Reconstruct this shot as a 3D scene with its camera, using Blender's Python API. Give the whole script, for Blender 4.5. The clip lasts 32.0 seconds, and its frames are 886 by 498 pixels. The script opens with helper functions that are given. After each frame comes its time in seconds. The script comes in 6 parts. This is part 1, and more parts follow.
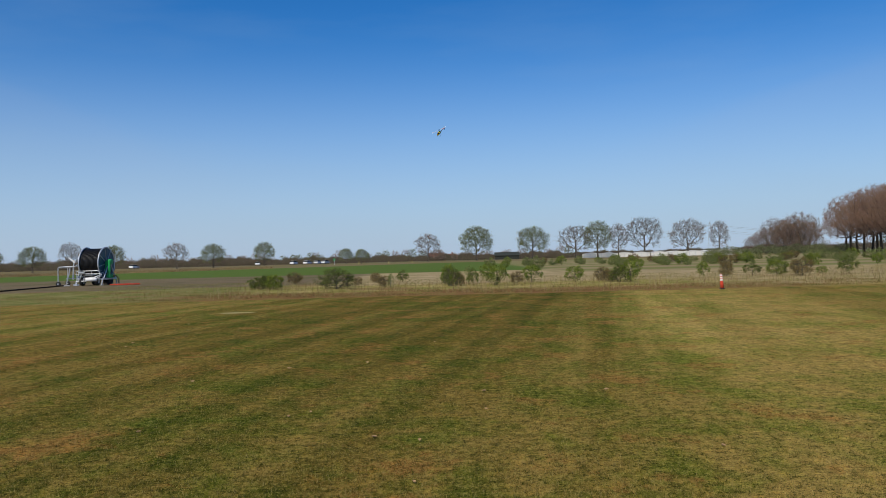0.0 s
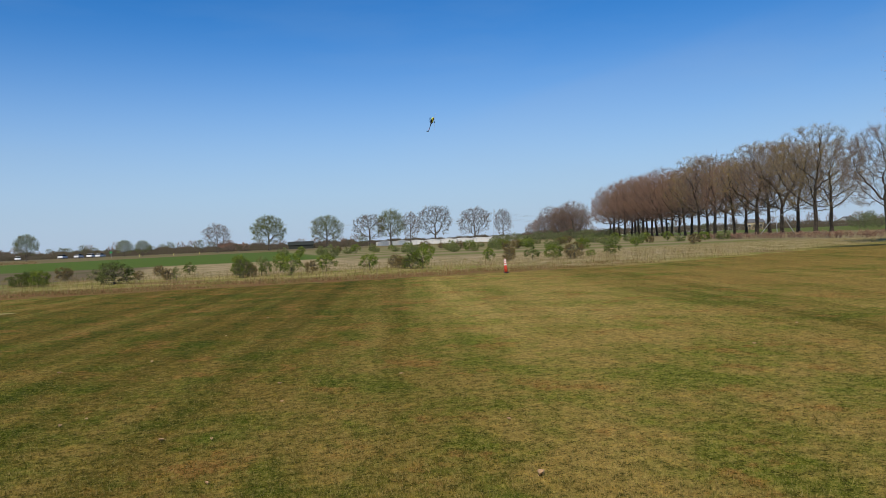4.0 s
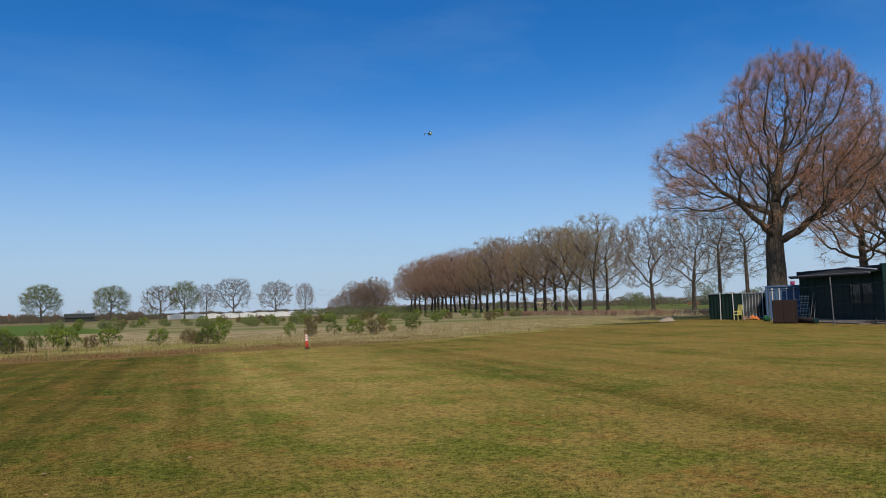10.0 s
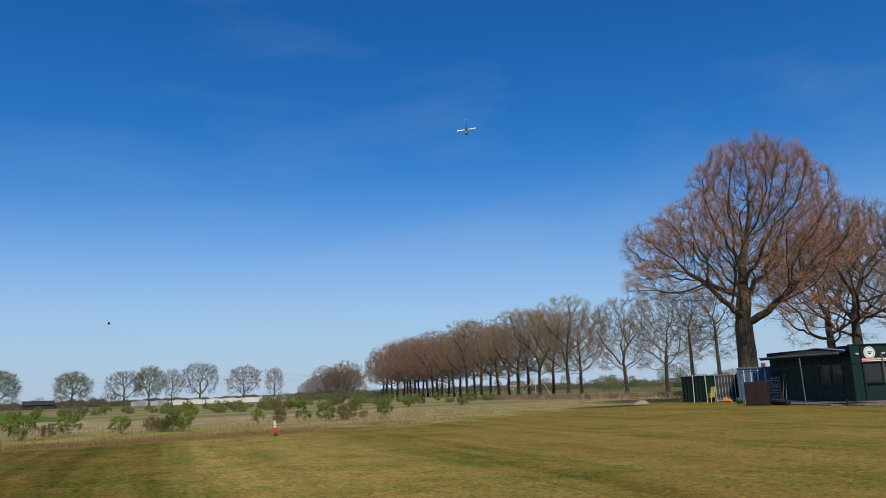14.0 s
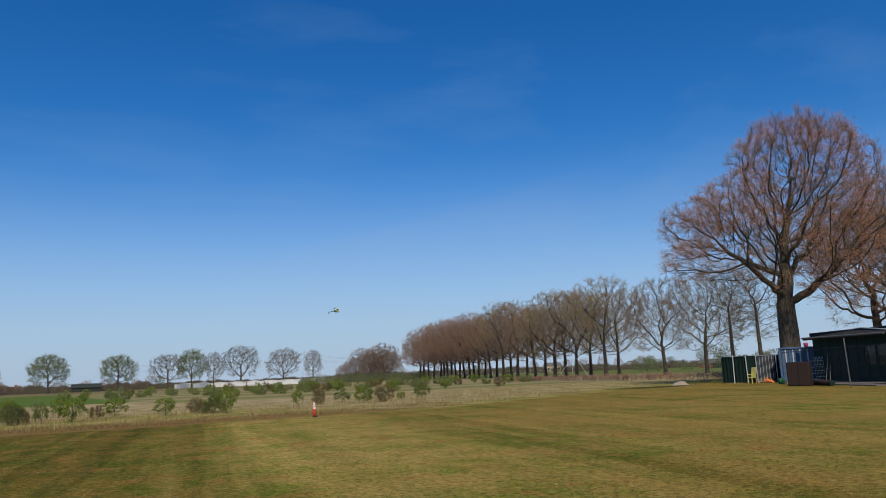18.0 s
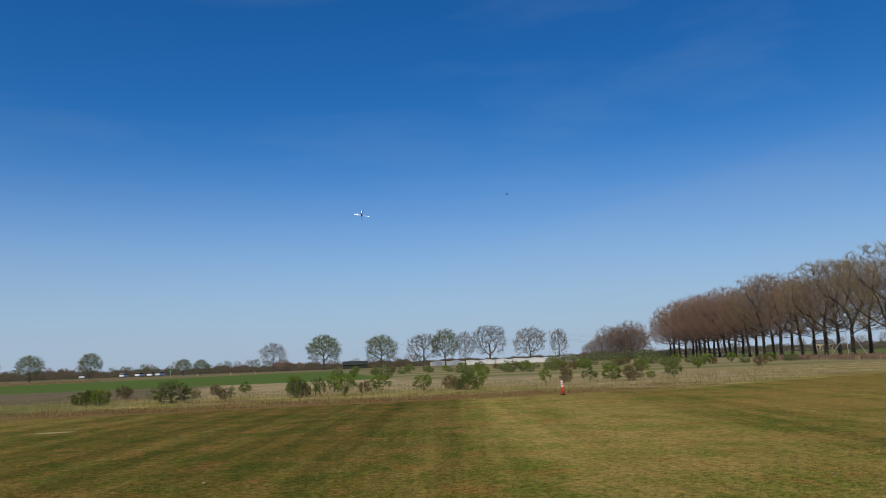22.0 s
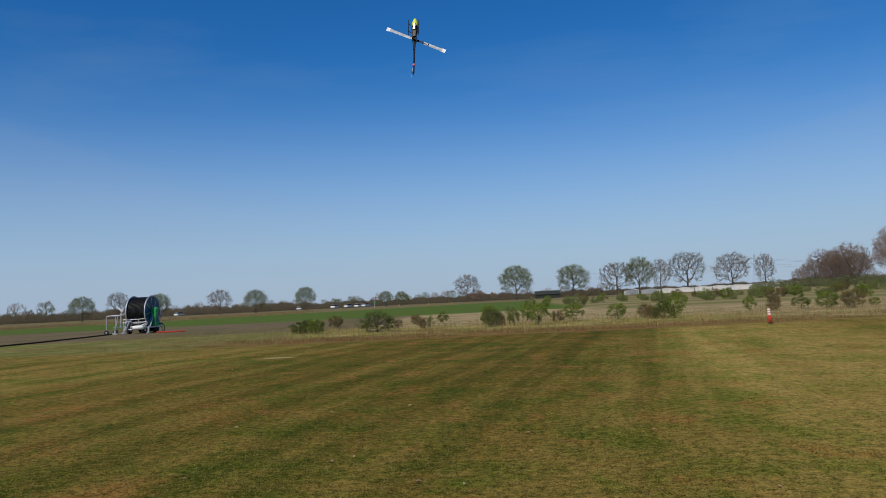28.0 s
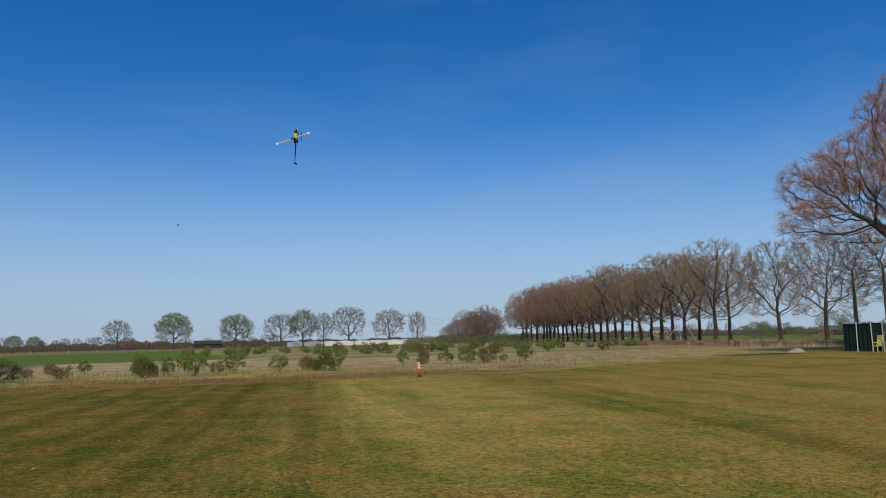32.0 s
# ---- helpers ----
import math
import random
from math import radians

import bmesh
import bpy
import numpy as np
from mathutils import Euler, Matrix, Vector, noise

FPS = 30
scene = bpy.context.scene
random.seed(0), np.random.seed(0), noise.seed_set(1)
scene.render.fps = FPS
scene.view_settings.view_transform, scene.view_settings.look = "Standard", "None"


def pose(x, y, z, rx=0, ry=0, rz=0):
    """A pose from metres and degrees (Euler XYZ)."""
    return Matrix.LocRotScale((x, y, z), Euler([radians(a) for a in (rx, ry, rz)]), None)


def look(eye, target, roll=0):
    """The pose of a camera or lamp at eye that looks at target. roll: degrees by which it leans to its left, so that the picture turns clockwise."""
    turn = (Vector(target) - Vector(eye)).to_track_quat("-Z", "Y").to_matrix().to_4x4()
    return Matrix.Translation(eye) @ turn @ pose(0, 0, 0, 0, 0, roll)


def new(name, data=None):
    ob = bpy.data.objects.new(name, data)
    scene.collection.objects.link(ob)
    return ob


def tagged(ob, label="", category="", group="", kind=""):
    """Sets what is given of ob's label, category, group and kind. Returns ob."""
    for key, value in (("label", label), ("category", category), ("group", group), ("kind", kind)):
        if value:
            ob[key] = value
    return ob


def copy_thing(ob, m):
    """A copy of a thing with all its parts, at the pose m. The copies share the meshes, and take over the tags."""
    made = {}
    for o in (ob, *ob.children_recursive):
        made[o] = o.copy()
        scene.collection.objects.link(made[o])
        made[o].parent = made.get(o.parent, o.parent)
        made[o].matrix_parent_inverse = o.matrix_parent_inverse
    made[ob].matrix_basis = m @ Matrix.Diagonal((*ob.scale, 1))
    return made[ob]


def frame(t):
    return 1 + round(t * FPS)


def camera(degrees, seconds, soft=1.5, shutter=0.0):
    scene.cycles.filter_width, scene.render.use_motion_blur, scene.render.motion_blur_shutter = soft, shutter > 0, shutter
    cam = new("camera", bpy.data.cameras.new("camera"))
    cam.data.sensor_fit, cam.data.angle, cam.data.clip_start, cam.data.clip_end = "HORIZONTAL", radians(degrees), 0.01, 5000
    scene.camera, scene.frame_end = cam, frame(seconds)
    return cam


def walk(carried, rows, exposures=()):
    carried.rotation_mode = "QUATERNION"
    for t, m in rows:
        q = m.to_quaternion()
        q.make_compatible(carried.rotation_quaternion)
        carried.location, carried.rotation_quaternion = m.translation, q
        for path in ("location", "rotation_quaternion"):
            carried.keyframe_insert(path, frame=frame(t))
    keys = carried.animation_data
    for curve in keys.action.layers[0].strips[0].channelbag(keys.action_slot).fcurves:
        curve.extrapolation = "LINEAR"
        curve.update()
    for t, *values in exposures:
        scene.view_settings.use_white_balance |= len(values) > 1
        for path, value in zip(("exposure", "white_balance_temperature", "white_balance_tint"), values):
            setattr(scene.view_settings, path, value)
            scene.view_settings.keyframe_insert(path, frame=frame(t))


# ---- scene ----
# ---- camera ----
EYE = 1.65
# seconds, yaw, pitch, roll of a camera held in the hand, turning on the spot
PATH = [
    (0, 0.00, 0.60, 1.40),
    (0.5, -3.23, 0.61, 1.69),
    (1, -5.43, 0.50, 1.73),
    (1.5, -7.07, 0.51, 2.11),
    (2, -9.98, 0.09, 2.04),
    (2.5, -15.61, -0.27, 1.75),
    (4.5, -15.91, -1.05, 2.41),
    (5, -16.13, -1.43, 2.53),
    (5.5, -16.30, -1.59, 2.77),
    (6, -16.86, -1.45, 2.89),
    (6.5, -17.08, -1.19, 3.12),
    (7, -17.32, -1.21, 3.08),
    (7.5, -18.86, -1.13, 2.89),
    (8, -23.24, -1.06, 2.83),
    (8.5, -28.37, -0.03, 2.30),
    (9, -30.78, 3.11, 1.99),
    (9.5, -31.79, 4.22, 1.93),
    (10, -31.06, 4.51, 1.56),
    (10.5, -30.45, 4.30, 1.64),
    (11, -30.18, 3.79, 1.65),
    (11.5, -29.74, 3.74, 1.72),
    (12, -29.76, 4.24, 1.47),
    (12.5, -30.95, 8.83, 1.16),
    (13, -32.47, 10.25, 1.65),
    (13.5, -33.26, 10.83, 1.86),
    (14, -33.16, 10.85, 1.96),
    (14.5, -33.52, 11.88, 1.95),
    (16.5, -32.65, 12.12, 1.94),
    (17, -32.05, 11.21, 2.15),
    (17.5, -31.24, 10.36, 2.18),
    (18, -30.36, 9.57, 2.17),
    (18.5, -26.68, 9.29, 1.95),
    (19, -18.16, 9.11, 1.78),
    (19.5, -13.05, 9.28, 1.91),
    (20, -9.69, 9.34, 1.56),
    (20.5, -9.42, 9.39, 1.64),
    (21, -11.06, 9.34, 1.99),
    (21.5, -11.55, 9.12, 2.01),
    (22, -11.65, 8.63, 2.08),
    (22.5, -12.14, 7.89, 1.89),
    (23, -12.90, 6.85, 1.50),
    (23.5, -13.55, 6.18, 1.33),
    (24, -13.77, 5.80, 1.70),
    (24.5, -13.80, 5.76, 2.01),
    (26.5, -8.42, 4.70, 2.87),
    (27, -3.80, 4.48, 2.80),
    (27.5, 0.13, 4.21, 2.89),
    (28, 3.08, 3.87, 2.76),
    (28.5, 2.80, 7.29, 2.16),
    (29, -1.22, 9.19, 1.92),
    (29.5, -4.18, 7.88, 1.05),
    (30, -5.14, 6.74, 0.89),
    (30.5, -9.68, 7.24, 1.30),
    (31, -17.45, 7.34, 1.91),
    (31.5, -22.15, 7.00, 1.33),
    (32, -22.49, 6.92, 1.25),
]
# the film camera closes a little over the bright sky
EXPOSURES = [(0.0, -0.4), (2.5, -0.38), (5.0, -0.33), (8.0, -0.35), (10.0, -0.35), (14.5, -0.35), (17.0, -0.4), (19.0, -0.49), (21.0, -0.57), (24.0, -0.51), (27.0, -0.55), (29.0, -0.59), (31.0, -0.56), (32.0, -0.5)]
cam = camera(61.9, 32.0, soft=0.75)
walk(cam, [(t, pose(0, 0, EYE, 90 + pitch, roll, yaw)) for t, yaw, pitch, roll in PATH], EXPOSURES)

# ---- daylight ----
SUN_AZ, SUN_EL = 206.0, 47.0
world = bpy.data.worlds.new("sky")
scene.world = world
world.use_nodes = True
wn, wl = world.node_tree.nodes, world.node_tree.links
sky = wn.new("ShaderNodeTexSky")
sky.sky_type = "NISHITA"
sky.sun_disc = False
sky.sun_elevation, sky.sun_rotation = radians(SUN_EL), radians(SUN_AZ)
sky.air_density, sky.dust_density, sky.ozone_density = 1.0, 0.0, 2.0
wn["Background"].inputs[1].default_value = 0.1
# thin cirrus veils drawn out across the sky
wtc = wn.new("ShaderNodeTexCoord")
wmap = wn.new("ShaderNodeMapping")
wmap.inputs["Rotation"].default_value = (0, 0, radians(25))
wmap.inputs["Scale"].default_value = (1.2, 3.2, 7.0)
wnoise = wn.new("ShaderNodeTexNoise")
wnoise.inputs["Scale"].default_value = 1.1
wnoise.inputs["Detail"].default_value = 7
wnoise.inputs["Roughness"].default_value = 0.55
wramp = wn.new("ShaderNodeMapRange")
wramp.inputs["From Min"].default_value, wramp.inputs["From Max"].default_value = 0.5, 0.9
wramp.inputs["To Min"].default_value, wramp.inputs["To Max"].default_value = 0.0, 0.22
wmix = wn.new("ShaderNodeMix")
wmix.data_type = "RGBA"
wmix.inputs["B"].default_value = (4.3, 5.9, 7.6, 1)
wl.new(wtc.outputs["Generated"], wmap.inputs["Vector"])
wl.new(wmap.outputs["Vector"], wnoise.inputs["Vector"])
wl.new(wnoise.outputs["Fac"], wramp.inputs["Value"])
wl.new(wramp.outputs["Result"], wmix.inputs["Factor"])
wsat = wn.new("ShaderNodeHueSaturation")
wsat.inputs["Saturation"].default_value = 1.4
wtint = wn.new("ShaderNodeMix")
wtint.data_type, wtint.blend_type = "RGBA", "MULTIPLY"
wtint.inputs["Factor"].default_value = 1.0
wtint.inputs["B"].default_value = (0.71, 1.13, 1.46, 1)
# pale blue air towards the horizon
wsep = wn.new("ShaderNodeSeparateXYZ")
whaze = wn.new("ShaderNodeMapRange")
whaze.interpolation_type = "SMOOTHERSTEP"
whaze.inputs["From Min"].default_value, whaze.inputs["From Max"].default_value = 0.35, -0.08
whaze.inputs["To Min"].default_value, whaze.inputs["To Max"].default_value = 0.0, 0.95
wair = wn.new("ShaderNodeMix")
wair.data_type = "RGBA"
wair.inputs["B"].default_value = (5.25, 6.5, 8.9, 1)
wl.new(wtc.outputs["Generated"], wsep.inputs[0])
wl.new(wsep.outputs["Z"], whaze.inputs["Value"])
wl.new(sky.outputs["Color"], wsat.inputs["Color"])
wl.new(wsat.outputs["Color"], wtint.inputs["A"])
wl.new(whaze.outputs["Result"], wair.inputs["Factor"])
wl.new(wtint.outputs["Result"], wair.inputs["A"])
wl.new(wair.outputs["Result"], wmix.inputs["A"])
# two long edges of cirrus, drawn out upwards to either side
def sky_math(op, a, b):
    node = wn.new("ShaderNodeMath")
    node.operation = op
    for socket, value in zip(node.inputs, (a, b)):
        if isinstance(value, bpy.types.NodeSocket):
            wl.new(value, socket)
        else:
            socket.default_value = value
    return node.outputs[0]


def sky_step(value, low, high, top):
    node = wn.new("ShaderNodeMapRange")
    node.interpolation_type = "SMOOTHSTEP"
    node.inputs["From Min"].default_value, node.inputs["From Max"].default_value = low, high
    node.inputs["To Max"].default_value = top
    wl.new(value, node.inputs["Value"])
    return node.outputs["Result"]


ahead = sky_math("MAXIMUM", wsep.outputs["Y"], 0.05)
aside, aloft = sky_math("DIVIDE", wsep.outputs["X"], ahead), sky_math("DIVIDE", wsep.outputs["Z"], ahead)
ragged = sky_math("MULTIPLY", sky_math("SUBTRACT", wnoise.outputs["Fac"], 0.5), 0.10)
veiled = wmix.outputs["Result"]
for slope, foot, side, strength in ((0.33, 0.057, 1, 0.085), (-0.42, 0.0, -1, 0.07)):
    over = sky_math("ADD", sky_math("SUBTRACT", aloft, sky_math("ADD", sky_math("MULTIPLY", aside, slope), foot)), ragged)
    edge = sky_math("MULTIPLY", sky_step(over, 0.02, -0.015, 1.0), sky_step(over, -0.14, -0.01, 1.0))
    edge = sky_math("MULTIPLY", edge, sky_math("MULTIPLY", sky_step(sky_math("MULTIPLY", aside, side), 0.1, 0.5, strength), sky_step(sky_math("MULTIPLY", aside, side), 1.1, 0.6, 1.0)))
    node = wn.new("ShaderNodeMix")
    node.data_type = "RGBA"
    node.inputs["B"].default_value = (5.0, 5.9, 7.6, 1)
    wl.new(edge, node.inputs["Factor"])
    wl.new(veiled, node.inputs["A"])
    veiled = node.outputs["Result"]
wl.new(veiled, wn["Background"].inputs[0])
sun = new("sun", bpy.data.lights.new("sun", "SUN"))
sun.data.energy, sun.data.angle, sun.data.color = 5.0, radians(0.53), (1.0, 0.91, 0.75)
sa, se = radians(SUN_AZ), radians(SUN_EL)
sun.matrix_world = look((100 * math.sin(sa) * math.cos(se), 100 * math.cos(sa) * math.cos(se), 100 * math.sin(se)), (0, 0, 0))


# ---- materials ----
class Nodes:
    """A node material under construction."""

    def __init__(self, name):
        self.mat = bpy.data.materials.new(name)
        self.mat.use_nodes = True
        self.n, self.l = self.mat.node_tree.nodes, self.mat.node_tree.links
        self.bsdf = self.n["Principled BSDF"]

    def put(self, socket, value):
        if isinstance(value, bpy.types.NodeSocket):
            self.l.new(value, socket)
        elif isinstance(value, (tuple, list)) and socket.type == "RGBA" and len(value) == 3:
            socket.default_value = (*value, 1)
        else:
            socket.default_value = value

    def math(self, op, a, b=0.0, clamp=False):
        m = self.n.new("ShaderNodeMath")
        m.operation, m.use_clamp = op, clamp
        self.put(m.inputs[0], a)
        self.put(m.inputs[1], b)
        return m.outputs[0]

    def mix(self, fac, a, b, blend="MIX"):
        m = self.n.new("ShaderNodeMix")
        m.data_type, m.blend_type = "RGBA", blend
        self.put(m.inputs["Factor"], fac)
        self.put(m.inputs["A"], a)
        self.put(m.inputs["B"], b)
        return m.outputs["Result"]

    def step(self, value, low, high, to0=0.0, to1=1.0):
        m = self.n.new("ShaderNodeMapRange")
        m.interpolation_type = "SMOOTHSTEP"
        for key, v in (("Value", value), ("From Min", low), ("From Max", high), ("To Min", to0), ("To Max", to1)):
            self.put(m.inputs[key], v)
        return m.outputs["Result"]

    def noise(self, scale, detail=4.0, rough=0.6, vec=None, stretch=None):
        t = self.n.new("ShaderNodeTexNoise")
        t.inputs["Scale"].default_value = scale
        t.inputs["Detail"].default_value = detail
        t.inputs["Roughness"].default_value = rough
        vec = vec or self.coords()
        if stretch:
            m = self.n.new("ShaderNodeMapping")
            m.inputs["Scale"].default_value = stretch[:3]
            if len(stretch) > 3:
                m.inputs["Rotation"].default_value = (0, 0, radians(stretch[3]))
            self.l.new(vec, m.inputs["Vector"])
            vec = m.outputs["Vector"]
        self.l.new(vec, t.inputs["Vector"])
        return t.outputs["Fac"]

    def coords(self):
        return self.n.new("ShaderNodeTexCoord").outputs["Object"]

    def position(self):
        return self.n.new("ShaderNodeNewGeometry").outputs["Position"]

    def xyz(self, vec):
        s = self.n.new("ShaderNodeSeparateXYZ")
        self.l.new(vec, s.inputs[0])
        return s.outputs

    def island(self):
        return self.n.new("ShaderNodeNewGeometry").outputs["Random Per Island"]

    def chance(self):
        return self.n.new("ShaderNodeObjectInfo").outputs["Random"]

    def bump(self, height, strength, distance=0.02):
        b = self.n.new("ShaderNodeBump")
        b.inputs["Strength"].default_value = strength
        b.inputs["Distance"].default_value = distance
        self.l.new(height, b.inputs["Height"])
        self.l.new(b.outputs["Normal"], self.bsdf.inputs["Normal"])

    def done(self, colour, rough=0.8, metal=0.0, spec=0.4):
        self.put(self.bsdf.inputs["Base Color"], colour)
        self.put(self.bsdf.inputs["Roughness"], rough)
        self.put(self.bsdf.inputs["Metallic"], metal)
        self.bsdf.inputs["Specular IOR Level"].default_value = spec
        return self.mat


def surface(name, dark, light, scale=8.0, rough=0.7, metal=0.0, bump=0.2, dirt=None, spec=0.4):
    """Two tones at two scales, a dirt tone in blotches, and fine relief."""
    m = Nodes(name)
    fine, broad = m.noise(scale * 6, 5), m.noise(scale * 0.7, 3)
    c = m.mix(m.math("ADD", m.math("MULTIPLY", fine, 0.5), m.math("MULTIPLY", broad, 0.5)), dark, light)
    if dirt:
        c = m.mix(m.step(m.noise(scale * 0.45, 6, 0.7), 0.52, 0.72, 0.0, 0.7), c, dirt)
    m.bump(fine, bump)
    return m.done(c, m.step(broad, 0.3, 0.7, rough - 0.08, rough + 0.08), metal, spec)


def foliage(name, tones, rough=0.6):
    """Leaves or stalks: each piece takes its own tone between those given."""
    m = Nodes(name)
    r = m.island()
    c = tones[0]
    for k, tone in enumerate(tones[1:]):
        a = k / (len(tones) - 1)
        c = m.mix(m.step(r, a, a + 1.0 / (len(tones) - 1)), c, tone)
    c = m.mix(m.step(m.noise(0.9, 3), 0.35, 0.7, 0.0, 0.35), c, tones[-1])
    m.bsdf.inputs["Subsurface Weight"].default_value = 0.0
    return m.done(c, rough, 0, 0.12)


def bark(name, dark, light, moss=None):
    m = Nodes(name)
    ridges = m.noise(9, 6, 0.7, stretch=(1, 1, 0.22))
    c = m.mix(m.step(ridges, 0.35, 0.7), dark, light)
    if moss:
        c = m.mix(m.step(m.noise(1.3, 4), 0.5, 0.7, 0.0, 0.6), c, moss)
    m.bump(ridges, 0.7, 0.03)
    return m.done(c, 0.9, 0, 0.2)


def mown_tone(m, pos):
    """Short lawn in spring: green and brown patches of a hand's to a stride's width, mowing lanes, worn spots."""
    s = m.xyz(pos)
    broad = m.noise(0.22, 3, 0.55, pos)
    patch = m.noise(0.8, 5, 0.62, pos, (1.1, 0.8, 1, 13))
    small = m.noise(2.6, 6, 0.72, pos, (1.0, 0.9, 1, 13))
    tuft = m.noise(11, 5, 0.8, pos)
    fine = m.noise(38, 5, 0.8, pos)
    wander = m.math("MULTIPLY", m.math("SUBTRACT", m.noise(0.25, 3, 0.6, pos), 0.5), 0.7)
    across = m.math("ADD", m.math("SUBTRACT", m.math("MULTIPLY", s[0], 0.975), m.math("MULTIPLY", s[1], 0.222)), wander)
    down = m.math("ADD", m.math("MULTIPLY", s[0], 0.222), m.math("MULTIPLY", s[1], 0.975))
    lanes = m.n.new("ShaderNodeCombineXYZ")
    m.l.new(across, lanes.inputs[0])
    m.l.new(m.math("MULTIPLY", down, 0.035), lanes.inputs[1])
    streak = m.noise(0.9, 4, 0.7, lanes.outputs[0])
    # one swath lies light, its neighbours lie dark
    swath = m.math("MULTIPLY", m.step(across, -2.0, 2.2), m.step(across, 7.6, 4.0, 0.45, 1.0))
    swath = m.math("MAXIMUM", swath, m.math("MULTIPLY", m.step(across, 7.0, 9.5), m.step(down, 22.0, 40.0, 0.62, 0.35)))
    swath = m.math("MAXIMUM", swath, m.step(across, 3.0, 5.0, 0.0, 0.42))
    swath = m.math("MAXIMUM", swath, m.math("MULTIPLY", m.step(across, -9.0, -15.0), 0.42))
    swath = m.math("ADD", swath, m.step(streak, 0.35, 0.65, -0.3, 0.25), True)
    swath = m.math("ADD", m.math("MULTIPLY", m.step(down, 15.0, 6.0, 0.0, 0.5), m.math("SUBTRACT", 0.42, swath)), swath)
    brownness = m.math("ADD", m.math("ADD", m.math("MULTIPLY", broad, 0.25), m.math("MULTIPLY", patch, 0.45)), m.math("MULTIPLY", small, 0.3))
    dark = m.mix(m.step(brownness, 0.41, 0.56), (0.056, 0.074, 0.004), (0.160, 0.103, 0.018))
    light = m.mix(m.step(brownness, 0.41, 0.56), (0.170, 0.182, 0.024), (0.37, 0.255, 0.075))
    c = m.mix(swath, dark, light)
    c = m.mix(m.step(m.noise(0.8, 6, 0.72, pos, (1.0, 0.85, 1, 20)), m.step(swath, 0.0, 1.0, 0.54, 0.53), 0.63, 0.0, 0.8), c, (0.27, 0.132, 0.036))
    c = m.mix(m.math("MULTIPLY", m.step(across, 3.0, 10.0, 0.0, 0.42), m.step(broad, 0.35, 0.6)), c, (0.29, 0.172, 0.045))
    c = m.mix(m.step(m.noise(1.0, 5, 0.66, pos, (1.1, 0.8, 1, 50)), 0.55, 0.68, 0.0, 0.38), c, (0.085, 0.135, 0.014))
    # wheel and reel marks of the mower
    for centre, half, depth in ((-0.28, 0.3, 0.3), (-0.98, 0.3, 0.42), (-2.35, 0.42, 0.95), (-3.6, 0.36, 0.8), (-4.5, 0.34, 0.8), (-6.1, 0.45, 0.8), (-7.7, 0.4, 0.7), (-9.6, 0.45, 0.6), (2.9, 0.3, 0.25), (7.3, 0.6, 0.6)):
        off = m.math("ABSOLUTE", m.math("SUBTRACT", across, centre))
        c = m.mix(m.math("MULTIPLY", m.step(off, half, half * 0.35, 0.0, depth), m.step(small, 0.3, 0.6, 1.0, 0.55)), c, (0.50, 0.58, 0.38), "MULTIPLY")
    bright = m.step(m.math("ABSOLUTE", m.math("SUBTRACT", across, 1.35)), 1.3, 0.2, 0.0, 0.6)
    c = m.mix(m.math("MULTIPLY", bright, m.step(down, 9.0, 17.0)), c, (1.2, 1.22, 1.25), "MULTIPLY")
    clump = m.noise(6.0, 5, 0.75, pos)
    c = m.mix(m.step(clump, 0.5, 0.38, 0.0, 0.75), c, (0.55, 0.60, 0.50), "MULTIPLY")
    c = m.mix(m.step(clump, 0.52, 0.64, 0.0, 0.75), c, (1.5, 1.42, 1.2), "MULTIPLY")
    grain = m.math("ADD", m.math("MULTIPLY", fine, 0.55), m.math("MULTIPLY", tuft, 0.45))
    c = m.mix(m.step(grain, 0.50, 0.59, 0.0, m.step(swath, 0.0, 0.8, 0.3, 0.5)), c, (0.48, 0.38, 0.10))
    c = m.mix(m.step(grain, 0.51, 0.42, 0.0, 0.9), c, (0.020, 0.024, 0.003))
    return c, fine


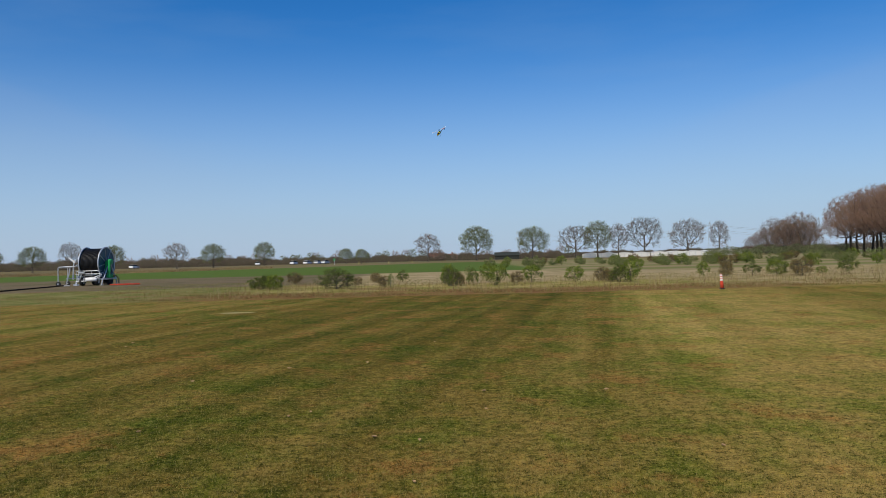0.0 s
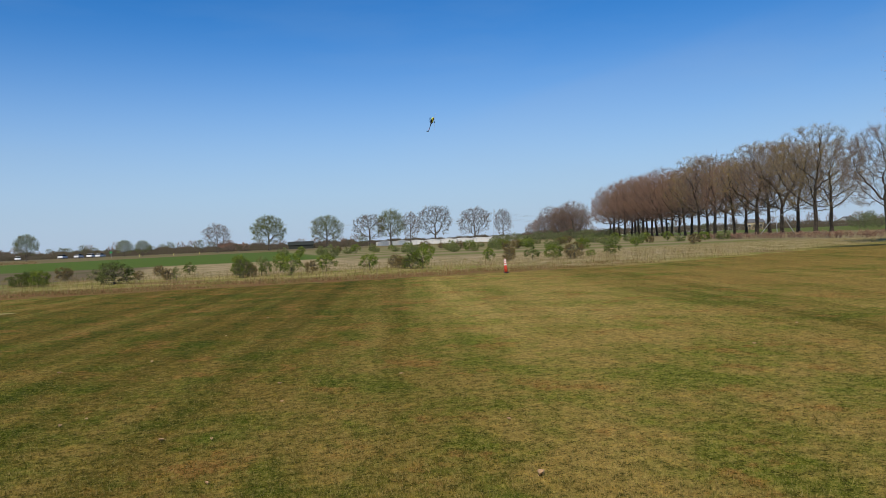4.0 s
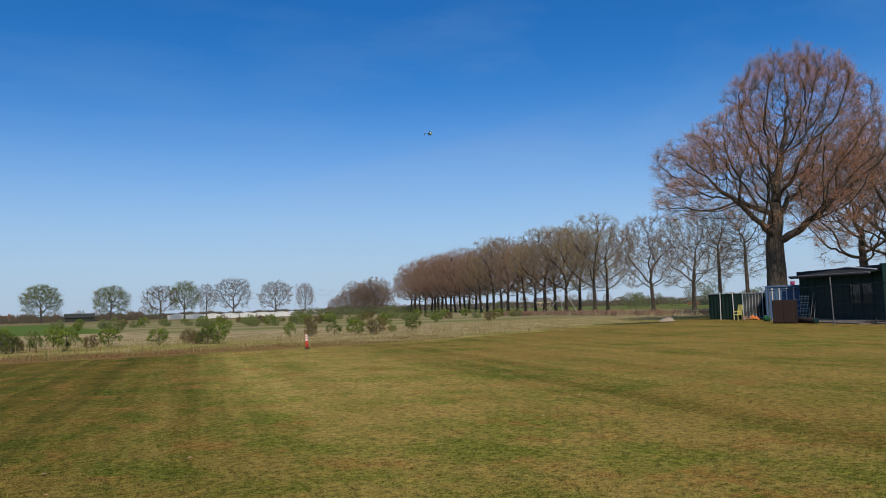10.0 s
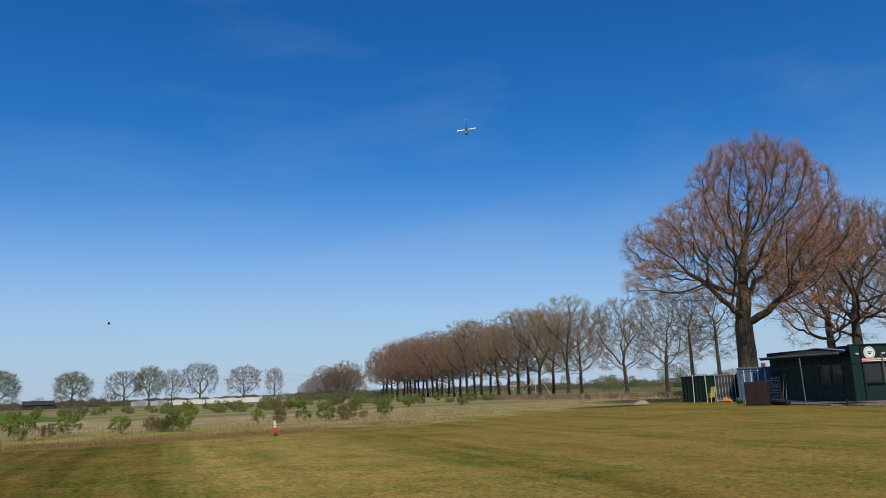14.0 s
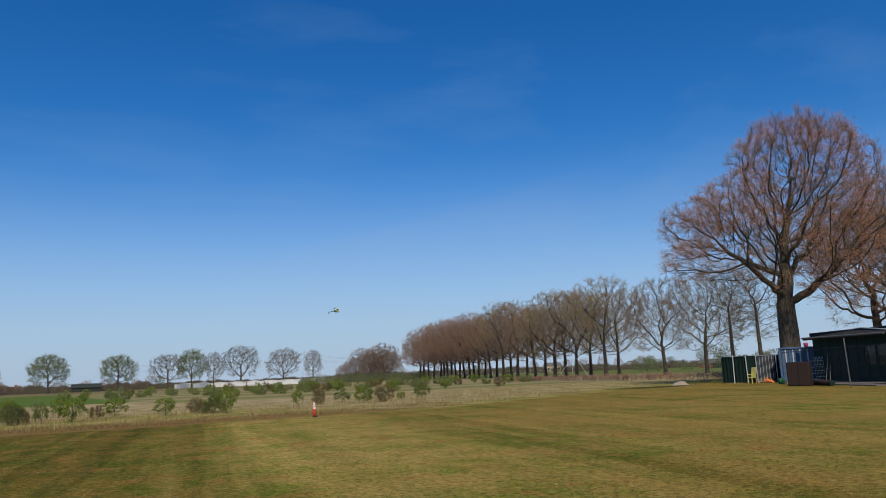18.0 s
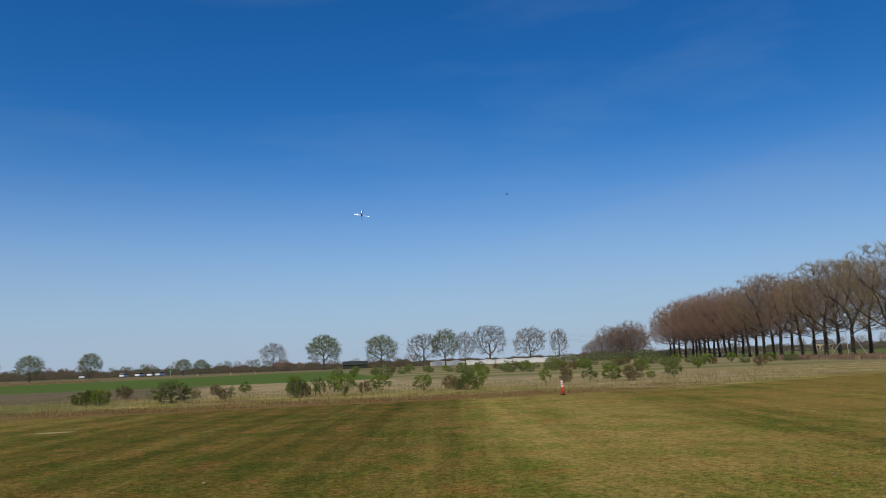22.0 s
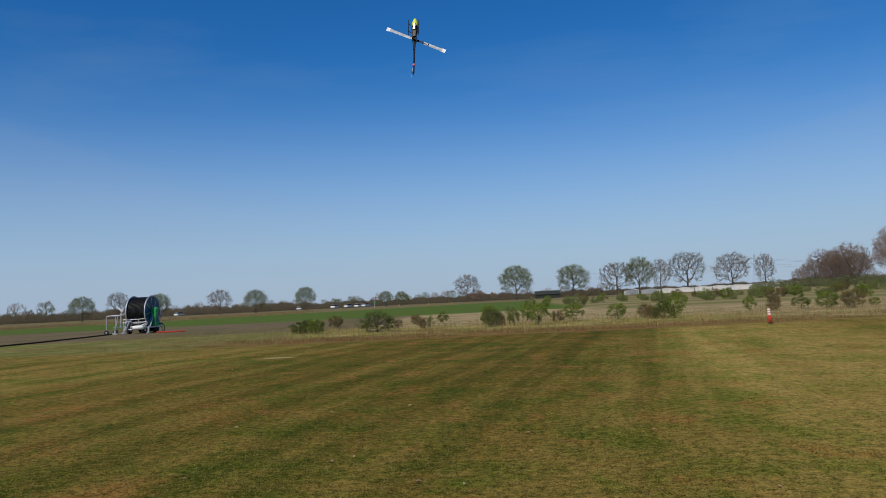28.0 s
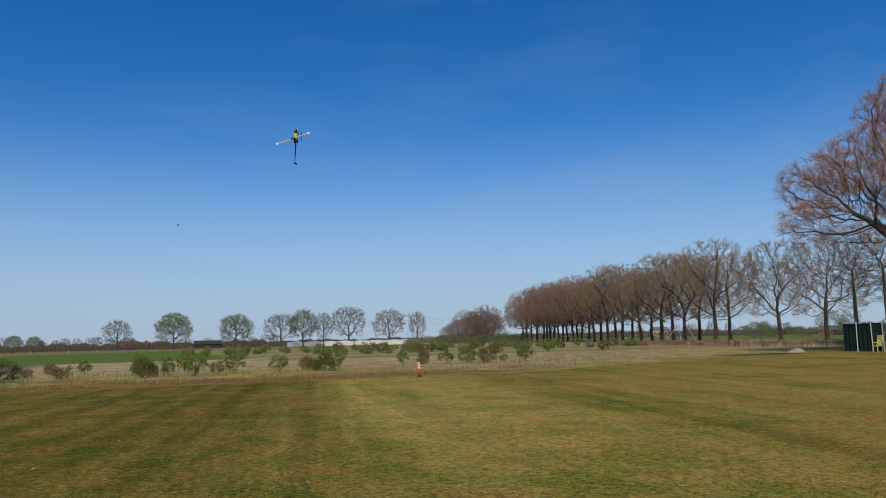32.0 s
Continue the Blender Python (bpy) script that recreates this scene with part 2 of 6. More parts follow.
def ground_material():
    m = Nodes("meadow ground")
    pos = m.position()
    s = m.xyz(pos)
    x, y = s[0], s[1]
    wob = m.math("MULTIPLY", m.math("SUBTRACT", m.noise(0.35, 4, 0.6, pos), 0.5), 3.0)
    yw = m.math("ADD", y, wob)
    xw = m.math("ADD", x, wob)
    lawn, fine = mown_tone(m, pos)
    edge = m.math("ADD", 31.6, m.math("MULTIPLY", m.math("MAXIMUM", m.math("SUBTRACT", x, 18.0), 0.0), 0.42))
    rough_n = m.noise(0.5, 6, 0.7, pos)
    rough_c = m.mix(m.step(rough_n, 0.35, 0.62), (0.17, 0.18, 0.030), (0.34, 0.265, 0.095))
    rough_c = m.mix(m.step(xw, -7.0, -13.0, 0.0, 0.85), rough_c, m.mix(m.step(rough_n, 0.35, 0.62), (0.10, 0.125, 0.025), (0.20, 0.185, 0.065)))
    rough_c = m.mix(m.step(m.noise(0.17, 4, 0.6, pos), 0.5, 0.7), rough_c, (0.20, 0.11, 0.05))
    rust = m.math("MULTIPLY", m.math("MULTIPLY", m.step(yw, 37.5, 35.5), m.step(xw, 24.0, 10.0)), m.step(xw, -16.0, -9.0))
    rough_c = m.mix(m.math("MULTIPLY", rust, m.step(rough_n, 0.32, 0.5, 0.2, 0.9)), rough_c, (0.19, 0.095, 0.04))
    c = m.mix(m.step(m.math("SUBTRACT", yw, edge), -0.3, 0.5), lawn, rough_c)
    soil_n = m.noise(0.8, 6, 0.7, pos, (0.25, 2.5, 1))
    soil = m.mix(m.step(soil_n, 0.3, 0.7), (0.115, 0.09, 0.05), (0.20, 0.155, 0.09))
    soil = m.mix(m.step(m.noise(0.12, 3, 0.5, pos), 0.5, 0.65, 0, 0.6), soil, (0.10, 0.10, 0.035))
    left = m.step(xw, 2.0, -4.0)
    c = m.mix(m.math("MULTIPLY", m.step(m.math("SUBTRACT", yw, m.math("MULTIPLY", x, 0.12)), 49.0, 51.0), left), c, soil)
    dry = m.mix(m.step(rough_n, 0.3, 0.7), (0.22, 0.18, 0.075), (0.42, 0.32, 0.18))
    c = m.mix(m.math("MULTIPLY", m.math("MULTIPLY", m.step(yw, 43.0, 48.0), m.step(xw, -9.0, -6.0)), m.step(xw, 40.0, 30.0)), c, dry)
    c = m.mix(m.math("MULTIPLY", m.math("MULTIPLY", m.step(xw, 11.0, 19.0), m.step(m.math("SUBTRACT", yw, edge), 1.0, 4.5)), m.step(yw, 76.0, 66.0, 0.0, 0.75)), c, dry)
    crop_n = m.noise(0.5, 5, 0.6, pos, (0.2, 3, 1))
    crop = m.mix(crop_n, (0.065, 0.11, 0.018), (0.115, 0.165, 0.034))
    c = m.mix(m.math("MULTIPLY", m.step(yw, 79.0, 82.0), m.step(xw, 16.0, 10.0)), c, crop)
    bands = m.math("SINE", m.math("MULTIPLY", yw, 0.36))
    nursery = m.mix(m.step(bands, -0.4, 0.5), (0.27, 0.21, 0.11), (0.17, 0.175, 0.055))
    c = m.mix(m.math("MULTIPLY", m.step(yw, 64.0, 68.0), m.step(xw, 10.0, 14.0)), c, m.mix(m.step(xw, 58.0, 66.0), nursery, (0.25, 0.205, 0.10)))
    far = m.mix(m.noise(0.03, 4, 0.6, pos, (1, 3, 1)), (0.22, 0.16, 0.085), (0.14, 0.13, 0.05))
    c = m.mix(m.step(m.math("SUBTRACT", yw, m.math("MULTIPLY", m.math("MINIMUM", x, 0.0), 1.1)), 197.0, 203.0), c, far)
    # green field beyond the avenue
    beyond = m.math("SUBTRACT", xw, m.math("MULTIPLY", y, 0.175))
    c = m.mix(m.math("MULTIPLY", m.step(beyond, 96.0, 102.0), m.step(yw, 60.0, 75.0)), c, m.mix(crop_n, (0.085, 0.115, 0.025), (0.15, 0.165, 0.05)))
    # ragged dark patch in the grass and the lane by the hedge
    dx, dy = m.math("DIVIDE", m.math("SUBTRACT", x, 42.5), 4.5), m.math("DIVIDE", m.math("SUBTRACT", y, 41.8), 2.0)
    spot = m.math("ADD", m.math("MULTIPLY", dx, dx), m.math("MULTIPLY", dy, dy))
    c = m.mix(m.step(m.math("ADD", spot, m.math("MULTIPLY", wob, 0.2)), 1.1, 0.6, 0, 0.85), c, (0.03, 0.038, 0.014))
    # a pale scalped patch in the lawn
    ex, ey = m.math("DIVIDE", m.math("SUBTRACT", x, -6.7), 0.6), m.math("DIVIDE", m.math("SUBTRACT", y, 23.9), 0.28)
    scalp = m.math("ADD", m.math("MULTIPLY", ex, ex), m.math("MULTIPLY", ey, ey))
    c = m.mix(m.step(m.math("ADD", scalp, m.math("MULTIPLY", wob, 0.3)), 1.2, 0.4, 0, 0.6), c, (0.46, 0.39, 0.2))
    relief = m.math("ADD", m.math("MULTIPLY", fine, 0.6), m.math("MULTIPLY", rough_n, 0.7))
    m.bump(relief, 0.35, 0.05)
    return m.done(c, 0.95, 0, 0.03)


def lawn_material():
    m = Nodes("grass blades")
    pos = m.position()
    c, fine = mown_tone(m, pos)
    r = m.island()
    c = m.mix(m.step(r, 0.0, 0.45, 0.6, 0.0), c, (0.05, 0.075, 0.008))
    c = m.mix(m.step(r, 0.5, 1.0, 0.0, 0.45), c, m.mix(m.step(r, 0.72, 0.82), (0.15, 0.24, 0.03), (0.46, 0.37, 0.14)))
    return m.done(c, 0.8, 0, 0.05)


GROUND = ground_material()
BLADES = lawn_material()
STRAW = foliage("dry stalks", [(0.28, 0.20, 0.09), (0.38, 0.29, 0.15), (0.20, 0.13, 0.06), (0.17, 0.14, 0.05)], 0.8)
RUST_STALK = foliage("rusty stalks", [(0.18, 0.085, 0.035), (0.26, 0.14, 0.06), (0.14, 0.085, 0.035), (0.12, 0.11, 0.03)], 0.8)
ROUGH_BLADE = foliage("rough blades", [(0.26, 0.20, 0.075), (0.38, 0.30, 0.13), (0.14, 0.16, 0.03), (0.22, 0.14, 0.055), (0.18, 0.18, 0.045)], 0.85)
BARK_OAK = bark("oak bark", (0.03, 0.023, 0.017), (0.12, 0.095, 0.07), (0.075, 0.072, 0.045))
BARK_GREY = bark("grey bark", (0.05, 0.042, 0.034), (0.17, 0.145, 0.12), (0.12, 0.12, 0.08))
TWIG_BROWN = bark("brown twigs", (0.18, 0.12, 0.085), (0.31, 0.21, 0.155))
TWIG_GREY = bark("grey twigs", (0.125, 0.10, 0.08), (0.25, 0.20, 0.155))
TWIG_DARK = bark("dark twigs", (0.065, 0.06, 0.042), (0.14, 0.125, 0.09))
LEAF_RUST = foliage("rust oak leaves", [(0.38, 0.16, 0.09), (0.52, 0.25, 0.14), (0.45, 0.21, 0.135), (0.52, 0.29, 0.125)])
LEAF_GOLD = foliage("yellow buds", [(0.42, 0.29, 0.07), (0.50, 0.35, 0.10), (0.32, 0.24, 0.09)])
LEAF_BROWN = foliage("brown buds", [(0.28, 0.15, 0.10), (0.36, 0.21, 0.14), (0.24, 0.16, 0.11)])
LEAF_SPRING = foliage("fresh leaves", [(0.11, 0.15, 0.035), (0.16, 0.20, 0.055), (0.21, 0.22, 0.08)])
LEAF_SHRUB = foliage("shrub leaves", [(0.035, 0.07, 0.006), (0.09, 0.135, 0.013), (0.24, 0.28, 0.04)])
LEAF_DARK = foliage("dark leaves", [(0.03, 0.055, 0.008), (0.07, 0.105, 0.015), (0.16, 0.175, 0.035)])
LEAF_RED = foliage("reddish leaves", [(0.16, 0.095, 0.035), (0.21, 0.145, 0.05), (0.12, 0.11, 0.03)])


# ---- mesh helpers ----
class Geo:
    """Vertices and faces gathered before they become one mesh."""

    def __init__(self):
        self.v, self.f, self.m = [], [], []

    def add(self, verts, faces, slot=0):
        o = len(self.v)
        self.v.extend(verts)
        self.f.extend(tuple(i + o for i in f) for f in faces)
        self.m.extend([slot] * len(faces))
        return self

    def box(self, x, y, z, sx, sy, sz, chamfer=0.0, rot=None, slot=0):
        """A box by its centre and full sizes, with chamfered edges."""
        hx, hy, hz = sx / 2, sy / 2, sz / 2
        c = min(chamfer, hx * 0.49, hy * 0.49, hz * 0.49)
        signs = [(a, b, d) for a in (-1, 1) for b in (-1, 1) for d in (-1, 1)]
        if c <= 0:
            verts = [(a * hx, b * hy, d * hz) for a, b, d in signs]
            faces = [(0, 1, 3, 2), (4, 6, 7, 5), (0, 4, 5, 1), (2, 3, 7, 6), (0, 2, 6, 4), (1, 5, 7, 3)]
        else:
            bm = bmesh.new()
            bmesh.ops.create_cube(bm, size=1, matrix=Matrix.Diagonal((sx, sy, sz, 1)))
            bmesh.ops.bevel(bm, geom=bm.edges[:], offset=c, segments=1, affect="EDGES")
            bm.verts.index_update()
            verts = [tuple(v.co) for v in bm.verts]
            faces = [tuple(v.index for v in f.verts) for f in bm.faces]
            bm.free()
        m = Matrix.Translation((x, y, z)) @ (rot.to_4x4() if rot else Matrix())
        return self.add([tuple(m @ Vector(p)) for p in verts], faces, slot)

    def tube(self, pts, radii, sides=6, cap=True, slot=0):
        """A tapered tube along points."""
        pts = [Vector(p) for p in pts]
        if not isinstance(radii, (list, tuple)):
            radii = [radii] * len(pts)
        d = (pts[-1] - pts[0])
        if d.length < 1e-6:
            d = pts[1] - pts[0]
        d.normalize()
        ref = Vector((0, 0, 1)) if abs(d.z) < 0.9 else Vector((1, 0, 0))
        verts, faces, n = [], [], len(pts)
        for i, p in enumerate(pts):
            t = pts[min(i + 1, n - 1)] - pts[max(i - 1, 0)]
            t.normalize()
            u = ref - t * ref.dot(t)
            if u.length < 1e-4:
                u = t.orthogonal()
            u.normalize()
            ref = u
            w = t.cross(u)
            for k in range(sides):
                a = 2 * math.pi * k / sides
                verts.append(tuple(p + (u * math.cos(a) + w * math.sin(a)) * radii[i]))
        for i in range(n - 1):
            for k in range(sides):
                k2 = (k + 1) % sides
                faces.append((i * sides + k, i * sides + k2, (i + 1) * sides + k2, (i + 1) * sides + k))
        if cap:
            faces.append(tuple(range(sides - 1, -1, -1)))
            faces.append(tuple((n - 1) * sides + k for k in range(sides)))
        return self.add(verts, faces, slot)

    def lathe(self, profile, axis="z", centre=(0, 0, 0), sides=24, slot=0):
        """A turned form: profile of (along, radius) about an axis."""
        verts, faces, n = [], [], len(profile)
        for h, r in profile:
            for k in range(sides):
                a = 2 * math.pi * k / sides
                c, s = r * math.cos(a), r * math.sin(a)
                p = {"z": (c, s, h), "x": (h, c, s), "y": (s, h, c)}[axis]
                verts.append((p[0] + centre[0], p[1] + centre[1], p[2] + centre[2]))
        for i in range(n - 1):
            for k in range(sides):
                k2 = (k + 1) % sides
                faces.append((i * sides + k, i * sides + k2, (i + 1) * sides + k2, (i + 1) * sides + k))
        faces.append(tuple(range(sides - 1, -1, -1)))
        faces.append(tuple((n - 1) * sides + k for k in range(sides)))
        return self.add(verts, faces, slot)

    def ring(self, radius, thick, axis="x", centre=(0, 0, 0), sides=32, rim=8, slot=0):
        """A torus about an axis."""
        verts, faces = [], []
        for k in range(sides):
            a = 2 * math.pi * k / sides
            for j in range(rim):
                b = 2 * math.pi * j / rim
                r, h = radius + thick * math.cos(b), thick * math.sin(b)
                c, s = r * math.cos(a), r * math.sin(a)
                p = {"z": (c, s, h), "x": (h, c, s), "y": (s, h, c)}[axis]
                verts.append((p[0] + centre[0], p[1] + centre[1], p[2] + centre[2]))
        for k in range(sides):
            for j in range(rim):
                k2, j2 = (k + 1) % sides, (j + 1) % rim
                faces.append((k * rim + j, k2 * rim + j, k2 * rim + j2, k * rim + j2))
        return self.add(verts, faces, slot)

    def mesh(self, name, *materials, smooth=False):
        me = bpy.data.meshes.new(name)
        me.from_pydata(self.v, [], self.f)
        for m in materials:
            me.materials.append(m)
        if len(materials) > 1:
            me.polygons.foreach_set("material_index", self.m)
        if smooth:
            me.polygons.foreach_set("use_smooth", [True] * len(me.polygons))
        me.update()
        return me


def thing(name, m, label, category, group="", kind=""):
    ob = new(name)
    ob.empty_display_size = 0.2
    ob.matrix_world = m
    return tagged(ob, label, category, group, kind)


def part(name, geo, material, parent, label="", smooth=False):
    mats = material if isinstance(material, (tuple, list)) else (material,)
    ob = new(name, geo.mesh(name, *mats, smooth=smooth) if isinstance(geo, Geo) else geo)
    ob.parent = parent
    return tagged(ob, label)


def solid(name, geo, material, label, category, group="", kind="", m=None, smooth=False):
    mats = material if isinstance(material, (tuple, list)) else (material,)
    ob = new(name, geo.mesh(name, *mats, smooth=smooth))
    if m:
        ob.matrix_world = m
    return tagged(ob, label, category, group, kind)


def spot(az, dist, z=0.0):
    """The place at an azimuth (degrees from ahead, to the right) and a distance."""
    a = radians(az)
    return Vector((math.sin(a) * dist, math.cos(a) * dist, z))


# ---- the ground: one sheet to the horizon ----
def ground():
    g = Geo()
    ys = [-900, -300, -80, -20, 0, 10, 20, 30, 40, 50, 60, 80, 100, 140, 200, 300, 500, 900, 1800, 3800]
    xs = [-3000, -1500, -700, -350, -180, -100, -60, -40, -20, 0, 20, 40, 60, 90, 130, 200, 350, 700, 1500, 3000]
    verts = [(x, y, 0.0) for y in ys for x in xs]
    n = len(xs)
    faces = [(j * n + i, j * n + i + 1, (j + 1) * n + i + 1, (j + 1) * n + i) for j in range(len(ys) - 1) for i in range(n - 1)]
    g.add(verts, faces)
    return solid("ground", g, GROUND, "flat meadow with mown lawn, dry rough grass and green crop beyond", "ground", kind="structure")


ground()


def blades(name, count, places, length, width, lean, material, label, category, seed):
    """Many single blades as one mesh; places(rng, n) gives their feet."""
    rng = np.random.default_rng(seed)
    foot = places(rng, count)
    n = len(foot)
    a = rng.uniform(0, 2 * np.pi, n)
    h = rng.uniform(length[0], length[1], n)
    tilt = rng.uniform(0, lean, n)
    b = rng.uniform(0, 2 * np.pi, n)
    w = rng.uniform(width[0], width[1], n) / 2
    side = np.stack([np.cos(a) * w, np.sin(a) * w, np.zeros(n)], 1)
    tip = foot + np.stack([np.cos(b) * h * np.sin(tilt), np.sin(b) * h * np.sin(tilt), h * np.cos(tilt)], 1)
    v = np.stack([foot - side, foot + side, tip], 1).reshape(-1, 3)
    me = bpy.data.meshes.new(name)
    me.from_pydata(v.tolist(), [], np.arange(n * 3).reshape(-1, 3).tolist())
    me.materials.append(material)
    return tagged(new(name, me), label, category, kind="stuff")


def lawn_places(rng, n):
    d = 4.4 + 10.5 * rng.uniform(0, 1, n) ** 1.5 + rng.normal(0, 0.3, n)
    d[: n // 12] = 5.0 * rng.uniform(0, 1, n // 12) ** 0.5
    az = np.radians(rng.uniform(-40, 68, n))
    return np.stack([np.sin(az) * d, np.cos(az) * d, np.full(n, -0.004)], 1)


def strip_places(x0, x1, y0, y1, slope=0.0, bend=18.0):
    def places(rng, n):
        x = rng.uniform(x0, x1, n)
        y = y0 + (y1 - y0) * rng.uniform(0, 1, n) ** 1.3
        clump = np.sin(x * 1.7 + np.sin(y * 1.3) * 2) + np.sin(x * 0.61 + y * 0.9) + rng.normal(0, 0.8, n)
        y = y + np.maximum(x - bend, 0) * slope
        keep = clump > -0.3
        return np.stack([x, y, np.full(n, -0.01)], 1)[keep]
    return places


blades("lawn_grass", 520000, lawn_places, (0.012, 0.034), (0.004, 0.008), 1.35, BLADES, "short mown lawn with green and strawy blades", "grass", 5)
blades("rough_grass", 110000, strip_places(-24, 60, 32.0, 56.0, 0.42), (0.04, 0.19), (0.008, 0.024), 1.45, ROUGH_BLADE, "dry uncut grass along the edge of the lawn", "grass", 6)
blades("dead_weeds", 26000, strip_places(-13, 22, 32.4, 37.5, 0.42), (0.03, 0.14), (0.012, 0.035), 1.5, RUST_STALK, "rusty brown dead weeds at the lawn edge", "weeds", 7)
blades("reed_stalks", 5200, strip_places(-12, 34, 33.0, 45.0, 0.35), (0.2, 0.75), (0.008, 0.022), 0.4, STRAW, "pale dry stalks standing among the shrubs", "stalks", 8)


# ---- trees ----
def spikes(g, feet, dirs, lengths, radius):
    """Thin three-sided twigs, all at once."""
    n = len(feet)
    ref = np.where(np.abs(dirs[:, 2:3]) < 0.9, np.array([[0.0, 0, 1]]), np.array([[1.0, 0, 0]]))
    u = np.cross(dirs, ref)
    u /= np.linalg.norm(u, axis=1)[:, None]
    w = np.cross(dirs, u)
    rings = [feet + (u * math.cos(k * 2.094) + w * math.sin(k * 2.094)) * radius for k in range(3)]
    v = np.stack([*rings, feet + dirs * lengths[:, None]], 1).reshape(-1, 3)
    i = np.arange(n)[:, None] * 4
    f = np.concatenate([i + np.array([[0, 1, 3]]), i + np.array([[1, 2, 3]]), i + np.array([[2, 0, 3]])])
    g.add(v.tolist(), f.tolist())


def grow(seed, height, clear, radius, crown, count=700, twigs=6, twig=0.012, length=0.9, zf=0.4, hollow=0.16, bias=0.55, trunk_top=0.22, kink=0.05, power=0.5):
    """A bare tree: a trunk, and boughs that reach for points spread through a lumpy round crown."""
    rng = np.random.default_rng(seed)
    zc = clear + (height - clear) * zf
    rise, drop = height - zc, zc - clear * 0.82
    pts = []
    while len(pts) < count:
        p = rng.uniform(-1, 1, 3)
        q = Vector((p[0] * crown, p[1] * crown, zc + p[2] * (rise if p[2] > 0 else drop)))
        r = float(np.linalg.norm(p))
        lump = noise.noise(q * (2.6 / crown) + Vector((seed * 3.7, 0, 0)))
        gap = noise.noise(q * (5.5 / crown) + Vector((0, seed * 1.9, 0)))
        if r < 0.93 + 0.14 * lump and gap > -hollow * 1.6 and rng.random() < 0.22 + 0.78 * r * r:
            pts.append(tuple(q))
    pts = np.array(pts)
    top = clear + (height - clear) * trunk_top
    n = 12
    wander = np.cumsum(rng.normal(0, radius * 0.16, (n, 2)), axis=0)
    wander[:3] *= 0.3
    trunk = np.stack([wander[:, 0], wander[:, 1], np.linspace(-0.1, top, n)], 1)
    total = n + count
    pos = np.zeros((total, 3))
    pos[:n] = trunk
    path = np.zeros(total)
    path[:n] = np.maximum(trunk[:, 2] - clear, 0) * 0.75
    path[:n][trunk[:, 2] < clear * 0.95] = 1e6
    parent = np.full(total, -1)
    parent[1:n] = np.arange(n - 1)
    order = np.argsort(np.linalg.norm((pts - np.array([0, 0, clear + (height - clear) * 0.15])) * np.array([1, 1, 0.85]), axis=1))
    for j, k in enumerate(order):
        i = n + j
        d = np.linalg.norm(pos[:i] - pts[k], axis=1)
        fall = np.maximum(pos[:i, 2] - pts[k][2], 0)
        best = int(np.argmin(d + bias * path[:i] + 0.5 * fall))
        pos[i], parent[i], path[i] = pts[k], best, path[best] + d[best]
    weight = np.ones(total)
    for i in range(total - 1, 0, -1):
        weight[parent[i]] += weight[i]
    rad = np.maximum(radius * 0.82 * (weight / weight[0]) ** power, twig * 1.3)
    wood, fine = Geo(), Geo()
    f = np.linspace(0, 1, n)
    wood.tube([Vector(p) for p in trunk], [radius * (1.4 if i == 0 else 1.08 if i == 1 else 1) * (1 - 0.6 * f[i] ** 1.2) for i in range(n)], 12, cap=False)
    kids = np.bincount(parent[1:], minlength=total)
    for i in range(n, total):
        a, b = Vector(pos[parent[i]]), Vector(pos[i])
        span = (b - a).length
        mid = a.lerp(b, 0.5) + Vector(rng.normal(0, kink * span, 3)) + Vector((0, 0, -0.05 * span))
        r = rad[i]
        up = min(rad[parent[i]], r * 1.35)
        (wood if r > 0.03 else fine).tube([a, mid, b], [up, (up + r) / 2, r * 0.9], 6 if r > 0.1 else 4 if r > 0.03 else 3, cap=False)
    ends = np.repeat(np.arange(n, total), np.where(kids[n:] == 0, twigs, max(2, twigs // 2)))
    along_dir = pos[ends] - pos[parent[ends]]
    along_dir /= np.linalg.norm(along_dir, axis=1)[:, None] + 1e-9
    out = pos[ends] - np.array([0, 0, zc])
    out /= np.linalg.norm(out, axis=1)[:, None] + 1e-9
    d = along_dir * 0.6 + out * 0.7 + rng.normal(0, 0.42, (len(ends), 3)) + np.array([0, 0, 0.2])
    d /= np.linalg.norm(d, axis=1)[:, None]
    ln = length * rng.uniform(0.4, 1.2, len(ends))
    spikes(fine, pos[ends] - along_dir * 0.1, d, ln, twig)
    ends2 = pos[ends] + d * (ln * 0.45)[:, None]
    d2 = d + rng.normal(0, 0.55, d.shape)
    d2 /= np.linalg.norm(d2, axis=1)[:, None]
    spikes(fine, ends2, d2, ln * 0.6, twig * 0.8)
    return wood, fine, np.concatenate([pos[ends] + d * ln[:, None], ends2 + d2 * (ln * 0.6)[:, None]])


def dome(height, clear, crown, belly=0.4, foot=0.5):
    """A crown's outline: the radius at each share of its height, broad at the belly and rounded on top."""
    def inside(p, lump):
        h = (p[2] - clear) / (height - clear)
        if not 0 <= h <= 1:
            return False
        r = foot + (1 - foot) * math.sin(0.5 * math.pi * h / belly) if h < belly else math.sqrt(max(0.0, 1 - ((h - belly) / (1 - belly)) ** 2.2))
        return math.hypot(p[0], p[1]) < crown * r * (0.97 + 0.3 * lump) and h < 0.99 + 0.12 * lump
    return inside, (crown, crown, clear, height)


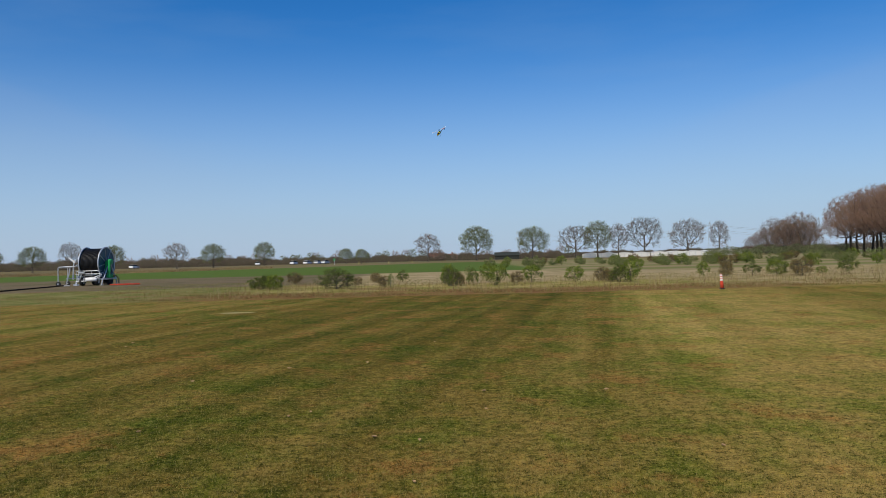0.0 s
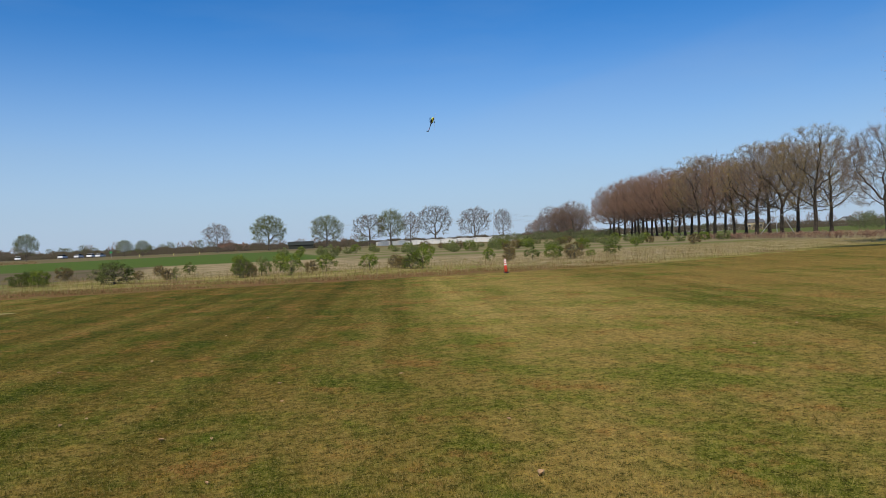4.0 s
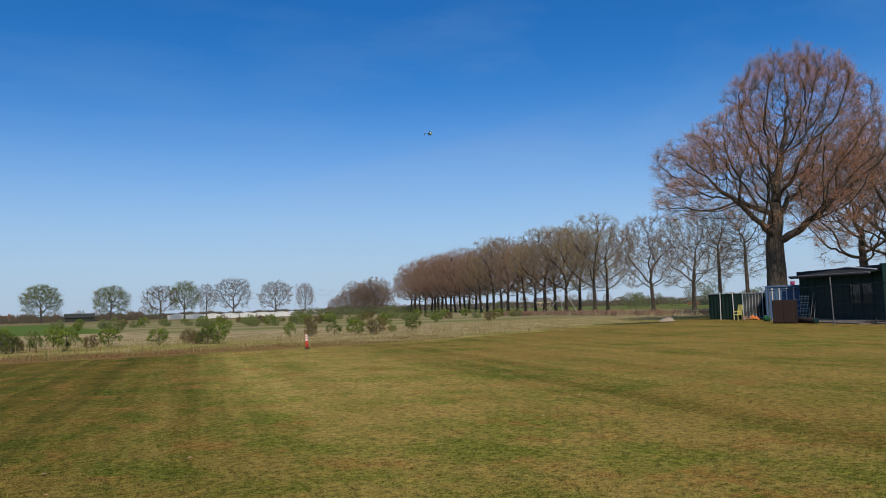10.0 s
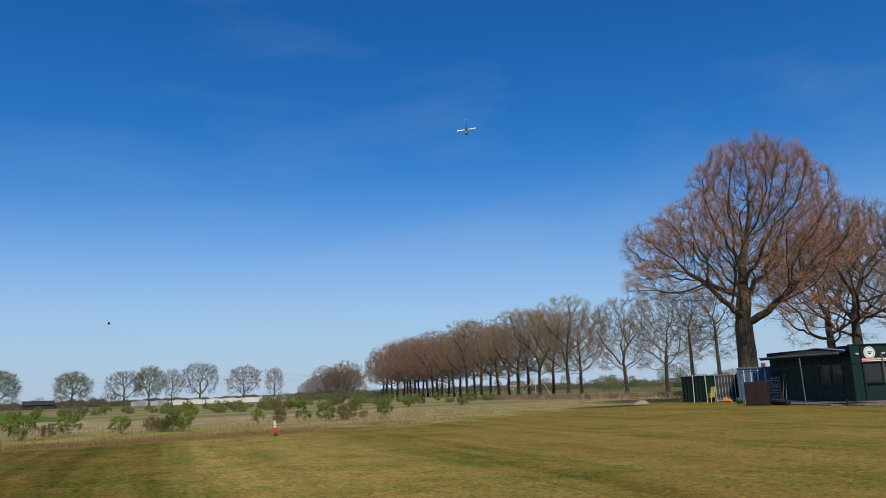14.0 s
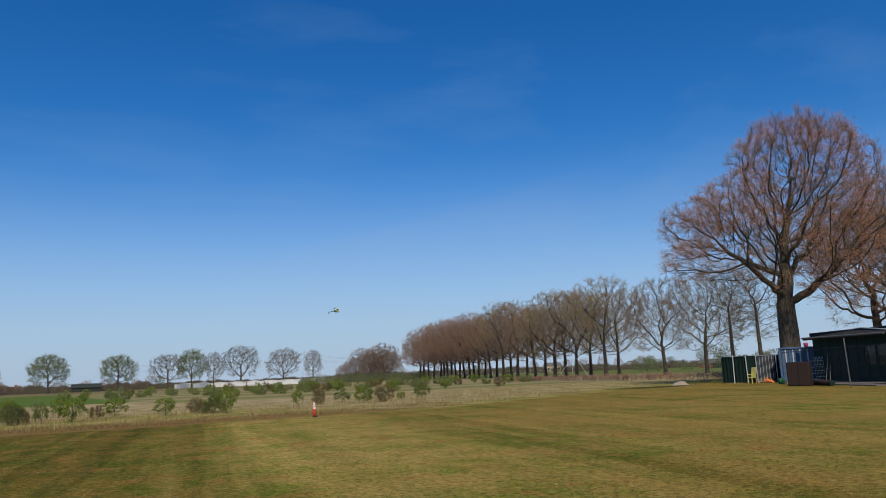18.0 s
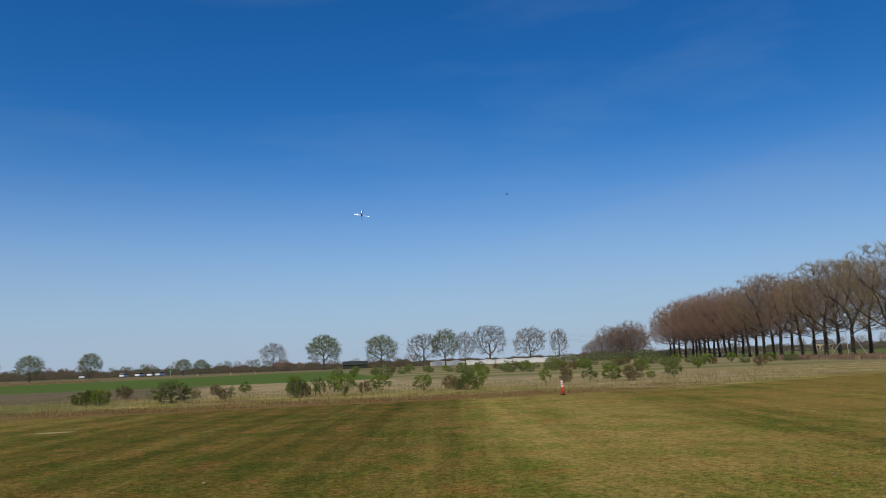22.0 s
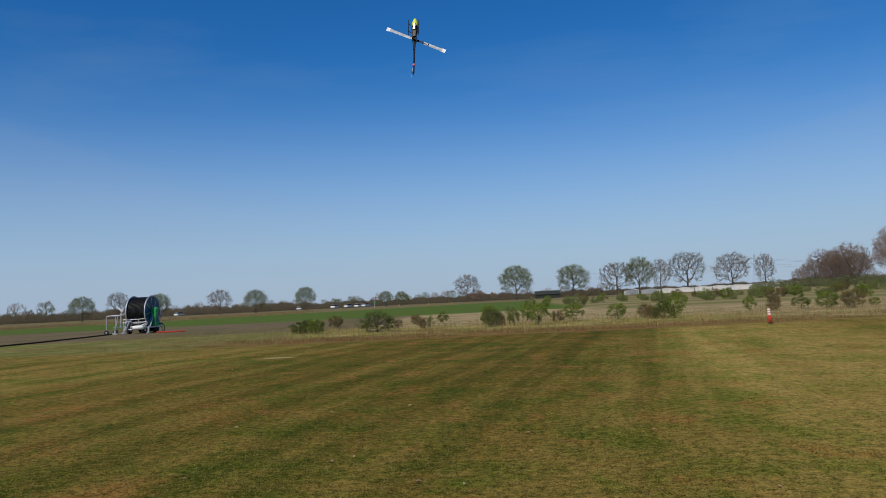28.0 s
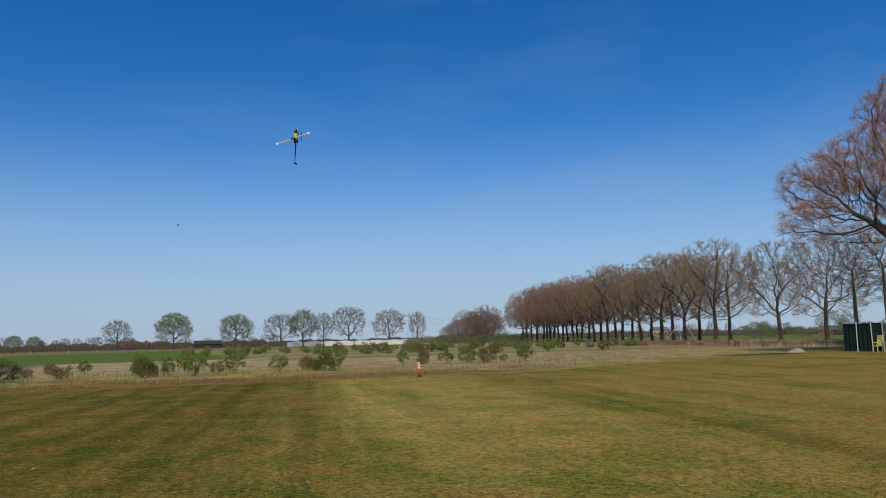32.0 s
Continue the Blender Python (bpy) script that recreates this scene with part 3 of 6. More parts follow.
def lobed(lobes):
    """A crown made of several rounded masses: centre and radii of each."""
    def inside(p, lump):
        return any(((p[0] - x) / rx) ** 2 + ((p[1] - y) / ry) ** 2 + ((p[2] - z) / rz) ** 2 < 0.9 + 0.5 * lump for x, y, z, rx, ry, rz in lobes)
    wide = max(max(abs(l[0]) + l[3], abs(l[1]) + l[4]) for l in lobes)
    return inside, (wide, wide, min(l[2] - l[5] for l in lobes), max(l[2] + l[5] for l in lobes))


def sprout(seed, shape, clear, fork, radius, count, step=0.5, tip=0.012, twigs=3, twig=0.008, length=0.8, lift=0.18, keep=0.45, hollow=0.3, lean=0.0, shell=3.5, bend=0.05):
    """A bare tree: a trunk that forks into boughs, which go on branching towards free room in the crown."""
    rng = np.random.default_rng(seed)
    inside, (wx, wy, z0, z1) = shape
    pts = []
    while len(pts) < count:
        p = (rng.uniform(-wx, wx), rng.uniform(-wy, wy), rng.uniform(z0, z1))
        q = Vector(p)
        lump = noise.noise(q * (2.4 / wx) + Vector((seed * 3.7, 0, 0)))
        if inside(p, lump) and noise.noise(q * (5.0 / wx) + Vector((0, seed * 1.9, 0))) > -hollow:
            core = math.hypot(math.hypot(p[0], p[1]) / wx, max(0.0, p[2] - fork) / (z1 - fork))
            if rng.random() < 0.04 + core ** shell:
                pts.append(p)
    pts = np.array(pts)
    n = max(6, int(fork / step))
    rise = np.linspace(-0.1, fork, n)
    sway = np.cumsum(rng.normal(0, radius * bend, (n, 2)), axis=0)
    pos = [np.array((sway[i, 0] + lean * max(0, rise[i] - clear * 0.3), sway[i, 1], rise[i])) for i in range(n)]
    parent, way = list(range(-1, n - 1)), [np.array((0, 0, 1.0))] * n
    reach = 9.0 * step
    near, dist = np.full(count, -1), np.full(count, 1e9)

    def meet(first):
        idx = [i for i in range(first, len(pos)) if pos[i][2] > clear * 0.92 or i >= n]
        if not idx:
            return
        d = np.linalg.norm(pts[:, None, :] - np.array([pos[i] for i in idx])[None], axis=2)
        k = d.argmin(1)
        best = d[np.arange(len(pts)), k]
        closer = best < dist
        near[closer], dist[closer] = np.array(idx)[k[closer]], best[closer]

    meet(0)
    for turn in range(130):
        live = dist > step * 1.15
        pull = live & ((dist < reach) if turn > 6 else live)
        if not pull.any():
            break
        first, grown = len(pos), {}
        u = pts[pull] - np.array(pos)[near[pull]]
        u /= np.linalg.norm(u, axis=1)[:, None]
        for i, v in zip(near[pull], u):
            grown[i] = grown.get(i, 0) + v
        for i, v in grown.items():
            d = v / (np.linalg.norm(v) + 1e-9) + keep * way[i] + np.array((0, 0, lift)) + rng.normal(0, 0.26, 3)
            d /= np.linalg.norm(d)
            p = pos[i] + d * step
            if all(np.linalg.norm(p - pos[c]) > 0.35 * step for c in range(max(n, first - 900), first) if parent[c] == i):
                pos.append(p)
                parent.append(int(i))
                way.append(d)
        if len(pos) == first:
            break
        meet(first)
    pos, parent, way = np.array(pos), np.array(parent), np.array(way)
    total = len(pos)
    kids = np.bincount(parent[1:], minlength=total)
    tips = np.where(kids == 0, 1.0, 0.0)
    for i in range(total - 1, 0, -1):
        tips[parent[i]] += tips[i]
    power = math.log(radius / tip) / math.log(tips[0])
    rad = tip * tips ** power
    rad[:n] *= np.linspace(1.08, 0.86, n)
    main = np.full(total, -1)
    for i in range(1, total):
        p = parent[i]
        if main[p] < 0 or tips[i] > tips[main[p]]:
            main[p] = i
    wood, fine = Geo(), Geo()
    for i in range(total):
        if i and main[parent[i]] == i:
            continue
        line, r = ([pos[parent[i]]], [rad[i]]) if i else ([], [])
        k = i
        while k >= 0:
            line.append(pos[k])
            r.append(rad[k] * (1.0 + (0.45 if k == 0 else 0.12 if k == 1 else 0) * (i == 0)))
            k = main[k]
        r[-1] *= 0.5
        thick = r[0]
        if len(line) > 1:
            (wood if thick > 0.035 else fine).tube(line, r, 12 if thick > 0.25 else 6 if thick > 0.07 else 3, cap=False)
    thin = np.nonzero((rad < tip * 2.6) & (np.arange(total) >= n))[0]
    ends = np.repeat(thin, twigs)
    out = pos[ends] - np.array([0, 0, fork])
    out /= np.linalg.norm(out, axis=1)[:, None] + 1e-9
    d = way[ends] * 0.7 + out * 0.35 + rng.normal(0, 0.36, (len(ends), 3)) + np.array([0, 0, lift])
    d /= np.linalg.norm(d, axis=1)[:, None]
    ln = length * rng.uniform(0.35, 1.15, len(ends))
    foot = pos[ends] - way[ends] * (step * rng.uniform(0, 0.8, len(ends)))[:, None]
    spikes(fine, foot, d, ln, twig)
    bud = [foot + d * ln[:, None]]
    for low in (0.25, 0.5):
        foot2 = foot + d * (ln * rng.uniform(low, low + 0.3, len(ends)))[:, None]
        d2 = d + rng.normal(0, 0.45, d.shape) + np.array([0, 0, 0.1])
        d2 /= np.linalg.norm(d2, axis=1)[:, None]
        spikes(fine, foot2, d2, ln * 0.55, twig * 0.8)
        bud.append(foot2 + d2 * (ln * 0.55)[:, None])
    return wood, fine, np.concatenate(bud)


def leaves(tips, per, size, spread, seed, keep=1.0, clump=None):
    """Small folded leaves round the twig ends."""
    rng = np.random.default_rng(seed)
    tips = np.array([tuple(t) for t in tips])
    tips = tips[rng.random(len(tips)) < keep]
    if clump:
        thick = np.array([noise.noise(Vector(t) * clump) for t in tips])
        tips = tips[thick > -0.25]
    c = np.repeat(tips, per, axis=0)
    n = len(c)
    c = c + rng.normal(0, spread, (n, 3)) * np.array([1, 1, 0.8])
    a = rng.normal(0, 1, (n, 3)) * np.array([1, 1, 0.7])
    a /= np.linalg.norm(a, axis=1)[:, None]
    b = np.cross(a, rng.normal(0, 1, (n, 3)))
    b /= np.linalg.norm(b, axis=1)[:, None]
    s = (size * rng.uniform(0.6, 1.3, n))[:, None]
    up = np.cross(a, b) * s * 0.18
    v = np.stack([c - a * s, c + b * s * 0.45 + up, c + a * s, c - b * s * 0.45 + up], 1).reshape(-1, 3)
    i = np.arange(n)[:, None] * 4
    g = Geo()
    return g.add(v.tolist(), np.concatenate([i + np.array([[0, 1, 2]]), i + np.array([[0, 2, 3]])]).tolist())


def tree(name, m, label, category, group, made, wood_mat, twig_mat, leaf_mat=None, leaf=None):
    """A tree thing from what sprout() made; leaf: what leaves() takes after the twig ends."""
    wood, fine, tips = made
    ob = thing(name, m, label, category, group)
    part("trunk", wood, wood_mat, ob, smooth=True)
    tagged(part("twig_mass", fine, twig_mat, ob), kind="stuff")
    if leaf_mat:
        tagged(part("crown", leaves(tips, *leaf), leaf_mat, ob), kind="stuff")
    return ob


def repeat(ob, m):
    """Another one of a thing, at its own pose and size."""
    twin = copy_thing(ob, Matrix())
    twin.matrix_world = m
    return twin


def placed(p, turn=0.0, size=1.0, tall=1.0):
    return Matrix.Translation(p) @ Matrix.Rotation(radians(turn), 4, "Z") @ Matrix.Diagonal((size, size, size * tall, 1))


def avenue():
    """Two close files of bare trees that run away from the hut into the distance."""
    label = "bare spring avenue tree with a straight trunk and rounded crown"
    kinds = []
    for k, (lm, keep) in enumerate(((LEAF_BROWN, 0.5), (LEAF_GOLD, 0.3), (LEAF_BROWN, 0.25), (LEAF_BROWN, 0.6))):
        shape = dome(17.6 + (0.6, 0.0, 0.3, -0.4)[k], 4.2, (7.6, 7.8, 7.2, 7.4)[k], (0.4, 0.44, 0.46, 0.4)[k], 0.62)
        made = sprout(40 + k, shape, 4.0, (4.8, 5.6, 5.2, 4.6)[k], 0.34, 1800, 0.5, 0.013, 7, 0.0072, 0.7, 0.0, 0.25, 0.2, bend=0.12, lean=(0.05, -0.03, 0.02, -0.06)[k])
        ob = tree("avenue_tree", placed(spot(43, 140)), label, "tree", "trees of the avenue", made, BARK_OAK, TWIG_BROWN if k in (0, 3) else TWIG_GREY, lm, (2, 0.06, 0.2, 9 + k, keep, 0.3))
        kinds.append(ob)
    rng = random.Random(3)
    azs = [28.6, 28.9, 29.3, 29.7, 30.2, 30.45, 30.7, 31.0, 31.35, 31.65, 32.0, 32.4, 32.75, 33.1, 33.6, 34.0, 34.5, 35.0, 35.6, 36.1, 36.8, 37.4, 38.2, 38.9, 39.7, 40.5, 41.55, 42.65, 43.6, 46.9, 49.8]
    used = set()
    for i, az in enumerate(azs):
        near = 0.0 if i % 2 else 7.0
        y = (80.4 + near) / (math.tan(radians(az)) - 0.175)
        p = Vector((y * math.tan(radians(az)), y, 0))
        if az < 34:
            k = (3, 0, 3, 0)[i % 4]
        elif az < 39:
            k = (0, 2, 1)[i % 3]
        else:
            k = (1, 2)[i % 2]
        if az in (41.55, 42.65):
            k = 1
        size = rng.uniform(0.96, 1.04) * (0.97 if az > 45 else 0.98 if az > 41 else 1.07 if az > 38.5 else 0.92 if az > 36.3 else 0.98 if az > 34.2 else 0.92 if az > 31 else 0.96)
        m = placed(p, rng.uniform(0, 360), size, rng.uniform(0.96, 1.08))
        if k not in used:
            used.add(k)
            kinds[k].matrix_world = m
        else:
            repeat(kinds[k], m)


avenue()


def great_oak():
    lobes = [(1.6, 0, 17.2, 5.7, 5.6, 4.5), (-5.6, 1.0, 13.2, 4.6, 4.6, 3.8), (-0.2, -3.4, 12.6, 6.2, 4.6, 4.6), (0.6, 4.2, 13.0, 6.2, 4.6, 4.6), (4.4, -0.5, 12.2, 4.4, 5.0, 4.8),
             (-5.6, -1.2, 9.9, 4.6, 4.4, 1.9), (2.9, -2.2, 7.4, 3.0, 3.0, 1.5), (-1.8, -3.0, 8.3, 2.4, 2.4, 1.2)]
    lobes = [(x + 1.1, y, z - 0.3, *rest) for x, y, z, *rest in lobes]
    made = sprout(77, lobed(lobes), 4.3, 6.4, 0.76, 5000, 0.45, 0.013, 5, 0.009, 0.75, 0.05, 0.4, 0.24, shell=1.0, bend=0.02)
    ob = tree("oak_tree", placed(spot(55.42, 64.0), -55.42), "great spreading oak with rust-brown young leaves behind the hut", "tree", "", made, BARK_OAK, TWIG_DARK, LEAF_RUST, (4, 0.05, 0.14, 4, 0.85, 0.42))
    return ob


great_oak()


def hut_trees():
    label = "slender bare tree with brown buds behind the hut"
    made = sprout(91, dome(17.0, 5.0, 7.6, 0.45), 4.8, 6.0, 0.46, 1700, 0.5, 0.014, 5, 0.009, 0.8, 0.05, 0.35, hollow=0.2)
    a = tree("oak_tree", placed(spot(62.4, 74.0), 10), "oak with orange-brown young leaves behind the hut roof", "tree", "oaks behind the hut", made, BARK_OAK, TWIG_BROWN, LEAF_RUST, (2, 0.05, 0.15, 6, 0.4, 0.5))
    repeat(a, placed(spot(60.9, 84.0), 130, 0.95))
    repeat(a, placed(spot(65.5, 80.0), 230, 1.05))
    slim = sprout(92, dome(14.5, 4.2, 4.4, 0.5, 0.6), 4.0, 9.0, 0.24, 1100, 0.5, 0.012, 5, 0.009, 0.8, 0.1)
    b = tree("bare_tree", placed(spot(51.65, 108.0), 0), label, "tree", "bare trees beside the compound", slim, BARK_OAK, TWIG_DARK, LEAF_BROWN, (1, 0.06, 0.2, 7, 0.25))
    repeat(b, placed(spot(53.5, 104.0), 100, 1.0))


hut_trees()


def far_trees():
    """The open row of field trees beyond the nursery and the road."""
    rows = [(-29.07, 1.35, 40, 0), (-26.74, 1.59, 36, 1), (-24.0, 1.36, 34, 0), (-19.83, 1.49, 40, 1), (-17.28, 1.36, 40, 0), (-13.6, 1.42, 36, 0), (-7.48, 0.82, 26, 0), (-6.3, 0.75, 24, 0),
            (-1.14, 1.81, 45, 1), (2.6, 2.28, 60, 0), (6.95, 2.16, 58, 4), (10.21, 2.15, 60, 3), (11.83, 2.44, 50, 4), (13.37, 2.22, 36, 2), (15.27, 2.62, 64, 3), (18.36, 2.33, 60, 1), (20.54, 2.16, 36, 2)]
    kinds = []
    for k in range(5):
        made = sprout(60 + k, dome(12.0, 2.4, (5.6, 5.8, 5.0, 5.7, 5.6)[k], (0.42, 0.5, 0.4, 0.55, 0.45)[k], 0.6), 2.4, (3.4, 3.0, 5.0, 2.8, 3.8)[k], 0.3, 1000, 0.45, 0.016, 6, 0.011, 0.7, 0.06, 0.3, 0.2)
        kinds.append(tree("field_tree", placed(spot(rows[k][0], 270)), ("field tree with a haze of fresh green leaves", "bare round field tree", "bare upright field tree", "bare spreading field tree with dark limbs", "broad field tree with light green buds")[k], "tree", "field trees", made, BARK_GREY, TWIG_DARK, LEAF_SPRING if k in (0, 4) else LEAF_BROWN, (2, 0.085, 0.25, 20 + k, (0.75, 0.15, 0.15, 0.1, 0.6)[k])))
    used, rng = set(), random.Random(8)
    for az, el, width, k in rows:
        dist = 235 if az < -5 else 270
        tall = dist * math.tan(radians(el)) + EYE
        across = width / 1307 * dist / 11.4
        m = placed(spot(az, dist), rng.uniform(0, 360), across, tall / 12.0 / across)
        if k not in used:
            used.add(k)
            kinds[k].matrix_world = m
        else:
            repeat(kinds[k], m)


far_trees()


# ---- shrubs of the planted strip ----
def shrub_kind(seed, form, leaf_mat, label):
    """A shrub 1 m high: stems from the foot, side twigs and leaf tufts."""
    rng = np.random.default_rng(seed)
    foot, wide, count, twigs, low, zf = {"umbrella": (0.34, 0.50, 46, 5, 0.3, 0.45), "bush": (0.04, 0.55, 70, 5, 0.02, 0.35), "twiggy": (0.05, 0.60, 95, 8, 0.02, 0.4), "sapling": (0.25, 0.20, 16, 4, 0.2, 0.5)}[form]
    wood, fine, tips = grow(seed, 1.0, foot, 0.02, wide, count, twigs, 0.008 if form == "twiggy" else 0.004, 0.17, zf, 0.2, 0.35, 0.5)
    ob = thing("shrub", Matrix(), label, "shrub", "shrubs of the planted strip")
    wood.add(fine.v, fine.f)
    part("stem", wood, BARK_GREY if form != "twiggy" else TWIG_DARK, ob)
    per, size, keep = {"umbrella": (7, 0.035, 0.9), "bush": (8, 0.033, 0.9), "twiggy": (4, 0.026, 0.9), "sapling": (7, 0.034, 0.95)}[form]
    g = leaves(tips, per, size, 0.05, seed + 1, keep)
    if form == "umbrella":
        g.v = [(x, y, z - 0.35 * (x * x + y * y)) for x, y, z in g.v]
    g.v = [(x, y, max(z, 0.02)) for x, y, z in g.v]
    tagged(part("leafage", g, leaf_mat, ob), kind="stuff")
    return ob


def shrubs():
    kinds = [shrub_kind(11, "umbrella", LEAF_SHRUB, "young shrub with drooping fresh green leaves"),
             shrub_kind(12, "bush", LEAF_DARK, "dense dark green bush in the rough grass"),
             shrub_kind(13, "twiggy", LEAF_RED, "twiggy reddish-brown shrub just budding"),
             shrub_kind(14, "bush", LEAF_SHRUB, "leafy bright green bush in the rough grass"),
             shrub_kind(15, "sapling", LEAF_SPRING, "thin sapling with a few fresh leaves"),
             shrub_kind(16, "umbrella", LEAF_DARK, "young shrub with dark drooping leaves"),
             shrub_kind(17, "twiggy", LEAF_DARK, "wide twiggy bush with sparse dark leaves"),
             shrub_kind(18, "bush", LEAF_SPRING, "bush with a haze of fresh yellow-green leaves")]
    # azimuth, distance, height, width factor, kind
    rows = [(-13.97, 45, 0.95, 1.4, 1), (-12.94, 43.4, 1.0, 1.0, 3), (-13.4, 46, 0.9, 1.2, 1), (-11.4, 52, 0.95, 1.1, 2), (-8.3, 41.3, 1.25, 1.5, 6), (-6.6, 46, 0.6, 0.9, 2), (-5.2, 50, 0.8, 1.0, 2),
            (-4.1, 42.3, 0.8, 0.9, 4), (-4.6, 43, 0.7, 1.1, 2), (-3.16, 49.5, 0.85, 1.0, 5), (0.35, 41.2, 1.45, 0.6, 0), (0.62, 40.9, 1.25, 0.9, 6), (1.1, 41.8, 0.9, 0.9, 2), (1.96, 41.9, 1.25, 0.9, 4), (2.35, 41.2, 1.1, 0.7, 5), (3.36, 47.0, 1.4, 0.75, 0),
            (4.14, 41.1, 1.25, 1.1, 0), (5.7, 43, 0.8, 0.9, 2), (6.8, 44.2, 1.15, 1.15, 0), (10.1, 42.9, 1.05, 1.1, 0), (12.1, 44.8, 0.95, 0.9, 2), (13.46, 42.6, 1.05, 1.1, 6), (14.2, 42.4, 1.3, 1.0, 0),
            (12.6, 43.2, 0.8, 1.0, 2), (19.35, 49.1, 1.05, 0.8, 0), (20.95, 48.5, 1.0, 0.8, 2), (22.7, 50, 0.95, 1.15, 5), (24.26, 50.6, 1.15, 1.1, 3), (25.9, 49, 1.25, 1.0, 2), (27.14, 53, 0.55, 1.2, 3), (28.75, 51.3, 1.15, 1.05, 5)]
    rng = random.Random(21)
    for x in np.arange(7.0, 66.0, 2.3):
        for y in (88.0, 98.0, 110.0, 121.0):
            if x > 20 + (y - 88) * -0.2 or rng.random() < 0.3:
                px, py = x + rng.uniform(-1, 1), y + rng.uniform(-2.5, 2.5)
                if rng.random() < 0.68:
                    rows.append((math.degrees(math.atan2(px, py)), math.hypot(px, py), rng.uniform(0.9, 1.7), rng.uniform(0.9, 1.3), rng.choice((7, 7, 7, 7, 3, 2, 0))))
    for x in (18, 26, 34, 40, 47):
        rows.append((math.degrees(math.atan2(x, 68)), math.hypot(x, 68), rng.uniform(0.9, 1.4), 1.0, rng.choice((0, 2, 3))))
    used = set()
    for az, d, h, w, k in rows:
        h = h * (0.78 if 0 < az < 4 else 0.84)
        m = placed(spot(az, d), rng.uniform(0, 360), h * w, 1 / w)
        if k not in used:
            used.add(k)
            kinds[k].matrix_world = m
        else:
            repeat(kinds[k], m)


shrubs()

# ---- marker post at the lawn's edge ----
RED_PLASTIC = surface("faded red plastic", (0.62, 0.05, 0.025), (0.75, 0.10, 0.05), 6, 0.5, 0, 0.05, (0.45, 0.12, 0.08))
WHITE_PAINT = surface("white reflective band", (0.72, 0.72, 0.70), (0.82, 0.82, 0.80), 8, 0.4, 0, 0.03, (0.55, 0.52, 0.46))
RUBBER = surface("black rubber", (0.012, 0.012, 0.012), (0.03, 0.03, 0.03), 10, 0.75, 0, 0.2)


def marker_post():
    ob = thing("marker_post", placed(spot(20.64, 33.3)) @ pose(0, 0, 0, 0, -4, 0), "red and white plastic marker post at the lawn's edge", "marker post")
    part("foot", Geo().lathe([(0.0, 0.12), (0.03, 0.12), (0.04, 0.09)], "z", (0, 0, 0), 16), RUBBER, ob, "black rubber foot")
    part("post", Geo().lathe([(0.03, 0.075), (0.28, 0.066), (0.45, 0.056), (0.62, 0.048), (0.64, 0.03)], "z", (0, 0, 0), 16), RED_PLASTIC, ob, smooth=True)
    for z, r in ((0.39, 0.064), (0.49, 0.058), (0.585, 0.053)):
        part("band", Geo().lathe([(z - 0.032, r), (z + 0.032, r - 0.004)], "z", (0, 0, 0), 16), WHITE_PAINT, ob, "white reflective band")
    return ob


marker_post()

# ---- irrigation hose reel on the bare field ----
HOSE = surface("black hose", (0.008, 0.008, 0.008), (0.024, 0.023, 0.022), 6, 0.42, 0, 0.1, spec=0.25)
GALV = surface("galvanised steel", (0.42, 0.44, 0.46), (0.62, 0.64, 0.66), 9, 0.45, 0.6, 0.1, (0.35, 0.34, 0.32))
GREEN_PAINT = surface("green machine paint", (0.012, 0.26, 0.06), (0.03, 0.42, 0.11), 6, 0.4, 0, 0.05)
BLUE_GREEN = surface("blue-green drum disc", (0.02, 0.05, 0.075), (0.05, 0.11, 0.15), 5, 0.45, 0, 0.05)
RED_HOSE = surface("red hose", (0.34, 0.035, 0.02), (0.46, 0.07, 0.04), 6, 0.8, 0, 0.1, (0.2, 0.08, 0.05), spec=0.1)
DIRTY_HOSE = surface("soiled hose", (0.02, 0.016, 0.012), (0.05, 0.04, 0.03), 4, 0.9, 0, 0.2, (0.10, 0.075, 0.05), spec=0.05)


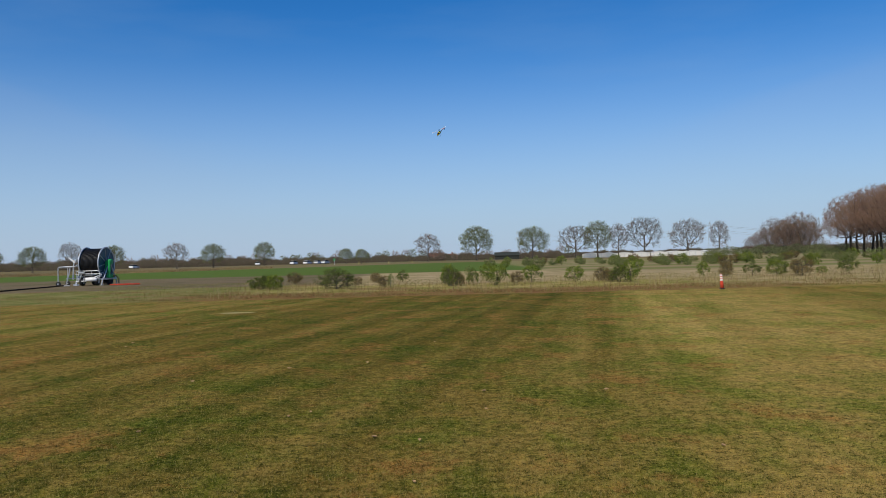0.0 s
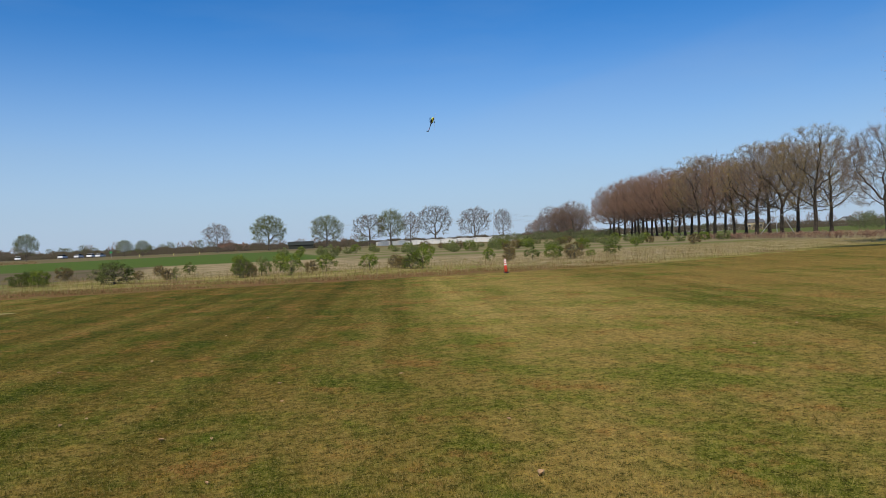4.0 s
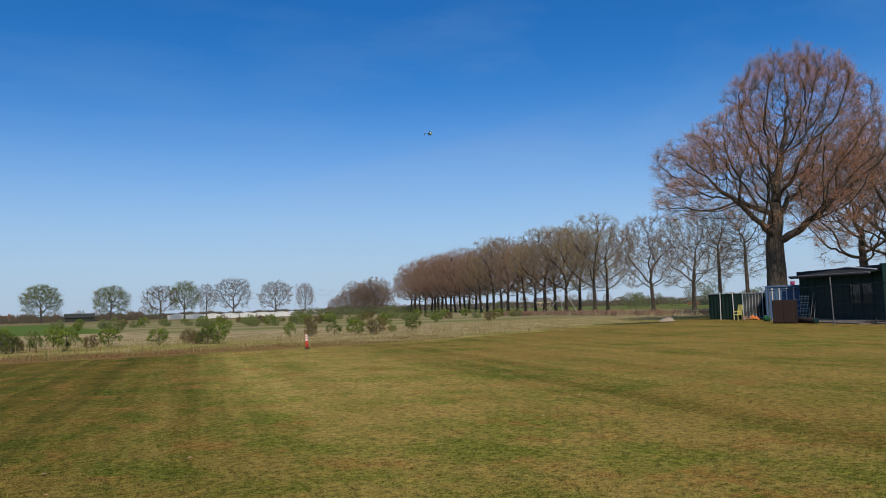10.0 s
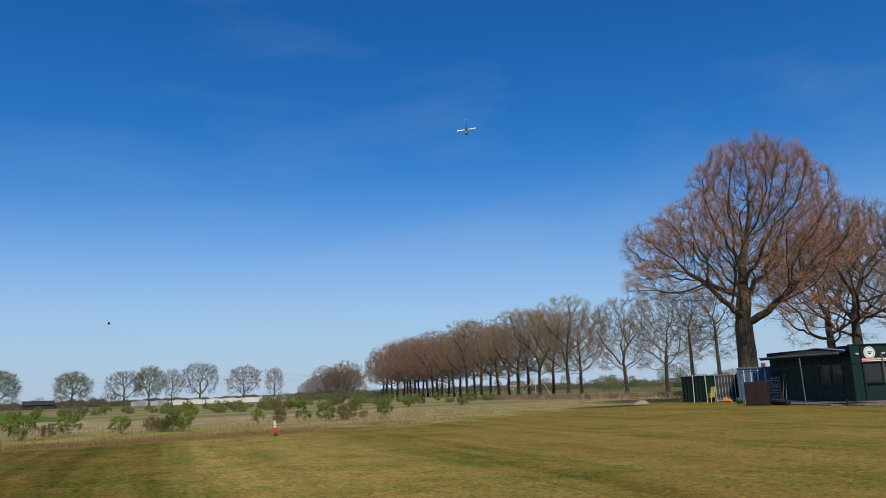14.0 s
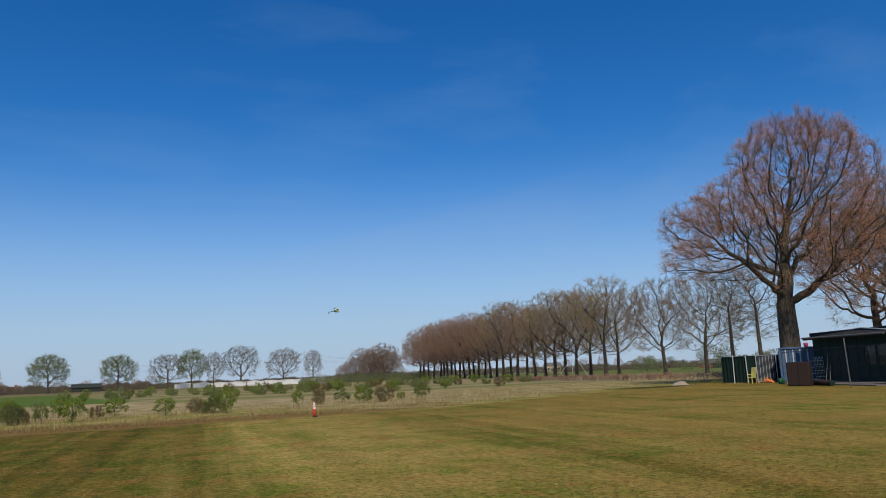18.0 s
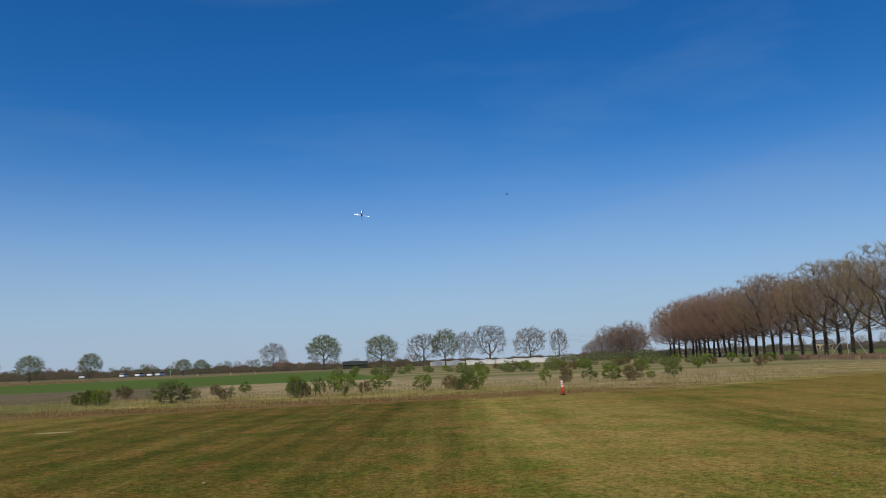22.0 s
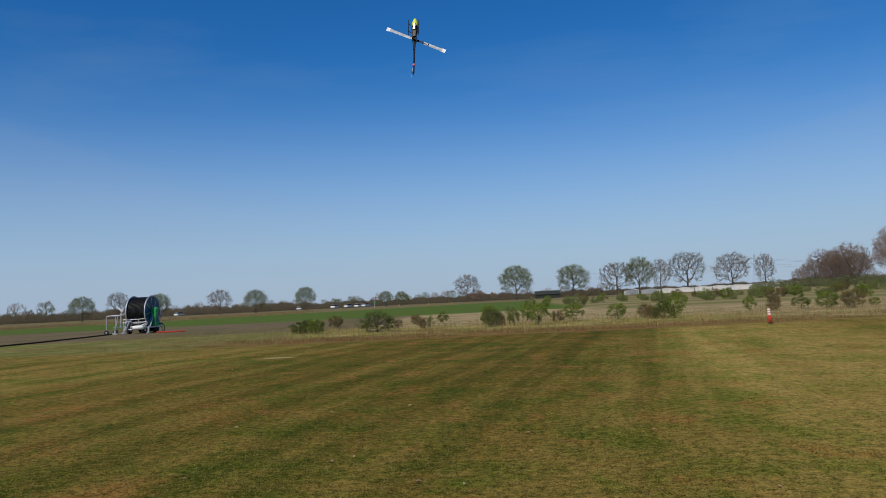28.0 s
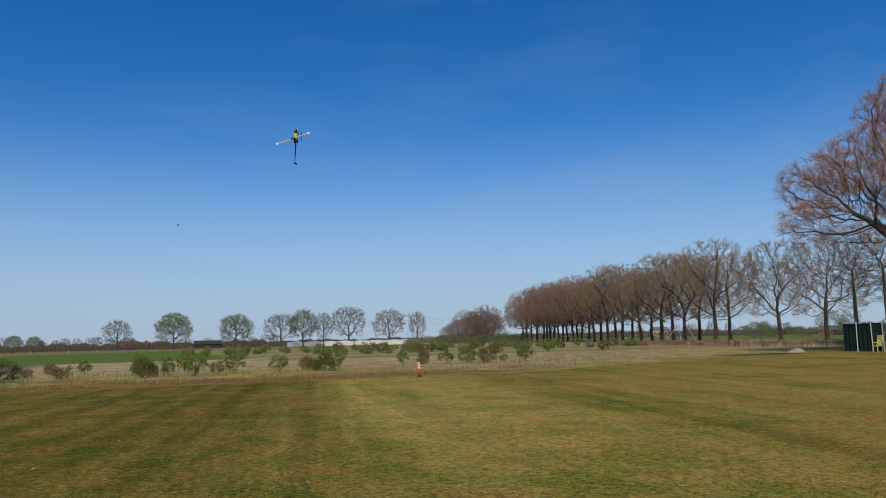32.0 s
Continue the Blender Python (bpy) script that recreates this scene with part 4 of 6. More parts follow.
def hose_reel():
    reel = thing("hose_reel", pose(-28.65, 61.1, 0, 0, 0, -3), "irrigation reel wound with black hose, green gearbox, on bare soil", "hose reel")
    cz, rad = 1.78, 1.32
    prof = []
    for k in range(15):
        x = -0.72 + k * 0.1
        prof += [(x, 1.12), (x + 0.025, 1.22), (x + 0.05, 1.25), (x + 0.075, 1.22)]
    prof.append((0.78, 1.12))
    drum = part("drum", Geo().lathe(prof, "x", (0, 0, cz), 40), HOSE, reel, "black hose wound in ridges", smooth=True)
    for x in (-0.8, 0.82):
        flange = part("flange", Geo().ring(rad, 0.055, "x", (x, 0, cz), 48, 8), GALV, reel, "galvanised rim", smooth=True)
        part("disc", Geo().lathe([(x - 0.012, 1.27), (x + 0.012, 1.27)], "x", (0, 0, cz), 40), BLUE_GREEN, flange, "blue-green painted disc")
        for k in range(8):
            a = math.pi * k / 4 + 0.2
            s = 0.03 if x > 0 else -0.03
            part("spoke", Geo().tube([(x + s, 0.25 * math.cos(a), cz + 0.25 * math.sin(a)), (x + s, 1.28 * math.cos(a), cz + 1.28 * math.sin(a))], 0.025, 6), GALV, flange)
    part("axle", Geo().lathe([(-1.2, 0.08), (1.25, 0.08)], "x", (0, 0, cz), 14), GALV, reel)
    gear = part("gearbox", Geo().box(1.0, -0.1, cz - 0.3, 0.28, 0.5, 0.95, 0.06).lathe([(1.0, 0.24), (1.32, 0.24), (1.36, 0.18)], "x", (0, -0.1, cz + 0.12), 18).box(1.15, -0.1, 0.75, 0.3, 0.62, 0.34, 0.05), GREEN_PAINT, reel, "green gearbox and turbine")
    part("inlet_pipe", Geo().tube([(1.2, -0.1, cz + 0.1), (1.25, -0.32, cz + 0.22), (1.25, -0.36, cz - 0.4), (1.2, -0.3, 0.8)], 0.09, 10), GREEN_PAINT, gear, "green bent inlet pipe")
    part("feed_hose", Geo().tube([(1.2, 0.2, 0.7), (1.5, 0.3, 0.75), (1.75, 0.2, 0.5), (1.8, 0.1, 0.1)], 0.05, 8), RUBBER, gear)
    g = Geo()
    for x in (-1.08, 1.08):
        g.box(x, 0, 0.52, 0.12, 2.2, 0.14, 0.02)
        g.tube([(x, -0.95, 0.55), (x, -0.12, cz)], 0.055, 8).tube([(x, 0.95, 0.55), (x, 0.12, cz)], 0.055, 8)
    for y in (-1.05, 0.0, 1.05):
        g.box(0, y, 0.52, 2.1, 0.12, 0.12, 0.02)
    part("chassis", g, GALV, reel, "galvanised chassis")
    for x, y in ((-0.7, -0.95), (0.55, -0.95), (-0.7, 0.95), (0.55, 0.95)):
        wheel = part("wheel", Geo().lathe([(x - 0.11, 0.27), (x - 0.09, 0.34), (x + 0.09, 0.34), (x + 0.11, 0.27)], "x", (0, y, 0.34), 20), RUBBER, reel, "black tyre", smooth=True)
        part("rim", Geo().lathe([(x - 0.115, 0.17), (x + 0.115, 0.17)], "x", (0, y, 0.34), 14), GALV, wheel)
    for y in (-1.15, -0.85):
        part("rail", Geo().tube([(-1.15, y, 0.95), (0.9, y, 0.95)], 0.03, 8).tube([(-1.15, y, 1.2), (0.9, y, 1.2)], 0.03, 8), GALV, reel)
    for x in (-1.1, -0.45, 0.2, 0.85):
        part("upright", Geo().tube([(x, -1.15, 0.5), (x, -1.15, 1.22)], 0.028, 6), GALV, reel)
    part("pressure_tank", Geo().lathe([(-0.25, 0.05), (-0.2, 0.15), (0.65, 0.15), (0.7, 0.05)], "x", (0, -1.3, 0.5), 16), WHITE_PAINT, reel, "white tank", smooth=True)
    part("guide", Geo().box(-0.6, -1.25, 1.05, 0.5, 0.16, 0.12, 0.03).tube([(-0.9, -1.25, 0.3), (-0.5, -1.25, 1.1)], 0.05, 8), GALV, reel)
    for x, y in ((1.05, -1.1), (1.05, 1.1), (-1.05, -1.1)):
        part("stand", Geo().tube([(x, y, 0.55), (x, y * 1.12, 0.04)], 0.045, 8).box(x, y * 1.12, 0.03, 0.26, 0.26, 0.05, 0.01), GALV, reel)
    part("under_tank", Geo().box(0.1, -0.4, 0.75, 1.5, 0.9, 0.3, 0.04).box(0.7, 0.5, 0.35, 0.5, 0.8, 0.5, 0.05), RUBBER, reel, "dark valve gear under the drum")
    for k, y in enumerate((-1.22, -1.0, -0.8)):
        part("pipe", Geo().tube([(-1.1, y, 0.35 + k * 0.2), (0.3, y - 0.05, 0.4 + k * 0.25), (0.95, y, 0.75 + k * 0.15)], 0.05, 8), GALV if k != 1 else WHITE_PAINT, reel)
    return reel


def gun_cart():
    cart = thing("sprinkler_cart", pose(-30.5, 60.3, 0, 0, 0, -3), "galvanised tube sprinkler cart with a white gun beside the reel", "sprinkler cart")
    for y in (-0.7, 0.7):
        part("side_tube", Geo().tube([(-0.55, y, 0.2), (-0.55, y, 1.45), (-0.45, y, 1.55), (0.9, y, 1.6), (1.1, y, 1.75)], 0.045, 8), GALV, cart)
        part("leg", Geo().tube([(0.45, y, 1.55), (0.35, y, 0.9), (0.1, y, 0.12)], 0.04, 8), GALV, cart)
        wheel = part("wheel", Geo().lathe([(y - 0.05, 0.16), (y - 0.04, 0.2), (y + 0.04, 0.2), (y + 0.05, 0.16)], "y", (-0.55, 0, 0.2), 16), RUBBER, cart, "black tyre", smooth=True)
        part("hub", Geo().lathe([(y - 0.06, 0.06), (y + 0.06, 0.06)], "y", (-0.55, 0, 0.2), 10), GALV, wheel)
        part("skid", Geo().box(0.15, y, 0.06, 0.5, 0.1, 0.12, 0.02), GALV, cart)
    for x, z in ((-0.5, 1.5), (0.5, 1.58), (0.1, 0.6)):
        part("crossbar", Geo().tube([(x, -0.7, z), (x, 0.7, z)], 0.04, 8), GALV, cart)
    part("riser", Geo().tube([(0.3, 0, 0.5), (0.35, 0, 1.7), (0.45, 0, 1.95)], 0.06, 10), GALV, cart)
    part("gun", Geo().tube([(0.5, 0, 1.9), (0.25, -0.05, 2.1), (0.0, -0.1, 2.35)], [0.07, 0.055, 0.03], 10).box(0.42, 0, 1.98, 0.2, 0.16, 0.2, 0.03), WHITE_PAINT, cart, "white sprinkler gun")
    part("second_gun", Geo().tube([(1.0, 0, 1.7), (1.3, 0.05, 2.0), (1.7, 0.1, 2.25)], [0.07, 0.055, 0.03], 10), WHITE_PAINT, cart, "white nozzle")
    return cart


hose_reel()
gun_cart()
solid("field_hose", Geo().tube([(-30.6, 59.5, 0.07), (-30.4, 57.5, 0.06), (-30.0, 53.0, 0.06), (-29.6, 48.0, 0.06), (-30.0, 42.0, 0.06), (-31.5, 36.0, 0.06)], 0.05, 8), DIRTY_HOSE, "black hose lying along the bare soil", "hose")
solid("red_hose", Geo().tube([(-27.0, 60.6, 0.05), (-26.2, 60.0, 0.05), (-25.6, 60.3, 0.05), (-25.0, 59.7, 0.05), (-24.6, 59.9, 0.05)], 0.06, 8).tube([(-26.9, 59.6, 0.05), (-26.0, 59.2, 0.05), (-25.2, 59.3, 0.05)], 0.05, 8), RED_HOSE, "red flat hose lying on the soil by the reel", "hose")

# ---- hut and compound ----
HUT_GREEN = surface("dark green cladding", (0.008, 0.024, 0.020), (0.014, 0.037, 0.031), 3, 0.7, 0, 0.05, (0.018, 0.032, 0.026), spec=0.12)
POST_GREY = surface("weathered steel post", (0.10, 0.10, 0.095), (0.19, 0.185, 0.175), 9, 0.6, 0.3, 0.1)
HUT_TRIM = surface("pale roof edge", (0.42, 0.42, 0.40), (0.55, 0.55, 0.53), 5, 0.6, 0, 0.05)
ROOF_DARK = surface("bitumen roof", (0.02, 0.021, 0.024), (0.05, 0.05, 0.052), 6, 0.9, 0, 0.3, spec=0.08)
NET_GREEN = surface("green privacy net", (0.006, 0.016, 0.013), (0.014, 0.030, 0.024), 20, 0.9, 0, 0.3, spec=0.08)
CONTAINER_BLUE = surface("faded blue steel", (0.045, 0.085, 0.17), (0.10, 0.165, 0.27), 4, 0.7, 0.1, 0.1, (0.22, 0.25, 0.29), spec=0.1)
RUST = surface("rusty brown steel", (0.030, 0.020, 0.017), (0.055, 0.037, 0.030), 5, 0.9, 0.0, 0.3, (0.035, 0.025, 0.02), spec=0.08)
CONCRETE = surface("soiled concrete", (0.13, 0.11, 0.095), (0.21, 0.18, 0.155), 4, 0.9, 0, 0.3, (0.10, 0.085, 0.07), spec=0.1)
YELLOW = surface("yellow plastic", (0.6, 0.5, 0.10), (0.72, 0.62, 0.18), 8, 0.5, 0, 0.05)
ORANGE_NET = surface("orange plastic", (0.75, 0.18, 0.04), (0.85, 0.32, 0.10), 10, 0.6, 0, 0.2)
DRUM_GREEN = surface("dull green drum", (0.012, 0.085, 0.04), (0.025, 0.13, 0.06), 6, 0.6, 0, 0.1, (0.04, 0.06, 0.04))
PINK = surface("pink plastic", (0.6, 0.05, 0.15), (0.7, 0.1, 0.22), 8, 0.5, 0, 0.05)
EARTH = surface("dry earth", (0.26, 0.20, 0.14), (0.38, 0.31, 0.23), 2, 0.95, 0, 0.2)


def glass_material():
    m = Nodes("window glass")
    m.bsdf.inputs["Transmission Weight"].default_value = 0.85
    m.bsdf.inputs["IOR"].default_value = 1.45
    return m.done(m.mix(m.noise(2, 3), (0.10, 0.12, 0.12), (0.18, 0.20, 0.20)), 0.05, 0, 0.5)


GLASS = glass_material()
HUT = pose(51.7, 33.8, 0, 0, 0, -118.4)
HUT_LONG, HUT_DEEP, HUT_HIGH = 9.9, 6.2, 3.2


def window(parent, x0, x1, z0, z1, end=False):
    """A window set in the front wall, or in the end wall, of the hut."""
    def at(a, b, z):
        return (HUT_LONG + b, a, z) if end else (a, -b, z)

    def bar(a0, a1, za, zb, depth, out):
        g = Geo()
        c = at((a0 + a1) / 2, out, (za + zb) / 2)
        sz = (depth, a1 - a0, zb - za) if end else (a1 - a0, depth, zb - za)
        return g.box(*c, *sz, 0.01)

    frame_ob = part("window", bar(x0 - 0.06, x1 + 0.06, z1, z1 + 0.07, 0.10, 0.02).box(*at((x0 + x1) / 2, 0.02, z0 - 0.035), *((0.10, x1 - x0 + 0.12, 0.07) if end else (x1 - x0 + 0.12, 0.10, 0.07))), HUT_GREEN, parent, "dark window frame")
    for a in (x0 - 0.03, (x0 + x1) / 2, x1 + 0.03):
        part("mullion", bar(a - 0.03, a + 0.03, z0, z1, 0.08, 0.02), HUT_GREEN, frame_ob)
    part("pane", bar(x0, x1, z0, z1, 0.012, -0.01), GLASS, frame_ob, "dark glass").visible_shadow = False
    part("sill", bar(x0 - 0.1, x1 + 0.1, z0 - 0.11, z0 - 0.07, 0.2, 0.05), HUT_GREEN, frame_ob)
    return frame_ob


def wall_with_hole(length, high, hole, thick):
    """Wall panels round an opening; x along, y thickness."""
    a0, a1, z0, z1 = hole
    g = Geo()
    g.box(a0 / 2, thick / 2, high / 2, a0, thick, high)
    g.box((a1 + length) / 2, thick / 2, high / 2, length - a1, thick, high)
    g.box((a0 + a1) / 2, thick / 2, z0 / 2, a1 - a0, thick, z0)
    g.box((a0 + a1) / 2, thick / 2, (z1 + high) / 2, a1 - a0, thick, high - z1)
    return g


def hut():
    h = thing("club_hut", HUT, "dark green clad clubhouse hut with flat roof, awning and windows", "hut")
    part("front_wall", wall_with_hole(HUT_LONG, HUT_HIGH, (6.3, 8.8, 1.2, 2.45), 0.12), HUT_GREEN, h)
    g = wall_with_hole(HUT_DEEP, HUT_HIGH + 0.37, (0.75, 3.1, 1.3, 2.42), 0.12)
    g.v = [(HUT_LONG - y, x, z) for x, y, z in g.v]
    part("end_wall", g, HUT_GREEN, h)
    part("back_wall", Geo().box(HUT_LONG / 2, HUT_DEEP, HUT_HIGH / 2, HUT_LONG, 0.12, HUT_HIGH), HUT_GREEN, h)
    part("side_wall", Geo().box(0.06, HUT_DEEP / 2, HUT_HIGH / 2, 0.12, HUT_DEEP - 0.24, HUT_HIGH), HUT_GREEN, h)
    for k in range(1, 9):
        part("batten", Geo().box(k * 1.1, -0.012, HUT_HIGH / 2, 0.05, 0.03, HUT_HIGH - 0.1, 0.005), HUT_GREEN, h)
    for k in range(1, 6):
        if not 0.7 < k * 1.0 < 3.2:
            part("batten", Geo().box(HUT_LONG + 0.012, k * 1.0, HUT_HIGH / 2, 0.03, 0.05, HUT_HIGH, 0.005), HUT_GREEN, h)
    part("corner_post", Geo().box(HUT_LONG + 0.01, -0.01, 1.8, 0.16, 0.16, 3.6, 0.02), HUT_GREEN, h)
    part("corner_panel", Geo().box(HUT_LONG + 0.03, 0.32, 1.8, 0.05, 0.5, 3.56, 0.01), HUT_GREEN, h)
    part("downpipe", Geo().tube([(HUT_LONG + 0.08, 0.66, 0.1), (HUT_LONG + 0.08, 0.66, 3.5)], 0.045, 8), ROOF_DARK, h, "black downpipe")
    roof = part("roof", Geo().box(HUT_LONG / 2 - 0.2, HUT_DEEP / 2, HUT_HIGH + 0.2, HUT_LONG + 0.1, HUT_DEEP + 0.1, 0.34, 0.03), ROOF_DARK, h, "dark flat roof")
    part("roof_edge", Geo().box(HUT_LONG - 0.02, HUT_DEEP / 2, HUT_HIGH + 0.40, 0.22, HUT_DEEP + 0.2, 0.06, 0.01), HUT_GREEN, roof, "dark green roof edge")
    # canopy along the front: a straight edge and a shallow gable behind it
    g = Geo()
    g.add([(0.1, -0.75, 3.2), (9.75, -0.75, 3.12), (9.75, 0.1, 3.28), (6.2, 0.1, 3.56), (1.2, 0.1, 3.34), (0.1, 0.1, 3.3)], [(0, 1, 2, 3), (0, 3, 4, 5)])
    g.add([(x, y, z - 0.05) for x, y, z in g.v[:6]], [(3, 2, 1, 0), (5, 4, 3, 0)])
    awning = part("awning", g, ROOF_DARK, h, "dark shallow canopy")
    part("gable_edge", Geo().tube([(1.2, 0.0, 3.36), (6.2, 0.0, 3.6), (9.75, -0.3, 3.28)], 0.045, 8), HUT_TRIM, awning, "pale metal gable edge")
    part("gutter", Geo().tube([(0.05, -0.8, 3.2), (9.8, -0.8, 3.1)], 0.06, 8), POST_GREY, awning, "grey gutter")
    part("fascia", Geo().box(4.9, -0.74, 3.08, 9.7, 0.04, 0.16, 0.01, Euler((0, 0.009, 0)).to_matrix()), ROOF_DARK, awning)
    window(h, 6.3, 8.8, 1.2, 2.45)
    win = window(h, 0.75, 3.1, 1.3, 2.42, True)
    for k in range(4):
        part("valance", Geo().box(HUT_LONG + 0.14, 1.92, 2.56 + k * 0.055, 0.1, 2.7, 0.052, 0.005), RED_PLASTIC if k % 2 else WHITE_PAINT, win, "red and white valance strip")
    part("curtain", Geo().box(6.75, 0.3, 1.8, 0.7, 0.04, 1.2, 0.01), HUT_TRIM, h, "pale curtain")
    part("blind", Geo().box(HUT_LONG - 0.3, 2.55, 1.85, 0.04, 0.8, 1.1, 0.01), YELLOW, h, "pale yellow blind")
    badge = part("badge", Geo().lathe([(HUT_LONG + 0.02, 0.38), (HUT_LONG + 0.06, 0.38)], "x", (0, 1.2, 3.08), 32), WHITE_PAINT, h, "round white badge sign")
    part("badge_ring", Geo().ring(0.30, 0.012, "x", (HUT_LONG + 0.065, 1.2, 3.08), 32, 6), HUT_GREEN, badge)
    part("badge_figure", Geo().box(HUT_LONG + 0.066, 1.2, 3.12, 0.01, 0.34, 0.06, 0.004).box(HUT_LONG + 0.066, 1.2, 3.02, 0.01, 0.2, 0.08, 0.004), HUT_GREEN, badge, "dark emblem shape")
    for y in (0.35, 2.1):
        part("lamp", Geo().box(HUT_LONG + 0.08, y, 3.02, 0.12, 0.2, 0.12, 0.02), HUT_TRIM, h, "small pale wall lamp")
    part("floor_slab", Geo().box(HUT_LONG / 2, HUT_DEEP / 2, 0.04, HUT_LONG + 0.3, HUT_DEEP + 0.3, 0.16, 0.02), CONCRETE, h)
    return h


hut()
solid("terrace", Geo().box(7.5, -1.7, 0.03, 9.5, 3.0, 0.1, 0.02).box(12.2, 2.0, 0.03, 4.2, 9.0, 0.1, 0.02), CONCRETE, "grey concrete terrace round the hut", "terrace", kind="structure", m=HUT)


def along(s, z=0.0):
    """A place on the compound's fence line, s metres from its far end."""
    return Vector((50.3 - 0.49 * s, 41.0 - 0.872 * s, z))


def between(p, q):
    """A pose at p whose x axis points at q, and the way there."""
    d = q - p
    return Matrix.Translation(p) @ Matrix.Rotation(math.atan2(d.y, d.x), 4, "Z"), d.length


def fences():
    posts = [spot(50.8, 64.8), spot(51.6, 64.3), spot(52.5, 63.8), spot(54.6, 66.5)]
    for k, (p, q) in enumerate(zip(posts, posts[1:])):
        m, w = between(p, q)
        ob = thing("net_fence_panel", m, "fence panel hung with dark green privacy net", "fence panel", "net fence panels")
        g = Geo()
        n = 12
        verts = [(w * i / n, 0.04 * math.sin(i * 1.9 + k), z + (0.04 * math.sin(i * 1.3 + k) if z > 1.5 else 0)) for i in range(n + 1) for z in (0.06, 1.1, 2.14)]
        verts += [(x, y + 0.02, z) for x, y, z in verts]
        o = (n + 1) * 3
        faces = []
        for i in range(n):
            for j in (0, 1):
                a = i * 3 + j
                faces += [(a, a + 3, a + 4, a + 1), (o + a + 1, o + a + 4, o + a + 3, o + a)]
        part("net", g.add(verts, faces), NET_GREEN, ob, "dark green net")
        part("post", Geo().tube([(w, -0.08, -0.05), (w + 0.03 - 0.08 * k, -0.08, 2.25)], 0.04, 8), HUT_TRIM, ob, "pale post")
        part("top_rail", Geo().tube([(0, -0.06, 2.12), (w, -0.06, 2.12)], 0.022, 8), GALV, ob)
    m, w = between(spot(53.12, 61.6), spot(54.4, 64.5))
    gate = thing("barred_gate", m, "tall galvanised barred gate standing open", "gate")
    part("gate_frame", Geo().tube([(0, 0, 0.05), (-0.08, 0, 2.18)], 0.045, 8).tube([(w, 0, 0.05), (w, 0, 2.2)], 0.045, 8).tube([(0, 0, 2.1), (w, 0, 2.1)], 0.03, 8).tube([(0, 0, 0.15), (w, 0, 0.15)], 0.03, 8), GALV, gate)
    for k in range(1, int(w / 0.17)):
        part("bar", Geo().tube([(k * 0.17, 0, 0.15), (k * 0.17, 0, 2.1)], 0.02, 6), POST_GREY if k % 3 else GALV, gate)
    m, w = between(spot(54.85, 58.0), Vector((41.3, 25.0, 0)))
    f = thing("wire_fence", m, "wire fence with tall leaning steel posts before the hut", "fence")
    for x, h, r in ((0.0, 2.3, 0.03), (w, 2.78, 0.04), (w + 9.0, 2.7, 0.04), (w + 12.0, 2.7, 0.04)):
        part("post", Geo().tube([(x, 0, -0.1), (x - (0.16 if x else 0), 0, h)], r, 8), POST_GREY, f)
    part("rail", Geo().tube([(0, 0, 2.2), (w, 0, 2.28), (w + 12.0, 0, 2.3)], 0.02, 8), ROOF_DARK, f)
    for z in (0.25, 0.75, 1.25, 1.75):
        part("wire", Geo().tube([(0, 0, z), (w + 12.0, 0, z)], 0.005, 4), ROOF_DARK, f)
    g = Geo()
    for k in range(0, 150):
        g.tube([(w - 3 + k * 0.1, 0.004, 0.1), (w - 3 + k * 0.1, 0.004, 2.26)], 0.003, 3, cap=False)
    tagged(part("mesh_wire", g, ROOF_DARK, f), kind="stuff")
    solid("short_post", Geo().tube([(0, 0, -0.05), (0.02, 0, 0.38)], 0.045, 8), ROOF_DARK, "short dark stump of a post by the terrace", "post", m=placed(spot(61.3, 49.0)))


fences()


def container():
    c = thing("shipping_container", placed(spot(55.75, 62.2)) @ pose(0, 0, 0, 0, 0, -58), "faded blue corrugated shipping container in the compound", "container")
    part("shell", Geo().box(0, 3.0, 1.33, 2.4, 6.0, 2.48, 0.03), CONTAINER_BLUE, c)
    for k in range(9):
        part("rib", Geo().box(-1.0 + k * 0.25, -0.02, 1.33, 0.09, 0.06, 2.2, 0.015), HUT_TRIM if k % 2 else CONTAINER_BLUE, c)
    for z in (0.14, 2.54):
        part("end_rail", Geo().box(0, -0.03, z, 2.44, 0.12, 0.14, 0.02), CONTAINER_BLUE, c)
    for x in (-1.17, 1.17):
        part("corner", Geo().box(x, -0.03, 1.33, 0.12, 0.12, 2.5, 0.02), CONTAINER_BLUE, c)


container()


